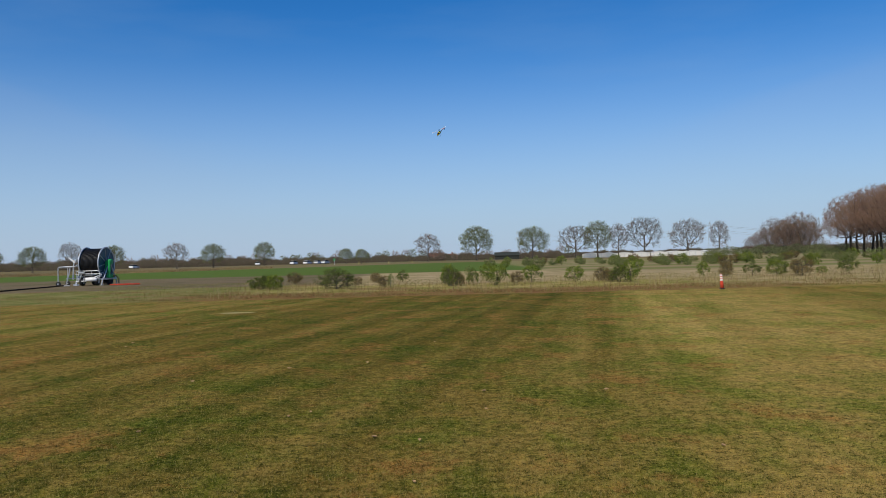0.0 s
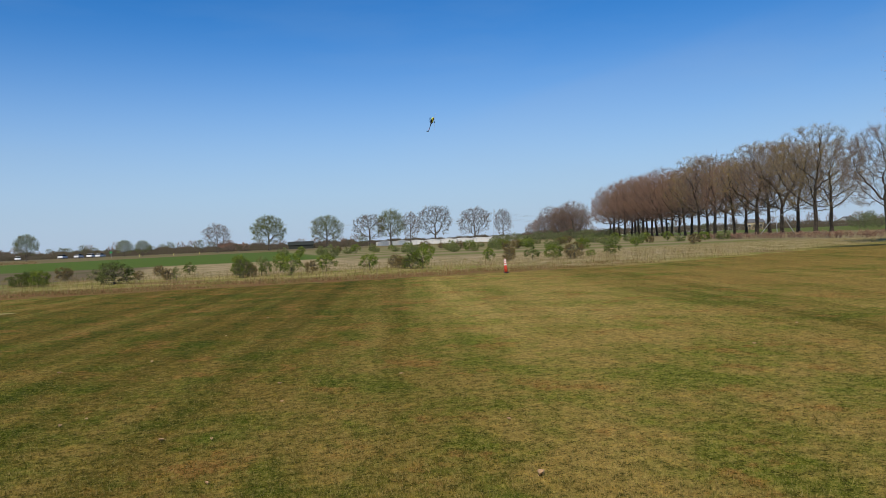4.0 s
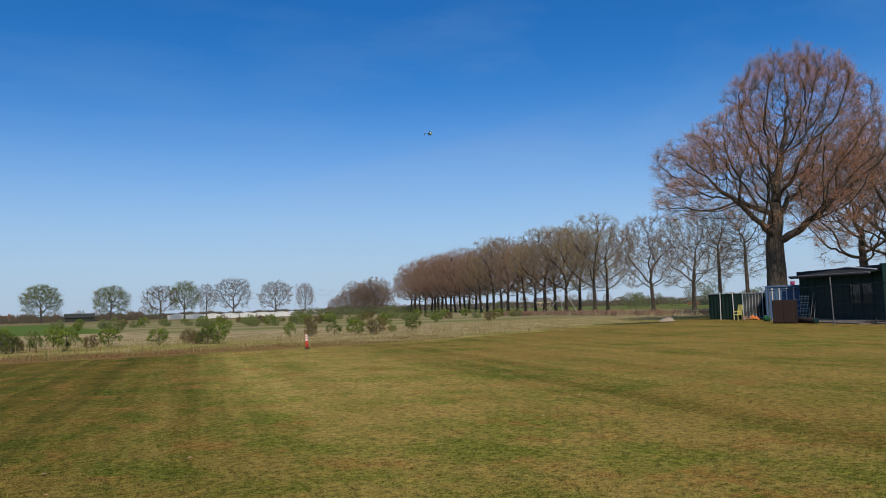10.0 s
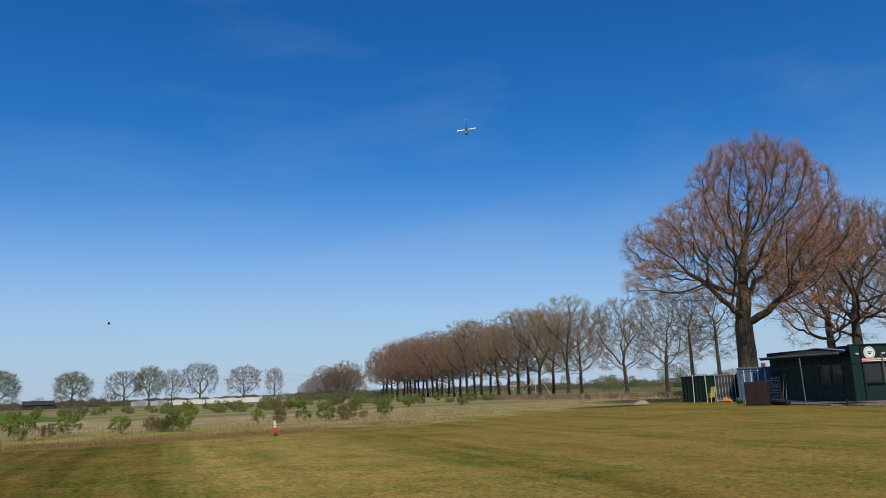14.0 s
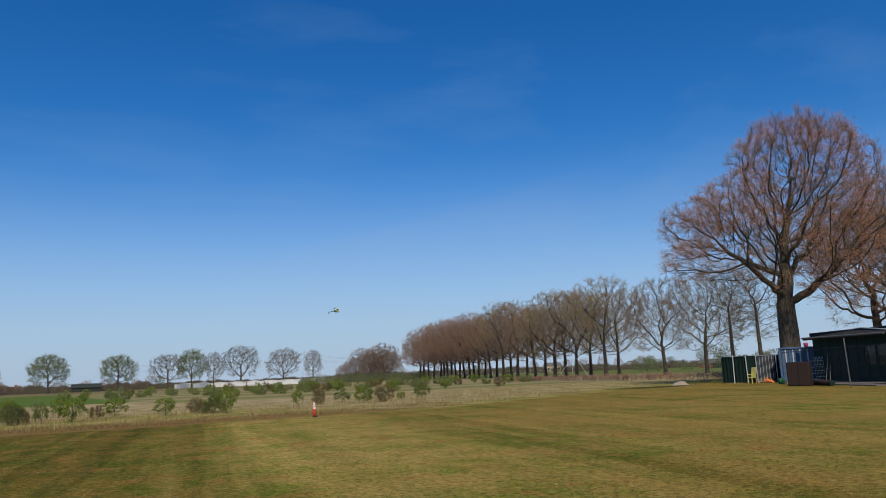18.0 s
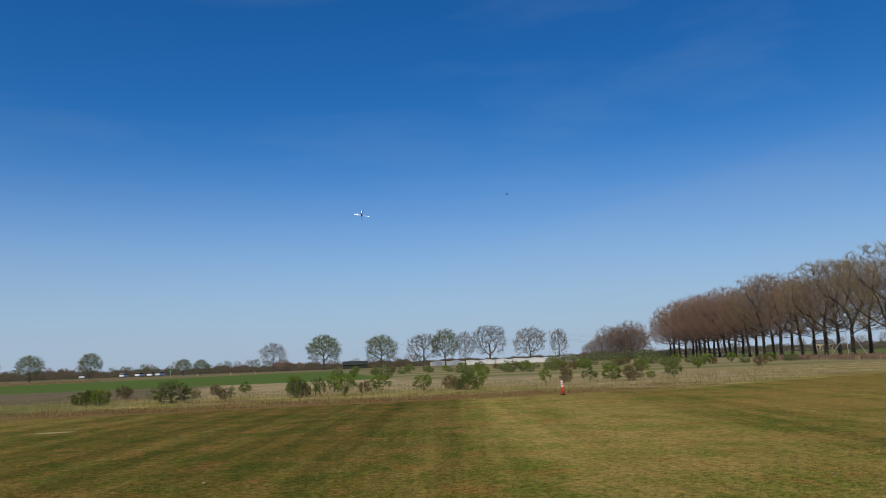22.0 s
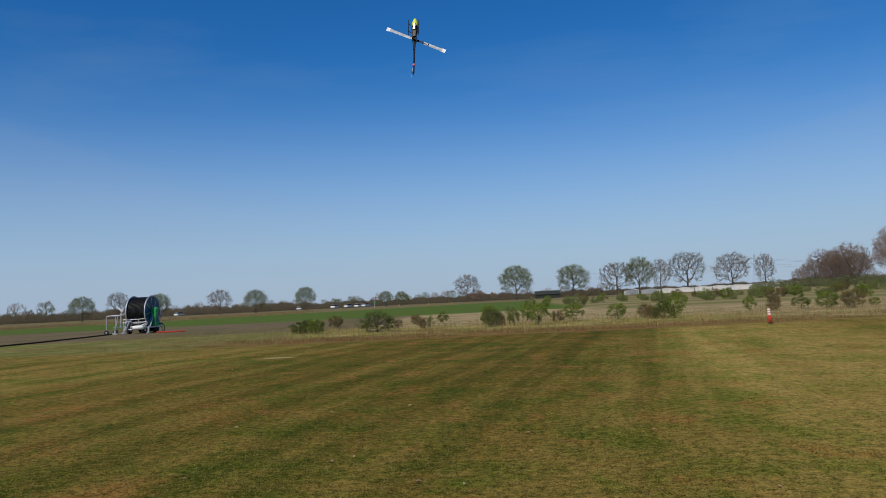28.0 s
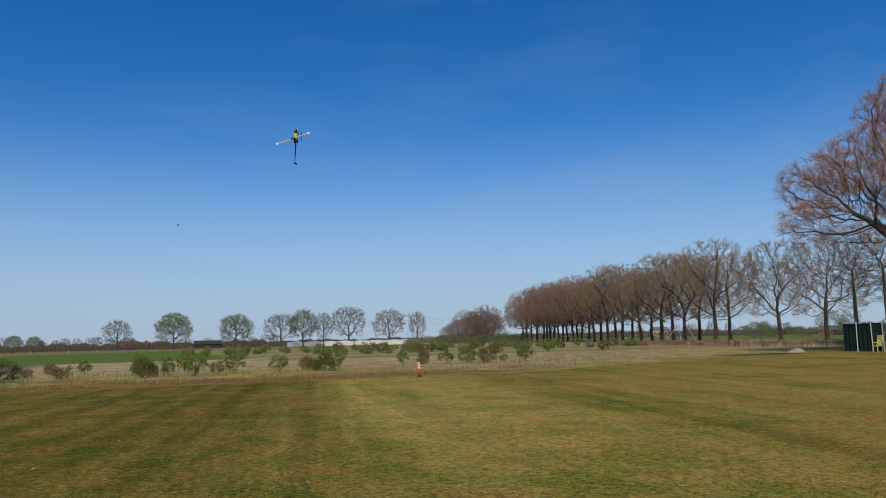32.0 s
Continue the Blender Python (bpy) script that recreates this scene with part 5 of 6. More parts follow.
def compound_clutter():
    cab = thing("steel_cabinet", pose(43.46, 30.42, 0, 0, 0, -75), "rusty brown steel cabinet with two doors by the fence", "cabinet")
    part("body", Geo().box(0.68, 0.3, 0.76, 1.36, 0.6, 1.52, 0.015), RUST, cab)
    for x in (0.35, 1.01):
        door = part("door", Geo().box(x, -0.015, 0.78, 0.63, 0.03, 1.42, 0.008), RUST, cab)
        part("handle", Geo().box(x + (0.24 if x < 0.7 else -0.24), -0.045, 0.8, 0.03, 0.03, 0.2, 0.005), ROOF_DARK, door)
    crate = thing("wire_crate", placed(spot(56.75, 60.0), 0, 0.8) @ pose(0, 0, 0, 0, 0, -25), "stack of pale wire crates beside the container", "crate")
    for k in range(4):
        part("side", Geo().box(0.5, 0.4, 0.27 + k * 0.55, 0.9, 0.8, 0.04, 0.005).box(0.5, 0.0, 0.5 + k * 0.55, 0.9, 0.03, 0.05, 0.005), HUT_TRIM, crate)
    for k in range(7):
        part("wire", Geo().tube([(0.08 + k * 0.14, 0, 0.0), (0.08 + k * 0.14, 0, 2.3)], 0.012, 5), HUT_TRIM, crate)
    roll = thing("lawn_roller", pose(44.98, 29.74, 0.19, 0, 0, -118), "rusty brown drum roller lying in the grass", "roller")
    part("drum", Geo().lathe([(0, 0.15), (0.02, 0.18), (2.1, 0.18), (2.12, 0.15)], "x", (0, 0, 0), 20), RUST, roll, smooth=True)
    part("cap", Geo().lathe([(2.12, 0.17), (2.3, 0.17), (2.32, 0.09)], "x", (0, 0, -0.01), 16), HUT_GREEN, roll, "dark green end cap")
    cart = thing("hand_cart", pose(49.55, 31.2, 0, 0, 0, -118), "grey steel hand cart leaning on the hut wall", "hand cart")
    part("frame", Geo().tube([(0, -0.5, 0.1), (0.0, -0.15, 2.0)], 0.025, 6).tube([(0.5, -0.5, 0.1), (0.15, -0.15, 1.3)], 0.025, 6).tube([(-0.15, -0.5, 0.1), (0.6, -0.5, 0.12)], 0.02, 6), POST_GREY, cart)
    part("crossbar", Geo().tube([(0.02, -0.33, 1.0), (0.24, -0.33, 1.0)], 0.02, 6), POST_GREY, cart)
    ch = thing("garden_chair", placed(spot(52.72, 62.2)) @ pose(0, 0, 0, 0, 0, -100), "yellow plastic garden chair inside the fence", "chair")
    part("seat", Geo().box(0, 0, 0.45, 0.5, 0.5, 0.05, 0.015), YELLOW, ch)
    part("backrest", Geo().box(0, 0.25, 0.85, 0.5, 0.05, 0.75, 0.015, Euler((-0.2, 0, 0)).to_matrix()), YELLOW, ch)
    for x in (-0.22, 0.22):
        part("armrest", Geo().box(x, 0, 0.68, 0.05, 0.48, 0.04, 0.01), YELLOW, ch)
        for y in (-0.2, 0.2):
            part("leg", Geo().box(x, y, 0.22, 0.05, 0.05, 0.44, 0.01), YELLOW, ch)
    rng = random.Random(5)
    g = Geo()
    for k in range(26):
        a, r = rng.uniform(0, 6.28), rng.uniform(0, 0.8)
        g.box(math.cos(a) * r, math.sin(a) * r * 0.6, 0.12 + rng.uniform(0, 0.3) * (1 - r), 0.35, 0.05, 0.04, 0.008, Euler((rng.uniform(-1, 1), rng.uniform(-1, 1), rng.uniform(0, 3))).to_matrix())
    p = spot(53.6, 62.5)
    solid("netting_pile", g, ORANGE_NET, "heap of crumpled orange netting behind the gate", "netting", m=pose(p.x, p.y, 0, 0, 0, -118))
    p = spot(54.6, 58.5)
    solid("green_drum", Geo().lathe([(0, 0.2), (0.3, 0.24), (0.42, 0.18), (0.44, 0.05)], "z", (0, 0, 0), 16), DRUM_GREEN, "small green drum in the grass", "drum", m=placed(p), smooth=True)
    p = spot(55.2, 57.0)
    solid("white_sack", Geo().box(0, 0, 0.12, 0.7, 0.45, 0.24, 0.09), HUT_TRIM, "pale sack lying in the grass", "sack", m=placed(p, 30))
    p = spot(56.4, 63.2)
    b = thing("pink_bucket", placed(p + Vector((0, 0, 2.58))), "pink bucket on the container roof", "bucket")
    part("pail", Geo().lathe([(0, 0.14), (0.32, 0.18), (0.33, 0.16)], "z", (0, 0, 0), 14), PINK, b, smooth=True)
    part("handle", Geo().tube([(-0.17, 0, 0.3), (-0.1, 0, 0.45), (0.1, 0, 0.45), (0.17, 0, 0.3)], 0.01, 6), GALV, b)
    heap = Geo()
    n, rings = 18, 6
    verts = []
    for j in range(rings + 1):
        f = j / rings
        for i in range(n):
            a = 6.283 * i / n
            r = (1 - f) * (1 + 0.2 * math.sin(3 * a + j) + rng.uniform(-0.06, 0.06))
            verts.append((1.5 * r * math.cos(a), 1.0 * r * math.sin(a), 0.55 * (1 - (1 - f) ** 2) - 0.02 + (rng.uniform(-0.03, 0.03) if j else 0)))
    faces = [(j * n + i, j * n + (i + 1) % n, (j + 1) * n + (i + 1) % n, (j + 1) * n + i) for j in range(rings) for i in range(n)]
    p = spot(47.9, 64.0)
    solid("earth_heap", heap.add(verts, faces), EARTH, "small heap of dry pale earth in the grass", "earth heap", m=placed(p, 20, 0.6), smooth=True)


compound_clutter()


# ---- the low hedge and the far side ----
def hedge():
    rng = random.Random(33)
    stems, tips = Geo(), []
    for k in range(420):
        f = rng.random()
        x, y = 62.5 + (f ** 1.2) * 7.0 + rng.gauss(0, 0.22), 50.0 + f * 48.0
        h = rng.uniform(0.45, 0.8)
        top = Vector((x + rng.gauss(0, 0.1), y + rng.gauss(0, 0.15), h))
        stems.tube([(x, y, -0.03), top], [0.02, 0.008], 3, cap=False)
        tips += [top, top * 0.5 + Vector((x, y, 0)) * 0.5, top * 0.8 + Vector((x, y, 0)) * 0.2]
    ob = thing("hedge", Matrix(), "low clipped beech hedge with brown winter leaves", "hedge")
    tagged(part("stem_row", stems, TWIG_BROWN, ob), kind="stuff")
    tagged(part("leafage", leaves(tips, 7, 0.075, 0.13, 3), LEAF_BROWN, ob), kind="stuff")


hedge()

WOOD_FAR = foliage("far brown wood", [(0.085, 0.065, 0.052), (0.125, 0.097, 0.078), (0.10, 0.082, 0.06), (0.09, 0.09, 0.045)], 0.95)
WOOD_GREEN = foliage("far green wood", [(0.10, 0.14, 0.05), (0.14, 0.17, 0.07), (0.16, 0.14, 0.09)], 0.95)


def tufts(name, spots, size, per, material, label, category, seed):
    """Loose crowns of small scraps at the spots (x, y, width, height), as one mesh."""
    rng = np.random.default_rng(seed)
    allv = []
    for x, y, w, h in spots:
        n = int(per * (0.5 + w * h / 20))
        u = rng.normal(0, 1, (n, 3))
        u /= np.linalg.norm(u, axis=1)[:, None]
        u *= rng.uniform(0.35, 1, n)[:, None] ** 0.5
        c = np.stack([x + u[:, 0] * w / 2, y + u[:, 1] * w / 2, np.maximum(0.1, h * 0.5 + u[:, 2] * h * 0.5)], 1)
        d = rng.normal(0, 1, (n, 3, 3)) * size
        allv.append((c[:, None, :] + d).reshape(-1, 3))
        # stems
        k = max(2, int(w / 2))
        sx = x + rng.uniform(-w / 3, w / 3, k)
        for a in sx:
            t = 0.12
            allv.append(np.array([(a - t, y, 0), (a + t, y, 0), (a + rng.normal(0, 0.3), y, h * 0.8)]))
    v = np.concatenate(allv)
    v[:, 2] = np.maximum(v[:, 2], 0)
    me = bpy.data.meshes.new(name)
    me.from_pydata(v.tolist(), [], np.arange(len(v)).reshape(-1, 3).tolist())
    me.materials.append(material)
    return tagged(new(name, me), label, category, kind="stuff")


def thicket(name, az0, az1, near, far, height, n, material, label, seed):
    """A belt of upright twigs, denser below, with an uneven top; height in degrees over the horizon."""
    r = np.random.default_rng(seed)
    az = r.uniform(az0, az1, n)
    el = height + 0.08 * np.sin(az * 1.1) + 0.07 * np.sin(az * 3.7 + 1) + 0.05 * np.sin(az * 9.3)
    el[(az > 9) & (az < 22)] *= 0.6
    el += 0.16 * np.clip((-11 - az) / 6, 0, 1)
    d = r.uniform(near, far, n)
    top = EYE + d * np.tan(np.radians(el))
    foot = np.stack([np.sin(np.radians(az)) * d, np.cos(np.radians(az)) * d, top * r.uniform(0, 0.7, n) ** 1.4], 1)
    tip = foot + np.stack([r.normal(0, 0.35, n), r.normal(0, 0.35, n), top * r.uniform(0.12, 0.42, n)], 1)
    side = np.stack([r.uniform(0.03, 0.12, n), np.zeros(n), np.zeros(n)], 1)
    v = np.stack([foot - side, foot + side, tip], 1).reshape(-1, 3)
    me = bpy.data.meshes.new(name)
    me.from_pydata(v.tolist(), [], np.arange(n * 3).reshape(-1, 3).tolist())
    me.materials.append(material)
    return tagged(new(name, me), label, "woods", kind="stuff")


def far_side():
    rng = random.Random(44)
    thicket("far_wood", -36, 27, 302, 345, 0.27, 90000, WOOD_FAR, "brown bare hedgerow along the far road", 44)
    label = "small bare tree of the far hedgerow"
    made = sprout(73, dome(8.0, 1.0, 3.4, 0.45, 0.6), 1.0, 1.9, 0.2, 240, 0.6, 0.03, 4, 0.025, 0.8, 0.1, 0.3)
    first = tree("hedgerow_tree", placed(spot(-33, 322)), label, "tree", "trees of the far hedgerow", made, BARK_GREY, TWIG_BROWN, LEAF_BROWN, (1, 0.11, 0.3, 8, 0.3))
    made = sprout(74, dome(8.0, 1.0, 3.4, 0.45, 0.6), 1.0, 1.9, 0.2, 240, 0.6, 0.03, 4, 0.025, 0.8, 0.1, 0.3)
    second = tree("hedgerow_tree", placed(spot(-31.3, 318)), "small budding green tree of the far hedgerow", "tree", "trees of the far hedgerow", made, BARK_GREY, TWIG_DARK, LEAF_SPRING, (2, 0.12, 0.3, 8, 0.5))
    for k, az in enumerate(np.arange(-35.2, 9.5, 0.62)):
        az = float(az) + rng.uniform(-0.28, 0.28)
        repeat(second if rng.random() < 0.3 else first, placed(spot(az, rng.uniform(306, 345)), rng.uniform(0, 360), rng.uniform(0.38, 0.66), rng.uniform(0.8, 1.15)))
    thicket("distant_trees", 8, 72, 380, 450, 0.36, 90000, WOOD_FAR, "distant bare trees on the skyline", 45)
    for az in np.arange(27.5, 72, 0.8):
        az = float(az) + rng.uniform(-0.35, 0.35)
        repeat(second if rng.random() < 0.35 else first, placed(spot(az, rng.uniform(350, 440)), rng.uniform(0, 360), rng.uniform(0.5, 0.95), rng.uniform(0.8, 1.1)))
    spots = []
    az = 20.0
    while az < 29:
        p = spot(az, 250 + rng.uniform(-12, 12))
        spots.append((p.x, p.y, rng.uniform(3, 6), rng.uniform(1.5, 3.2)))
        az += 0.4
    for az in (45.3, 45.8, 46.3, 48.4, 50.0, 51.2, 52.3, 53.6, 54.3, 57.0, 58.3):
        p = spot(az, 235 + rng.uniform(-15, 15))
        spots.append((p.x, p.y, rng.uniform(5, 8), rng.uniform(2.5, 4.5) if az < 49 else rng.uniform(4.0, 7.5)))
    tufts("far_shrubbery", spots, 0.13, 500, WOOD_GREEN, "fresh green shrubbery before the far wood", "shrubbery", 3)
    # dry reed fringe before the road and behind the crop
    def fringe(r, n):
        a = np.radians(r.uniform(-36, -13, n))
        y = 200 / (1 - 1.1 * np.tan(a)) + r.uniform(1, 22, n)
        return np.stack([np.tan(a) * y, y, np.zeros(n)], 1)
    blades("reed_fringe", 30000, fringe, (0.15, 0.6), (0.03, 0.08), 1.0, STRAW, "pale dry reed fringe behind the crop", "reeds", 31)
    label = "brown budding tree of the small wood"
    made = sprout(70, dome(12.5, 1.4, 6.0, 0.4, 0.6), 1.3, 2.6, 0.3, 1100, 0.5, 0.018, 6, 0.012, 0.7, 0.02, 0.25)
    first = tree("wood_tree", placed(spot(24.3, 285)), label, "tree", "trees of the small wood", made, BARK_GREY, TWIG_GREY, LEAF_BROWN, (2, 0.08, 0.25, 8, 0.25))
    for az, d, s in ((23.2, 288, 0.62), (23.7, 280, 0.72), (24.8, 283, 0.9), (25.35, 290, 1.05), (25.9, 282, 1.12), (26.4, 292, 0.9), (25.0, 300, 0.85), (26.0, 305, 0.95), (22.7, 292, 0.5), (-0.37, 282, 0.38), (-0.1, 286, 0.3), (0.9, 298, 0.26)):
        repeat(first, placed(spot(az, d), rng.uniform(0, 360), s))


far_side()

CAR_WHITE = surface("white car paint", (0.75, 0.76, 0.77), (0.82, 0.82, 0.82), 2, 0.3, 0, 0.0)
CAR_GLASS = surface("dark car glass", (0.012, 0.014, 0.016), (0.025, 0.028, 0.03), 3, 0.7, 0, 0.0, spec=0.05)
BRICK = surface("red brick", (0.20, 0.08, 0.055), (0.32, 0.14, 0.095), 2, 0.9, 0, 0.2, spec=0.08)
TILE_RED = surface("red roof tiles", (0.13, 0.055, 0.04), (0.20, 0.09, 0.065), 2, 0.85, 0, 0.2, spec=0.08)
TILE_GREY = surface("grey roof tiles", (0.10, 0.10, 0.105), (0.18, 0.175, 0.17), 2, 0.85, 0, 0.2, spec=0.08)
WHITE_WALL = surface("white plaster", (0.62, 0.61, 0.57), (0.76, 0.75, 0.71), 1, 0.85, 0, 0.1)
BEIGE_WALL = surface("beige plaster", (0.45, 0.35, 0.20), (0.56, 0.45, 0.28), 1, 0.85, 0, 0.1)
ASPHALT = surface("grey asphalt", (0.07, 0.068, 0.064), (0.12, 0.115, 0.105), 3, 0.9, 0, 0.2)
DARK_WALL = surface("dark timber wall", (0.03, 0.035, 0.03), (0.06, 0.065, 0.055), 2, 0.85, 0, 0.2, spec=0.08)


def car():
    ob = thing("parked_car", Matrix(), "white hatchback parked along the far road", "car", "parked cars")
    g = Geo()
    prof = [(-2.0, 0.35), (-2.05, 0.75), (-1.9, 0.95), (-1.2, 1.0), (1.0, 0.92), (1.85, 0.8), (2.05, 0.6), (2.0, 0.35)]
    n = len(prof)
    verts = [(x, -0.85, z) for x, z in prof] + [(x, 0.85, z) for x, z in prof]
    g.add(verts, [tuple(range(n)), tuple(range(2 * n - 1, n - 1, -1))] + [(i, n + i, n + (i + 1) % n, (i + 1) % n) for i in range(n)])
    part("body", g, CAR_WHITE, ob, "white bodywork")
    g = Geo()
    prof = [(-1.85, 0.96), (-1.5, 1.42), (-0.2, 1.47), (0.55, 1.38), (1.15, 0.94)]
    verts = [(x, -0.72 if z > 1.2 else -0.8, z) for x, z in prof] + [(x, 0.72 if z > 1.2 else 0.8, z) for x, z in prof]
    n = 5
    g.add(verts, [tuple(range(n)), tuple(range(2 * n - 1, n - 1, -1))] + [(i, n + i, n + (i + 1) % n, (i + 1) % n) for i in range(n)])
    cabin = part("cabin", g, CAR_GLASS, ob, "dark windows")
    part("roof", Geo().box(-0.5, 0, 1.46, 1.9, 1.42, 0.06, 0.02), CAR_WHITE, cabin, "white roof")
    for x in (-1.25, 1.25):
        for y in (-0.8, 0.8):
            wheel = part("wheel", Geo().lathe([(y - 0.1, 0.27), (y - 0.08, 0.31), (y + 0.08, 0.31), (y + 0.1, 0.27)], "y", (x, 0, 0.31), 16), RUBBER, ob)
            part("rim", Geo().lathe([(y - 0.105, 0.18), (y + 0.105, 0.18)], "y", (x, 0, 0.31), 12), GALV, wheel)
    for y in (-0.6, 0.6):
        part("headlight", Geo().box(1.95, y, 0.72, 0.12, 0.3, 0.14, 0.02), WHITE_PAINT, ob)
    return ob


def house(name, m, w, deep, eave, ridge, wall, roof, label, category="house", windows=3):
    """A small far house: walls, pitched roof along x, windows, door and chimney."""
    ob = thing(name, m, label, category)
    g = Geo().box(0, 0, eave / 2, w, deep, eave)
    g.add([(-w / 2, -deep / 2, eave), (-w / 2, deep / 2, eave), (-w / 2, 0, ridge), (w / 2, -deep / 2, eave), (w / 2, deep / 2, eave), (w / 2, 0, ridge)], [(0, 2, 1), (3, 4, 5)])
    part("wall", g, wall, ob)
    g = Geo()
    o = 0.35
    for s in (-1, 1):
        a = [(-w / 2 - o, s * (deep / 2 + o), eave - 0.15), (w / 2 + o, s * (deep / 2 + o), eave - 0.15), (w / 2 + o, 0, ridge + 0.08), (-w / 2 - o, 0, ridge + 0.08)]
        g.add(a + [(x, y, z + 0.15) for x, y, z in a], [(0, 1, 2, 3), (7, 6, 5, 4), (0, 4, 5, 1), (1, 5, 6, 2), (2, 6, 7, 3), (3, 7, 4, 0)])
    rf = part("roof", g, roof, ob)
    if windows:
        part("chimney", Geo().box(w * 0.3, 0, ridge + 0.4, 0.6, 0.6, 1.1, 0.03), BRICK, rf)
        for k in range(windows):
            x = -w / 2 + (k + 0.5) * w / windows
            fr = part("window", Geo().box(x, -deep / 2 - 0.03, eave * 0.55, 1.2, 0.1, 1.3, 0.02), WHITE_PAINT, ob)
            part("pane", Geo().box(x, -deep / 2 - 0.085, eave * 0.55, 1.0, 0.02, 1.1), CAR_GLASS, fr)
    else:
        part("door", Geo().box(0, -deep / 2 - 0.03, eave * 0.42, 3.0, 0.1, eave * 0.84, 0.02), DARK_WALL, ob)
    return ob


def far_buildings():
    c = car()
    for k, (az, d, turn) in enumerate(((-11.42, 290, 78), (-10.40, 288, 74), (-9.65, 287, 80), (-9.05, 287, 72), (-14.1, 292, 100), (-22.7, 292, 80))):
        m = placed(spot(az, d), turn, 1.0)
        if k == 0:
            c.matrix_world = m
        else:
            repeat(c, m)
    road = Geo().box(-80, 284, 0.0, 260, 5, 0.06)
    solid("far_road", road, ASPHALT, "grey country road behind the crop", "road", kind="structure")
    p = spot(-8.37, 228)
    s = thing("road_sign", pose(p.x, p.y, 0, 0, 0, 5), "small green road sign on a post", "sign")
    part("post", Geo().tube([(0, 0, -0.1), (0, 0, 1.9)], 0.05, 8), GALV, s)
    part("plate", Geo().box(0, -0.06, 1.6, 0.7, 0.04, 0.5, 0.02), GREEN_PAINT, s, "green plate")
    for az in (-6.5, -4.2, -2.4):
        p = spot(az, 224)
        solid("road_post", Geo().tube([(0, 0, -0.05), (0, 0, 0.75)], [0.06, 0.05], 8), YELLOW, "pale yellow roadside post", "post", "roadside posts", m=placed(p))
    house("farmhouse", pose(2.6, 335, 0, 0, 0, 32), 6.5, 6, 1.7, 2.7, BRICK, TILE_RED, "low brick farmhouse with red roof behind the field")
    house("cottage", pose(-3.4, 345, 0, 0, 0, -8), 6, 6, 1.9, 3.2, WHITE_WALL, TILE_RED, "small white cottage with red roof")
    house("dark_barn", pose(26.0, 300, 0, 0, 0, -5), 9.5, 9, 1.6, 2.7, DARK_WALL, DARK_WALL, "dark timber barn beside the field trees", "barn", 0)
    house("white_house", placed(spot(44.6, 440)) @ pose(0, 0, 0, 0, 0, 20), 9, 7, 2.4, 4.6, WHITE_WALL, TILE_GREY, "white house with grey roof beyond the avenue")
    house("beige_house", placed(spot(38.7, 400)) @ pose(0, 0, 0, 0, 0, -30), 8, 7, 3.6, 5.0, BEIGE_WALL, TILE_GREY, "beige house seen between the avenue trunks")
    house("brick_barn", placed(spot(50.6, 290)) @ pose(0, 0, 0, 0, 0, -58), 12, 7, 1.7, 3.0, BRICK, TILE_GREY, "long brick barn with grey roof behind the compound", "barn", 0)
    house("long_barn", placed(spot(33.6, 420)) @ pose(0, 0, 0, 0, 0, -33), 62, 9, 2.0, 3.0, WHITE_WALL, TILE_GREY, "long low pale barn behind the avenue", "barn", 0)
    for k in range(9):
        p = spot(11.4 + k * 1.2, 288 - k * 1.5)
        gh = thing("greenhouse", pose(p.x, p.y, 0, 0, 0, -14), "long white glasshouse span beyond the nursery", "greenhouse", "greenhouses")
        part("base_wall", Geo().box(0, 0, 0.7, 5.6, 30, 1.4, 0.02), WHITE_WALL, gh, "whitened glass wall")
        g = Geo()
        for s in (-1, 1):
            g.add([(s * 2.9, -15.1, 1.4), (s * 2.9, 15.1, 1.4), (0, 15.1, 1.8), (0, -15.1, 1.8), (s * 2.9, -15.1, 1.35), (s * 2.9, 15.1, 1.35), (0, 15.1, 1.75), (0, -15.1, 1.75)], [(0, 1, 2, 3), (7, 6, 5, 4), (0, 4, 5, 1), (0, 3, 7, 4)])
        g.add([(-2.8, -15, 1.4), (2.8, -15, 1.4), (0, -15, 1.75)], [(0, 1, 2)])
        part("glass_roof", g, WHITE_WALL, gh, "whitened glass roof")
        for x in (-1.9, 0.0, 1.9):
            part("glazing_bar", Geo().box(x, -15.06, 0.71, 0.12, 0.08, 1.42), GALV, gh)
    fr = thing("pole_frame", placed(spot(40.2, 148)) @ pose(0, 0, 0, 0, 0, -40), "grey pole frame standing under the avenue trees", "pole frame")
    for a, b in (((-2.9, 0, 0), (-0.6, 0, 3.0)), ((0, 0, 0), (-0.2, 0, 4.7)), ((2.9, 0, 0), (0.9, 0, 3.6)), ((-0.6, 0.1, 3.0), (0.9, 0.1, 3.6))):
        part("pole", Geo().tube([a, b], 0.045, 8), GALV, fr)
    # power line far behind the nursery
    tops = []
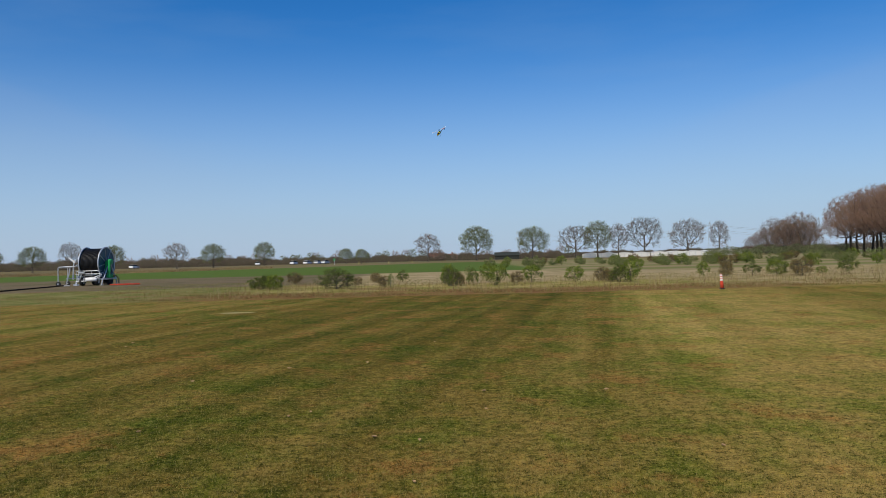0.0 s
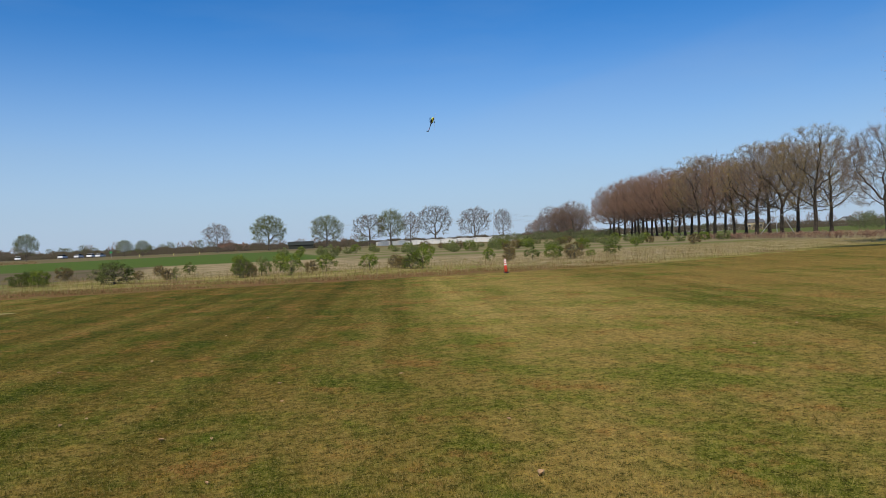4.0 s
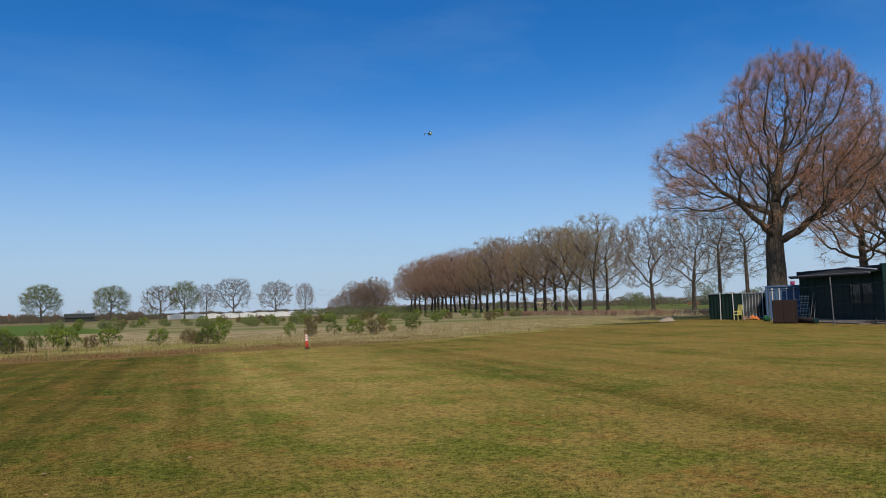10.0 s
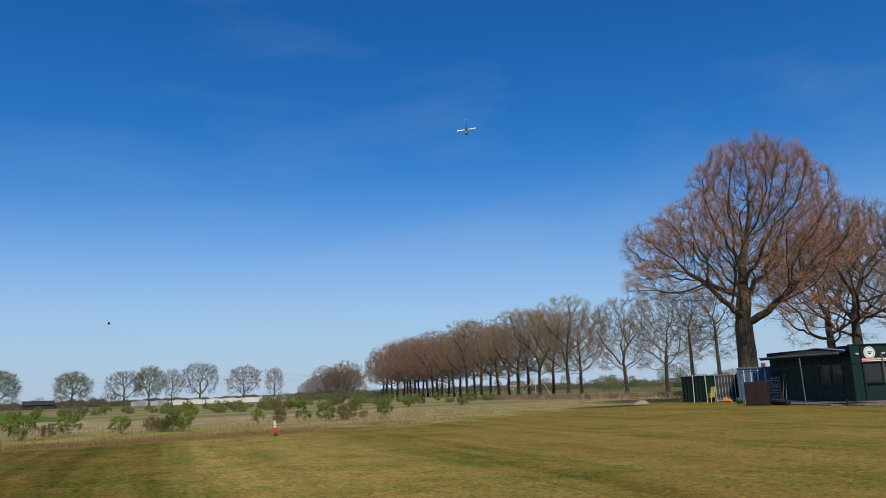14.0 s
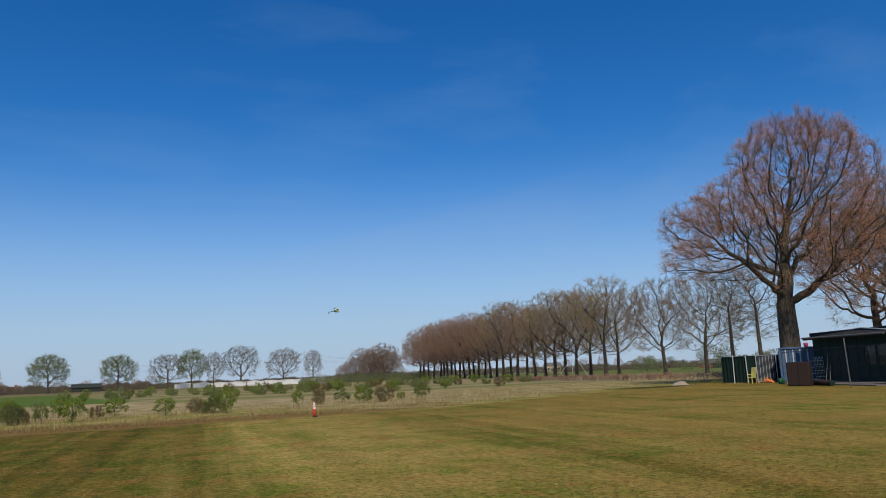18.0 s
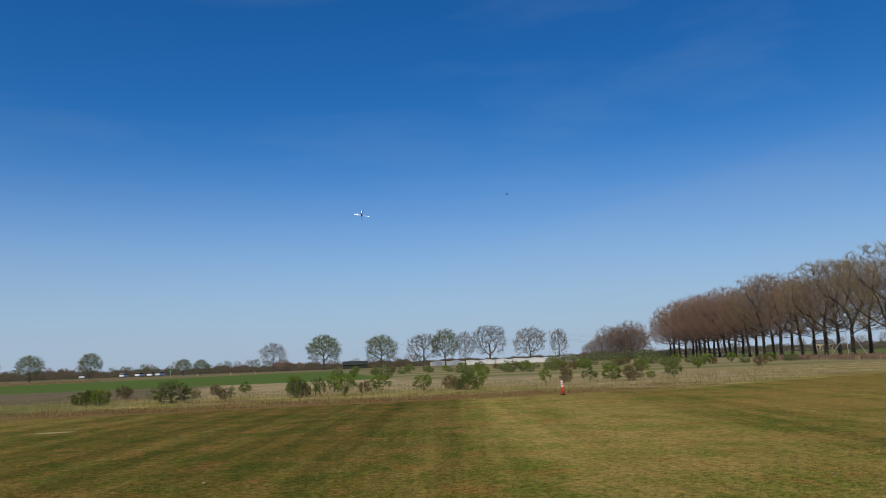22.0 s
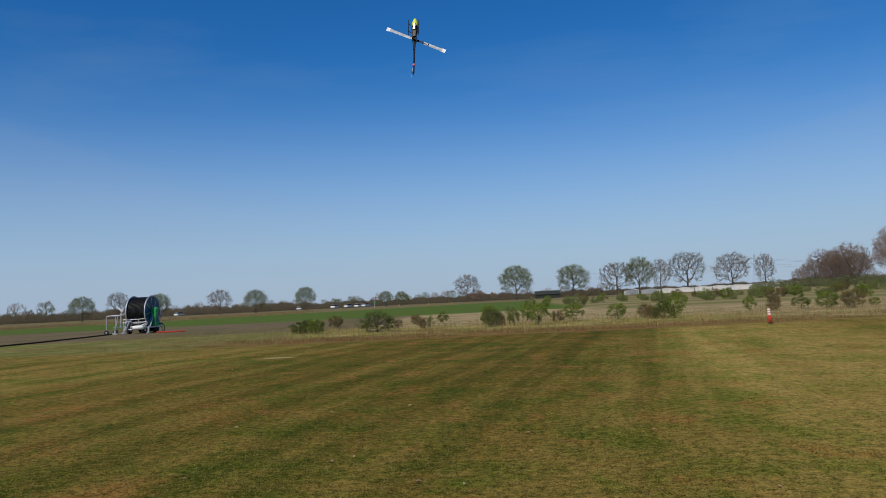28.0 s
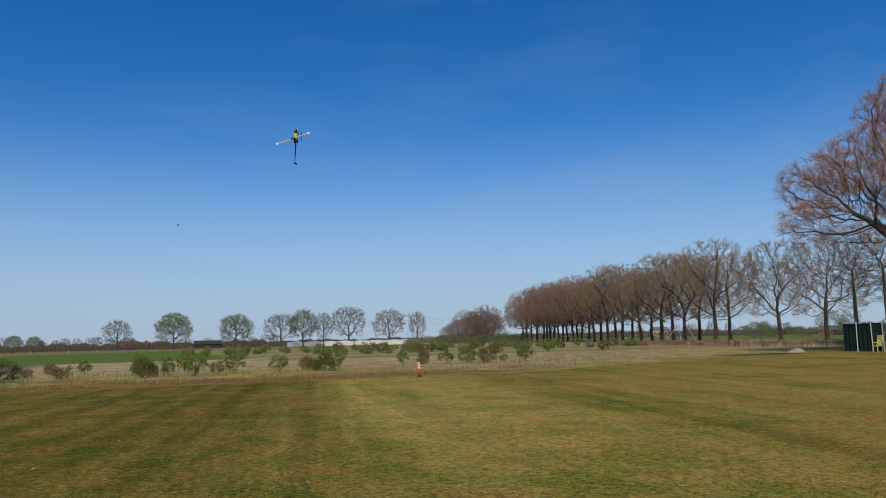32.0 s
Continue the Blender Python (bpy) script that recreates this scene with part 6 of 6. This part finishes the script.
    for az, d in ((19.9, 620), (33.0, 760), (6.0, 700)):
        p = spot(az, d)
        high = 24.5
        py = thing("power_pylon", pose(p.x, p.y, 0, 0, 0, -az), "grey lattice power pylon in the distance", "pylon", "power pylons")
        for sx in (-1, 1):
            for sy in (-1, 1):
                part("leg", Geo().tube([(sx * 1.8, sy * 1.8, 0), (sx * 0.35, sy * 0.35, high)], 0.08, 4), GALV, py)
        for z, w in ((17.5, 5.5), (21.5, 4.2)):
            part("crossarm", Geo().tube([(-w, 0, z), (w, 0, z)], 0.1, 4).tube([(-w, 0, z), (0, 0, z + 1.4), (w, 0, z)], 0.09, 4), GALV, py)
            for s in (-1, 1):
                tops.append((az, Vector((p.x + s * w * math.cos(radians(az)), p.y - s * w * math.sin(radians(az)), z))))
        for k in range(7):
            f = k / 7
            w0, w1 = 1.8 - 1.45 * f, 1.8 - 1.45 * (f + 1 / 7)
            part("brace", Geo().tube([(-w0, -w0, f * high), (w1, -w1, (f + 1 / 7) * high)], 0.07, 4).tube([(w0, -w0, f * high), (-w1, -w1, (f + 1 / 7) * high)], 0.07, 4), GALV, py)
    for i in range(4):
        for a, b in ((8, 0), (0, 4)):
            p, q = tops[a + i][1], tops[b + i][1]
            pts = [p.lerp(q, f / 10) - Vector((0, 0, 6.0 * 4 * (f / 10) * (1 - f / 10))) for f in range(11)]
            solid("power_cable", Geo().tube(pts, 0.05, 4), GALV, "thin sagging power cable", "cable", "power cables")


far_buildings()


# ---- dry leaves blown onto the lawn ----
LEAF_DRY = surface("dry leaf", (0.38, 0.22, 0.10), (0.58, 0.39, 0.22), 30, 0.8, 0, 0.2)


def fallen_leaves():
    rng = random.Random(71)
    g = Geo()
    n = 7
    verts = []
    for j in range(5):
        v = j / 4 - 0.5
        for i in range(n):
            u = i / (n - 1) - 0.5
            w = (1 - (2 * u) ** 2) ** 0.7
            verts.append((u * 0.11, v * 0.055 * w, 0.012 + 0.03 * (2 * v) ** 2 * w + 0.02 * (2 * u) ** 2))
    faces = [(j * n + i, j * n + i + 1, (j + 1) * n + i + 1, (j + 1) * n + i) for j in range(4) for i in range(n - 1)]
    k = len(verts)
    g.add(verts + [(x, y, z - 0.002) for x, y, z in verts], faces + [(k + d, k + c, k + b, k + a) for a, b, c, d in faces])
    g.tube([(-0.055, 0, 0.03), (-0.08, 0.006, 0.02)], 0.002, 4)
    first = solid("fallen_leaf", g, LEAF_DRY, "dry curled brown oak leaf lying on the lawn", "leaf", "fallen leaves", smooth=True)
    spots = LEAF_SPOTS + [(rng.uniform(-7, 14), rng.uniform(5, 20)) for _ in range(14)]
    for k, (x, y) in enumerate(spots):
        m = placed(Vector((x, y, 0.004)), rng.uniform(0, 360), rng.uniform(0.42, 0.66) if k else 0.85)
        if k == 0:
            first.matrix_world = m
        else:
            repeat(first, m)


LEAF_SPOTS = [(1.96, 4.68), (-1.66, 7.77), (-0.67, 6.8), (0.46, 8.98), (0.42, 7.93), (-0.25, 6.64), (-1.23, 11.67), (-2.38, 11.24), (-0.25, 5.41), (2.31, 6.21), (1.92, 8.89)]
fallen_leaves()


# ---- the model helicopter ----
CANOPY = surface("fluorescent canopy", (0.66, 0.78, 0.04), (0.82, 0.90, 0.10), 10, 0.25, 0, 0.02)
CARBON = surface("black carbon", (0.006, 0.007, 0.008), (0.02, 0.021, 0.024), 30, 0.35, 0, 0.05)
BLADE_DARK = surface("grey blade", (0.40, 0.41, 0.43), (0.50, 0.51, 0.53), 12, 0.25, 0, 0.03, spec=0.6)
BLADE_WHITE = surface("white blade tip", (0.86, 0.86, 0.86), (0.93, 0.93, 0.92), 12, 0.3, 0, 0.02)
ORANGE = surface("orange trim", (0.75, 0.20, 0.03), (0.85, 0.28, 0.05), 10, 0.3, 0, 0.02)
STEEL = surface("bare steel", (0.35, 0.36, 0.37), (0.55, 0.55, 0.56), 20, 0.35, 0.9, 0.05)
RED = surface("pink-red band", (0.7, 0.12, 0.2), (0.8, 0.2, 0.28), 10, 0.4, 0, 0.02)


def helicopter():
    heli = thing("model_helicopter", Matrix(), "radio-controlled model helicopter with yellow canopy and white-tipped blades in flight", "helicopter")
    g = Geo()
    prof = [(0.27, 0.008), (0.255, 0.03), (0.22, 0.052), (0.17, 0.068), (0.11, 0.078), (0.04, 0.075), (-0.04, 0.068), (-0.12, 0.045)]
    along_y = np.linspace(0.27, -0.12, 40)
    prof = [(float(y), float(np.interp(-y, [-p[0] for p in prof], [p[1] for p in prof]))) for y in along_y]
    g.lathe(prof, "y", (0, 0, 0.0), 28)
    g.v = [(x * 0.82, y, z * (1.35 if z > 0 else 1.0) - 0.10 * max(0, y - 0.1)) for x, y, z in g.v]
    # yellow chin and back, dark windscreen edged in orange, white rear rim
    for i, f in enumerate(g.f):
        z = sum(g.v[k][2] for k in f) / len(f)
        y = sum(g.v[k][1] for k in f) / len(f)
        if z < 0.0:
            g.m[i] = 0 if y > 0.10 else 2
        elif y > 0.12:
            g.m[i] = 2 if z > 0.016 else 1
        else:
            g.m[i] = 1 if y > 0.10 else 0 if y > -0.07 else 3
    can = part("canopy", g, (CANOPY, ORANGE, CARBON, BLADE_WHITE), heli, "yellow canopy with dark windscreen and orange stripe", smooth=True)
    g = Geo()
    for sx in (-1, 1):
        g.box(sx * 0.036, -0.08, 0.0, 0.008, 0.22, 0.13, 0.003)
    g.box(0, 0.0, -0.06, 0.07, 0.26, 0.04, 0.008).box(0, -0.08, 0.075, 0.06, 0.13, 0.03, 0.006)
    frame_part = part("side_frame", g, CARBON, heli, "black carbon side frame")
    part("battery", Geo().box(0, 0.07, -0.082, 0.05, 0.13, 0.035, 0.008), STEEL, frame_part, "silver battery pack")
    part("motor", Geo().lathe([(-0.06, 0.03), (-0.055, 0.036), (0.03, 0.036), (0.035, 0.03)], "z", (0, 0.0, 0.01), 14), STEEL, frame_part)
    part("mast", Geo().tube([(0, -0.06, 0.08), (0, -0.06, 0.20)], 0.008, 8), STEEL, heli)
    boom = part("tail_boom", Geo().tube([(0, -0.17, 0.02), (0, -0.82, 0.03)], [0.021, 0.015], 10), CARBON, heli, "black tail boom")
    part("boom_band", Geo().tube([(0, -0.64, 0.028), (0, -0.675, 0.028)], 0.026, 10), RED, boom, "red band")
    g = Geo()
    g.add([(0.004, -0.80, 0.0), (0.004, -0.86, -0.15), (0.004, -0.91, -0.15), (0.004, -0.88, 0.03), (0.004, -0.90, 0.10), (0.004, -0.86, 0.10),
           (-0.004, -0.80, 0.0), (-0.004, -0.86, -0.15), (-0.004, -0.91, -0.15), (-0.004, -0.88, 0.03), (-0.004, -0.90, 0.10), (-0.004, -0.86, 0.10)],
          [(0, 1, 2, 3), (0, 3, 4, 5), (9, 8, 7, 6), (11, 10, 9, 6), (0, 6, 7, 1), (1, 7, 8, 2), (2, 8, 9, 3), (3, 9, 10, 4), (4, 10, 11, 5), (5, 11, 6, 0)])
    g.v = [(x, (y + 0.80) * 0.75 - 0.79, z * 0.75 + 0.01) for x, y, z in g.v]
    part("tail_fin", g, CARBON, heli)
    part("boom_strut", Geo().tube([(0.04, -0.1, -0.05), (0.01, -0.44, 0.02)], 0.004, 6).tube([(-0.04, -0.1, -0.05), (-0.01, -0.44, 0.02)], 0.004, 6), CARBON, heli)
    for sx in (-1, 1):
        skid = part("skid", Geo().tube([(sx * 0.095, 0.17, -0.15), (sx * 0.095, 0.14, -0.165), (sx * 0.095, -0.11, -0.165), (sx * 0.095, -0.14, -0.16)], 0.007, 8), CARBON, heli)
        for y in (0.09, -0.06):
            part("strut", Geo().tube([(sx * 0.04, y, -0.07), (sx * 0.075, y, -0.11), (sx * 0.095, y, -0.165)], 0.006, 6), CARBON, skid)
    rotor = part("main_rotor", Geo().lathe([(-0.02, 0.02), (-0.015, 0.03), (0.015, 0.03), (0.03, 0.012)], "z", (0, 0, 0), 12).box(0, 0, 0, 0.16, 0.03, 0.022, 0.005).tube([(0, -0.05, -0.02), (0, 0.05, -0.02)], 0.006, 6), CARBON, heli, "black rotor head")
    rotor.location = (0, -0.06, 0.19)
    for s in (-1, 1):
        g = Geo()
        n = 9
        verts, faces, slots = [], [], []
        for i in range(n):
            f = i / (n - 1)
            r = 0.08 + f * 0.545
            wide = 0.026 if i else 0.016
            if i >= n - 2:
                wide = 0.034
            tw = 0.10 * (1 - f)
            for yy, zz in ((wide * 1.1, 0.0), (wide * 0.3, 0.0045), (-wide, 0.0), (wide * 0.3, -0.0035)):
                verts.append((s * r, s * yy, zz + tw * yy * 0.8))
        for i in range(n - 1):
            for k in range(4):
                faces.append((i * 4 + k, i * 4 + (k + 1) % 4, (i + 1) * 4 + (k + 1) % 4, (i + 1) * 4 + k))
                slots.append(1 if i >= n - 2 else 0)
        faces += [(3, 2, 1, 0), tuple((n - 1) * 4 + k for k in range(4))]
        slots += [0, 1]
        g.add(verts, faces)
        g.m = slots
        part("blade", g, (BLADE_DARK, BLADE_WHITE), rotor, "grey blade with a white tip")
    tail = part("tail_rotor", Geo().lathe([(-0.012, 0.008), (0.0, 0.014), (0.012, 0.008)], "x", (0, 0, 0), 10), CARBON, heli)
    tail.location = (0.03, -0.82, 0.03)
    for s in (-1, 1):
        part("tail_blade", Geo().box(0, s * 0.075, 0, 0.003, 0.11, 0.022, 0.001), BLADE_WHITE, tail, "white tail blade")
    return heli, rotor, tail


HELI, ROTOR, TAIL_ROTOR = helicopter()

PLUMAGE = surface("dark plumage", (0.02, 0.018, 0.017), (0.06, 0.052, 0.045), 20, 0.7, 0, 0.2)


def bird():
    b = thing("bird", Matrix(), "small dark bird flying across the sky", "bird", "birds in the air")
    body = Geo().lathe([(0.20, 0.005), (0.17, 0.028), (0.12, 0.032), (0.08, 0.04), (0.0, 0.055), (-0.1, 0.035), (-0.15, 0.012)], "y", (0, 0, 0), 10)
    body.add([(-0.02, -0.13, 0), (0.02, -0.13, 0), (0.045, -0.26, 0.005), (-0.045, -0.26, 0.005), (0, -0.18, 0.012)], [(0, 1, 4), (1, 2, 4), (2, 3, 4), (3, 0, 4), (3, 2, 1, 0)])
    part("body", body, PLUMAGE, b, smooth=True)
    wings = []
    for s in (-1, 1):
        g = Geo()
        top = [(0, 0.07, 0.012), (s * 0.2, 0.09, 0.014), (s * 0.42, 0.0, 0.006), (s * 0.38, -0.05, 0.004), (s * 0.18, -0.06, 0.008), (0, -0.08, 0.008)]
        bot = [(x, y, z - 0.014) for x, y, z in top]
        g.add(top + bot, [(0, 1, 4, 5), (1, 2, 3, 4), (11, 10, 7, 6), (10, 9, 8, 7)] + [(i, (i + 1) % 6, 6 + (i + 1) % 6, 6 + i) for i in range(6)])
        w = part("wing", g, PLUMAGE, b)
        w.location = (s * 0.035, 0.03, 0.02)
        wings.append(w)
    return b, wings


BIRDS = [bird(), bird()]

# the blades' turn about the mast at whole seconds, degrees; then seconds, place, and where known the nose's and the rotor mast's direction
BLADE_TURN = {0: 69, 1: -3, 2: 18, 5: 30, 6: 12, 7: 33, 8: 70, 9: 90, 10: 80, 11: 87, 13: -48, 14: 9, 17: -30, 18: -63, 19: -24, 20: 63, 21: 80, 22: 18, 23: 9, 24: 24, 27: 24, 28: 24, 29: -36, 30: 9, 31: -21, 32: 18}
HELI_PATH = [
    (0, -0.06, 47.34, 9.59, -0.42, -0.76, -0.5, -0.08, -0.52, 0.85),
    (0.5, 1.2, 45.44, 8.69),
    (1, 3.93, 40.93, 10.21, -0.42, 0.9, 0.12, 0.91, 0.42, -0.02),
    (1.5, 8.52, 42.36, 9.95),
    (2, 12.42, 45.62, 9.9, 0.64, 0.67, 0.38, 0.14, 0.39, -0.91),
    (2.5, 13.81, 45.3, 9.47),
    (4.5, 12.75, 43.59, 8.96),
    (5, 14.71, 41.92, 8.82, -0.54, -0.8, 0.24, 0.82, -0.57, -0.03),
    (5.5, 16.66, 40.27, 7.73),
    (6, 17.17, 37.83, 7.82, 0.73, 0.63, 0.26, -0.68, 0.69, 0.25),
    (6.5, 20.29, 40.76, 8.24),
    (7, 24.2, 42.99, 9.8, 0.06, -0.91, 0.41, 1, 0.07, 0.01),
    (7.5, 26.61, 46.16, 10.44),
    (8, 30.46, 50.59, 12.28, 0.78, 0.51, 0.36, -0.48, 0.11, 0.87),
    (8.5, 31.07, 52.18, 14.11),
    (9, 31.41, 51.84, 14.7, 0.79, 0.52, 0.33, 0.23, 0.26, -0.94),
    (9.5, 30.25, 52.26, 15.71),
    (10, 29.54, 50.34, 15.56, 0.86, 0.45, 0.25, -0.11, -0.31, 0.94),
    (10.5, 26.91, 45.99, 15.26),
    (11, 25.03, 40.54, 16.83, -0.14, -0.19, -0.97, -0.99, -0.01, 0.15),
    (11.5, 24.58, 35.46, 17.6),
    (12, 25.4, 33.95, 19.75, -0.05, 0.12, 0.99, -0.9, 0.3, -0.08),
    (12.5, 25.33, 35.96, 20.88),
    (13, 26.06, 39.22, 18.47, -0.49, -0.74, -0.47, 0.05, -0.55, 0.83),
    (13.5, 26.12, 39.92, 16.62),
    (14, 27.49, 38.18, 18.59, -0.04, 0, -1, -0.55, -0.84, 0.02),
    (14.5, 28.52, 34.05, 19.85),
    (16.5, 23.39, 38.82, 17.46),
    (17, 23.61, 42.41, 13.65, -0.3, -0.89, 0.34, 0.13, 0.31, 0.94),
    (17.5, 24.04, 47.73, 9.38),
    (18, 20.43, 49.76, 6.42, 0.33, -0.94, 0.12, -0.35, -0.01, 0.93),
    (18.5, 11.92, 43.07, 6.93),
    (18.7, 9.81, 41.08, 9.73),
    (19, 8.63, 39.55, 12.84, 0.19, -0.27, -0.94, -0.3, -0.93, 0.21),
    (19.3, 7.68, 39.05, 15.07),
    (19.6, 6.77, 38.82, 16.17),
    (20, 6.07, 39.82, 16.71, -0.99, -0.15, 0.08, -0, -0.43, -0.9),
    (20.5, 6.31, 48.67, 18.83),
    (21, 7.3, 64.62, 21.52, 0.72, 0.39, 0.58, 0.68, -0.21, -0.7),
    (21.5, 6.43, 62.63, 17.82),
    (22, 5.8, 58.5, 13.66, 0.01, 0.4, 0.92, 0.17, 0.9, -0.4),
    (22.5, 5.24, 53.11, 9.91),
    (23, 5.09, 47.51, 6.25, 0.01, 0.43, 0.9, 0.19, 0.89, -0.43),
    (23.3, 5.22, 47.63, 4.42, -0.06, 0.55, 0.83, 0.18, 0.83, -0.53),
    (23.5, 5.53, 46.64, 3.39, 0.02, 0.91, 0.41, 0.08, 0.41, -0.91),
    (23.7, 5.59, 45.63, 3.38, -0.13, -0.7, -0.7, 0.19, 0.68, -0.71),
    (24, 4.72, 41.62, 4.72, 0.08, -0.18, -0.98, -0.24, -0.96, 0.15),
    (24.2, 4.24, 41.58, 5.77, 0.04, -0.12, -0.99, -0.23, -0.97, 0.11),
    (24.5, 3.47, 39.61, 5.98),
    (26.5, -0.59, 29.98, 2.52, -0.45, -0.89, 0.04, 0.1, -0, 1),
    (27, -1.4, 23.96, 1.93, -0.19, -0.97, -0.17, 0.08, -0.19, 0.98),
    (27.2, -1.63, 22.94, 1.86, -0.14, -0.99, -0.02, 0.05, -0.03, 1),
    (27.5, -2.21, 19.85, 2.78, -0.42, -0.7, 0.58, 0.39, 0.44, 0.81),
    (27.7, -1.94, 17.07, 4.98, -0.05, -0.38, 0.93, 0.19, 0.91, 0.38),
    (28, -1.02, 13.56, 6.68, 0.06, 0.16, 0.99, 0.04, 0.99, -0.16),
    (28.3, -0.04, 14.09, 8.12, 0.06, -0.3, 0.95, 0.12, 0.95, 0.29),
    (28.6, 0.43, 17.66, 8.65, 0.05, -0.33, 0.94, 0.13, 0.94, 0.32),
    (29, 1.68, 21.54, 7.94, 0.07, 0.45, 0.89, 0.2, 0.87, -0.45),
    (29.3, 2.46, 24.43, 6.35, 0.01, -0.25, 0.97, 0.37, 0.9, 0.23),
    (29.6, 3.04, 23.62, 4.62, -0.03, -0.64, 0.77, 0.28, 0.73, 0.62),
    (30, 3.59, 20.42, 5, 0.16, -0.43, -0.89, -0.04, 0.9, -0.44),
    (30.3, 5.11, 21.81, 6.86, -0.31, -0.65, -0.7, -0.5, 0.73, -0.46),
    (30.6, 6.21, 23.48, 7.57, -0.77, -0.64, -0.08, 0.04, -0.18, 0.98),
    (30.9, 6.91, 24.58, 6.54, 0.27, -0.96, 0.08, -0.25, 0.02, 0.97),
    (31, 7.21, 24.59, 6.03, 0.28, -0.96, 0.08, -0.19, 0.02, 0.98),
    (31.2, 7.28, 25.72, 5.43, 0.29, -0.85, 0.44, -0.09, 0.43, 0.9),
    (31.5, 7.74, 26.52, 6.23, -0.04, -0.44, 0.9, -0.7, -0.63, -0.35),
    (31.8, 5.54, 24.7, 7.58, -0.02, -0.23, 0.97, -0.75, -0.64, -0.17),
    (32, 4.53, 22.68, 8.06, -0.02, -0.23, 0.97, -0.68, -0.71, -0.18),
]
BIRD_ONE = [(10.5, 39.0, 69.5, 7.9), (10.8, 37.1, 70.6, 8.4), (11, 35.7, 71.3, 8.3), (11.5, 32.2, 72.9, 8.6), (12, 28.3, 74.5, 8.8), (12.5, 24.1, 75.9, 9.0), (13, 20.1, 77.1, 8.9), (13.5, 16.1, 78.0, 8.9), (14, 12.5, 78.7, 9.2), (14.5, 9.1, 79.1, 9.6), (16.5, 13.7, 87.0, 20.0), (20, -32.3, 104.8, 10.1), (22.5, 38.8, 99.7, 27.3), (24, 36.9, 92.2, 13.6)]
BIRD_TWO = [(29, 85.0, 60.0, 33.0), (29.6, 51.3, 73.5, 33.2), (31, 64.0, 88.0, 29.0), (31.8, 17.4, 106.6, 22.5), (32, 5.2, 108.6, 18.3)]


def attitude(n, u):
    n, u = Vector(n).normalized(), Vector(u)
    u = (u - n * u.dot(n)).normalized()
    r = n.cross(u)
    return Matrix((r, n, u)).transposed().to_quaternion()


def motions():
    known = [(row[0], attitude(row[4:7], row[7:10])) for row in HELI_PATH if len(row) > 4]

    def turn(t):
        for (t0, q0), (t1, q1) in zip(known, known[1:]):
            if t <= t1:
                return q0.slerp(q1, (t - t0) / (t1 - t0))
        return known[-1][1]

    times = sorted({row[0] for row in HELI_PATH} | {k / 5 for k in range(161)})
    ts = np.array([row[0] for row in HELI_PATH])
    xyz = np.array([row[1:4] for row in HELI_PATH])
    slope = np.gradient(xyz, ts, axis=0)

    def place(t):
        i = int(np.clip(np.searchsorted(ts, t, "right") - 1, 0, len(ts) - 2))
        h = ts[i + 1] - ts[i]
        s = (t - ts[i]) / h
        return (2 * s ** 3 - 3 * s ** 2 + 1) * xyz[i] + (s ** 3 - 2 * s ** 2 + s) * h * slope[i] + (3 * s ** 2 - 2 * s ** 3) * xyz[i + 1] + (s ** 3 - s ** 2) * h * slope[i + 1]

    walk(HELI, [(t, Matrix.Translation(place(t)) @ turn(t).to_matrix().to_4x4()) for t in times])
    marks = sorted(BLADE_TURN)
    at, total = {}, 0.0
    for a, b in zip(marks, marks[1:]):
        at[a] = total + BLADE_TURN[a]
        total += 5 * 360 * (b - a)
    at[marks[-1]] = total + BLADE_TURN[marks[-1]]
    keys = sorted(at)
    steps = [k / 30 for k in range(961)]
    spin = np.interp(steps, keys, [at[k] for k in keys])
    walk(ROTOR, [(t, pose(0, -0.06, 0.19, 0, 0, a)) for t, a in zip(steps, spin)])
    walk(TAIL_ROTOR, [(t, pose(0.03, -0.82, 0.03, (a * 1.15) % 360, 0, 0)) for t, a in zip(steps, spin)])
    for (b, wings), path in zip(BIRDS, (BIRD_ONE, BIRD_TWO)):
        t0, t1 = path[0], path[-1]
        first = (0.0, *(Vector(path[0][1:]) - (Vector(path[1][1:]) - Vector(path[0][1:])).normalized() * 6.0 * t0[0]))
        rows = [first, *path] if t0[0] > 0 else list(path)
        if t1[0] < 32:
            d = (Vector(path[-1][1:]) - Vector(path[-2][1:])).normalized() * 6.0 * (32 - t1[0])
            rows.append((32.0, *(Vector(path[-1][1:]) + d + Vector((0, 0, 4)))))
        out = []
        for i, row in enumerate(rows):
            a, c = rows[max(i - 1, 0)], rows[min(i + 1, len(rows) - 1)]
            d = Vector(c[1:]) - Vector(a[1:])
            out.append((row[0], Matrix.Translation(row[1:]) @ pose(0, 0, 0, 0, 0, math.degrees(math.atan2(-d.x, d.y)))))
        walk(b, out)
        for s, w in zip((-1, 1), wings):
            walk(w, [(k / 10, pose(s * 0.035, 0.03, 0.02, 0, -s * 28 * math.sin(k * 1.9), 0)) for k in range(321)])


motions()
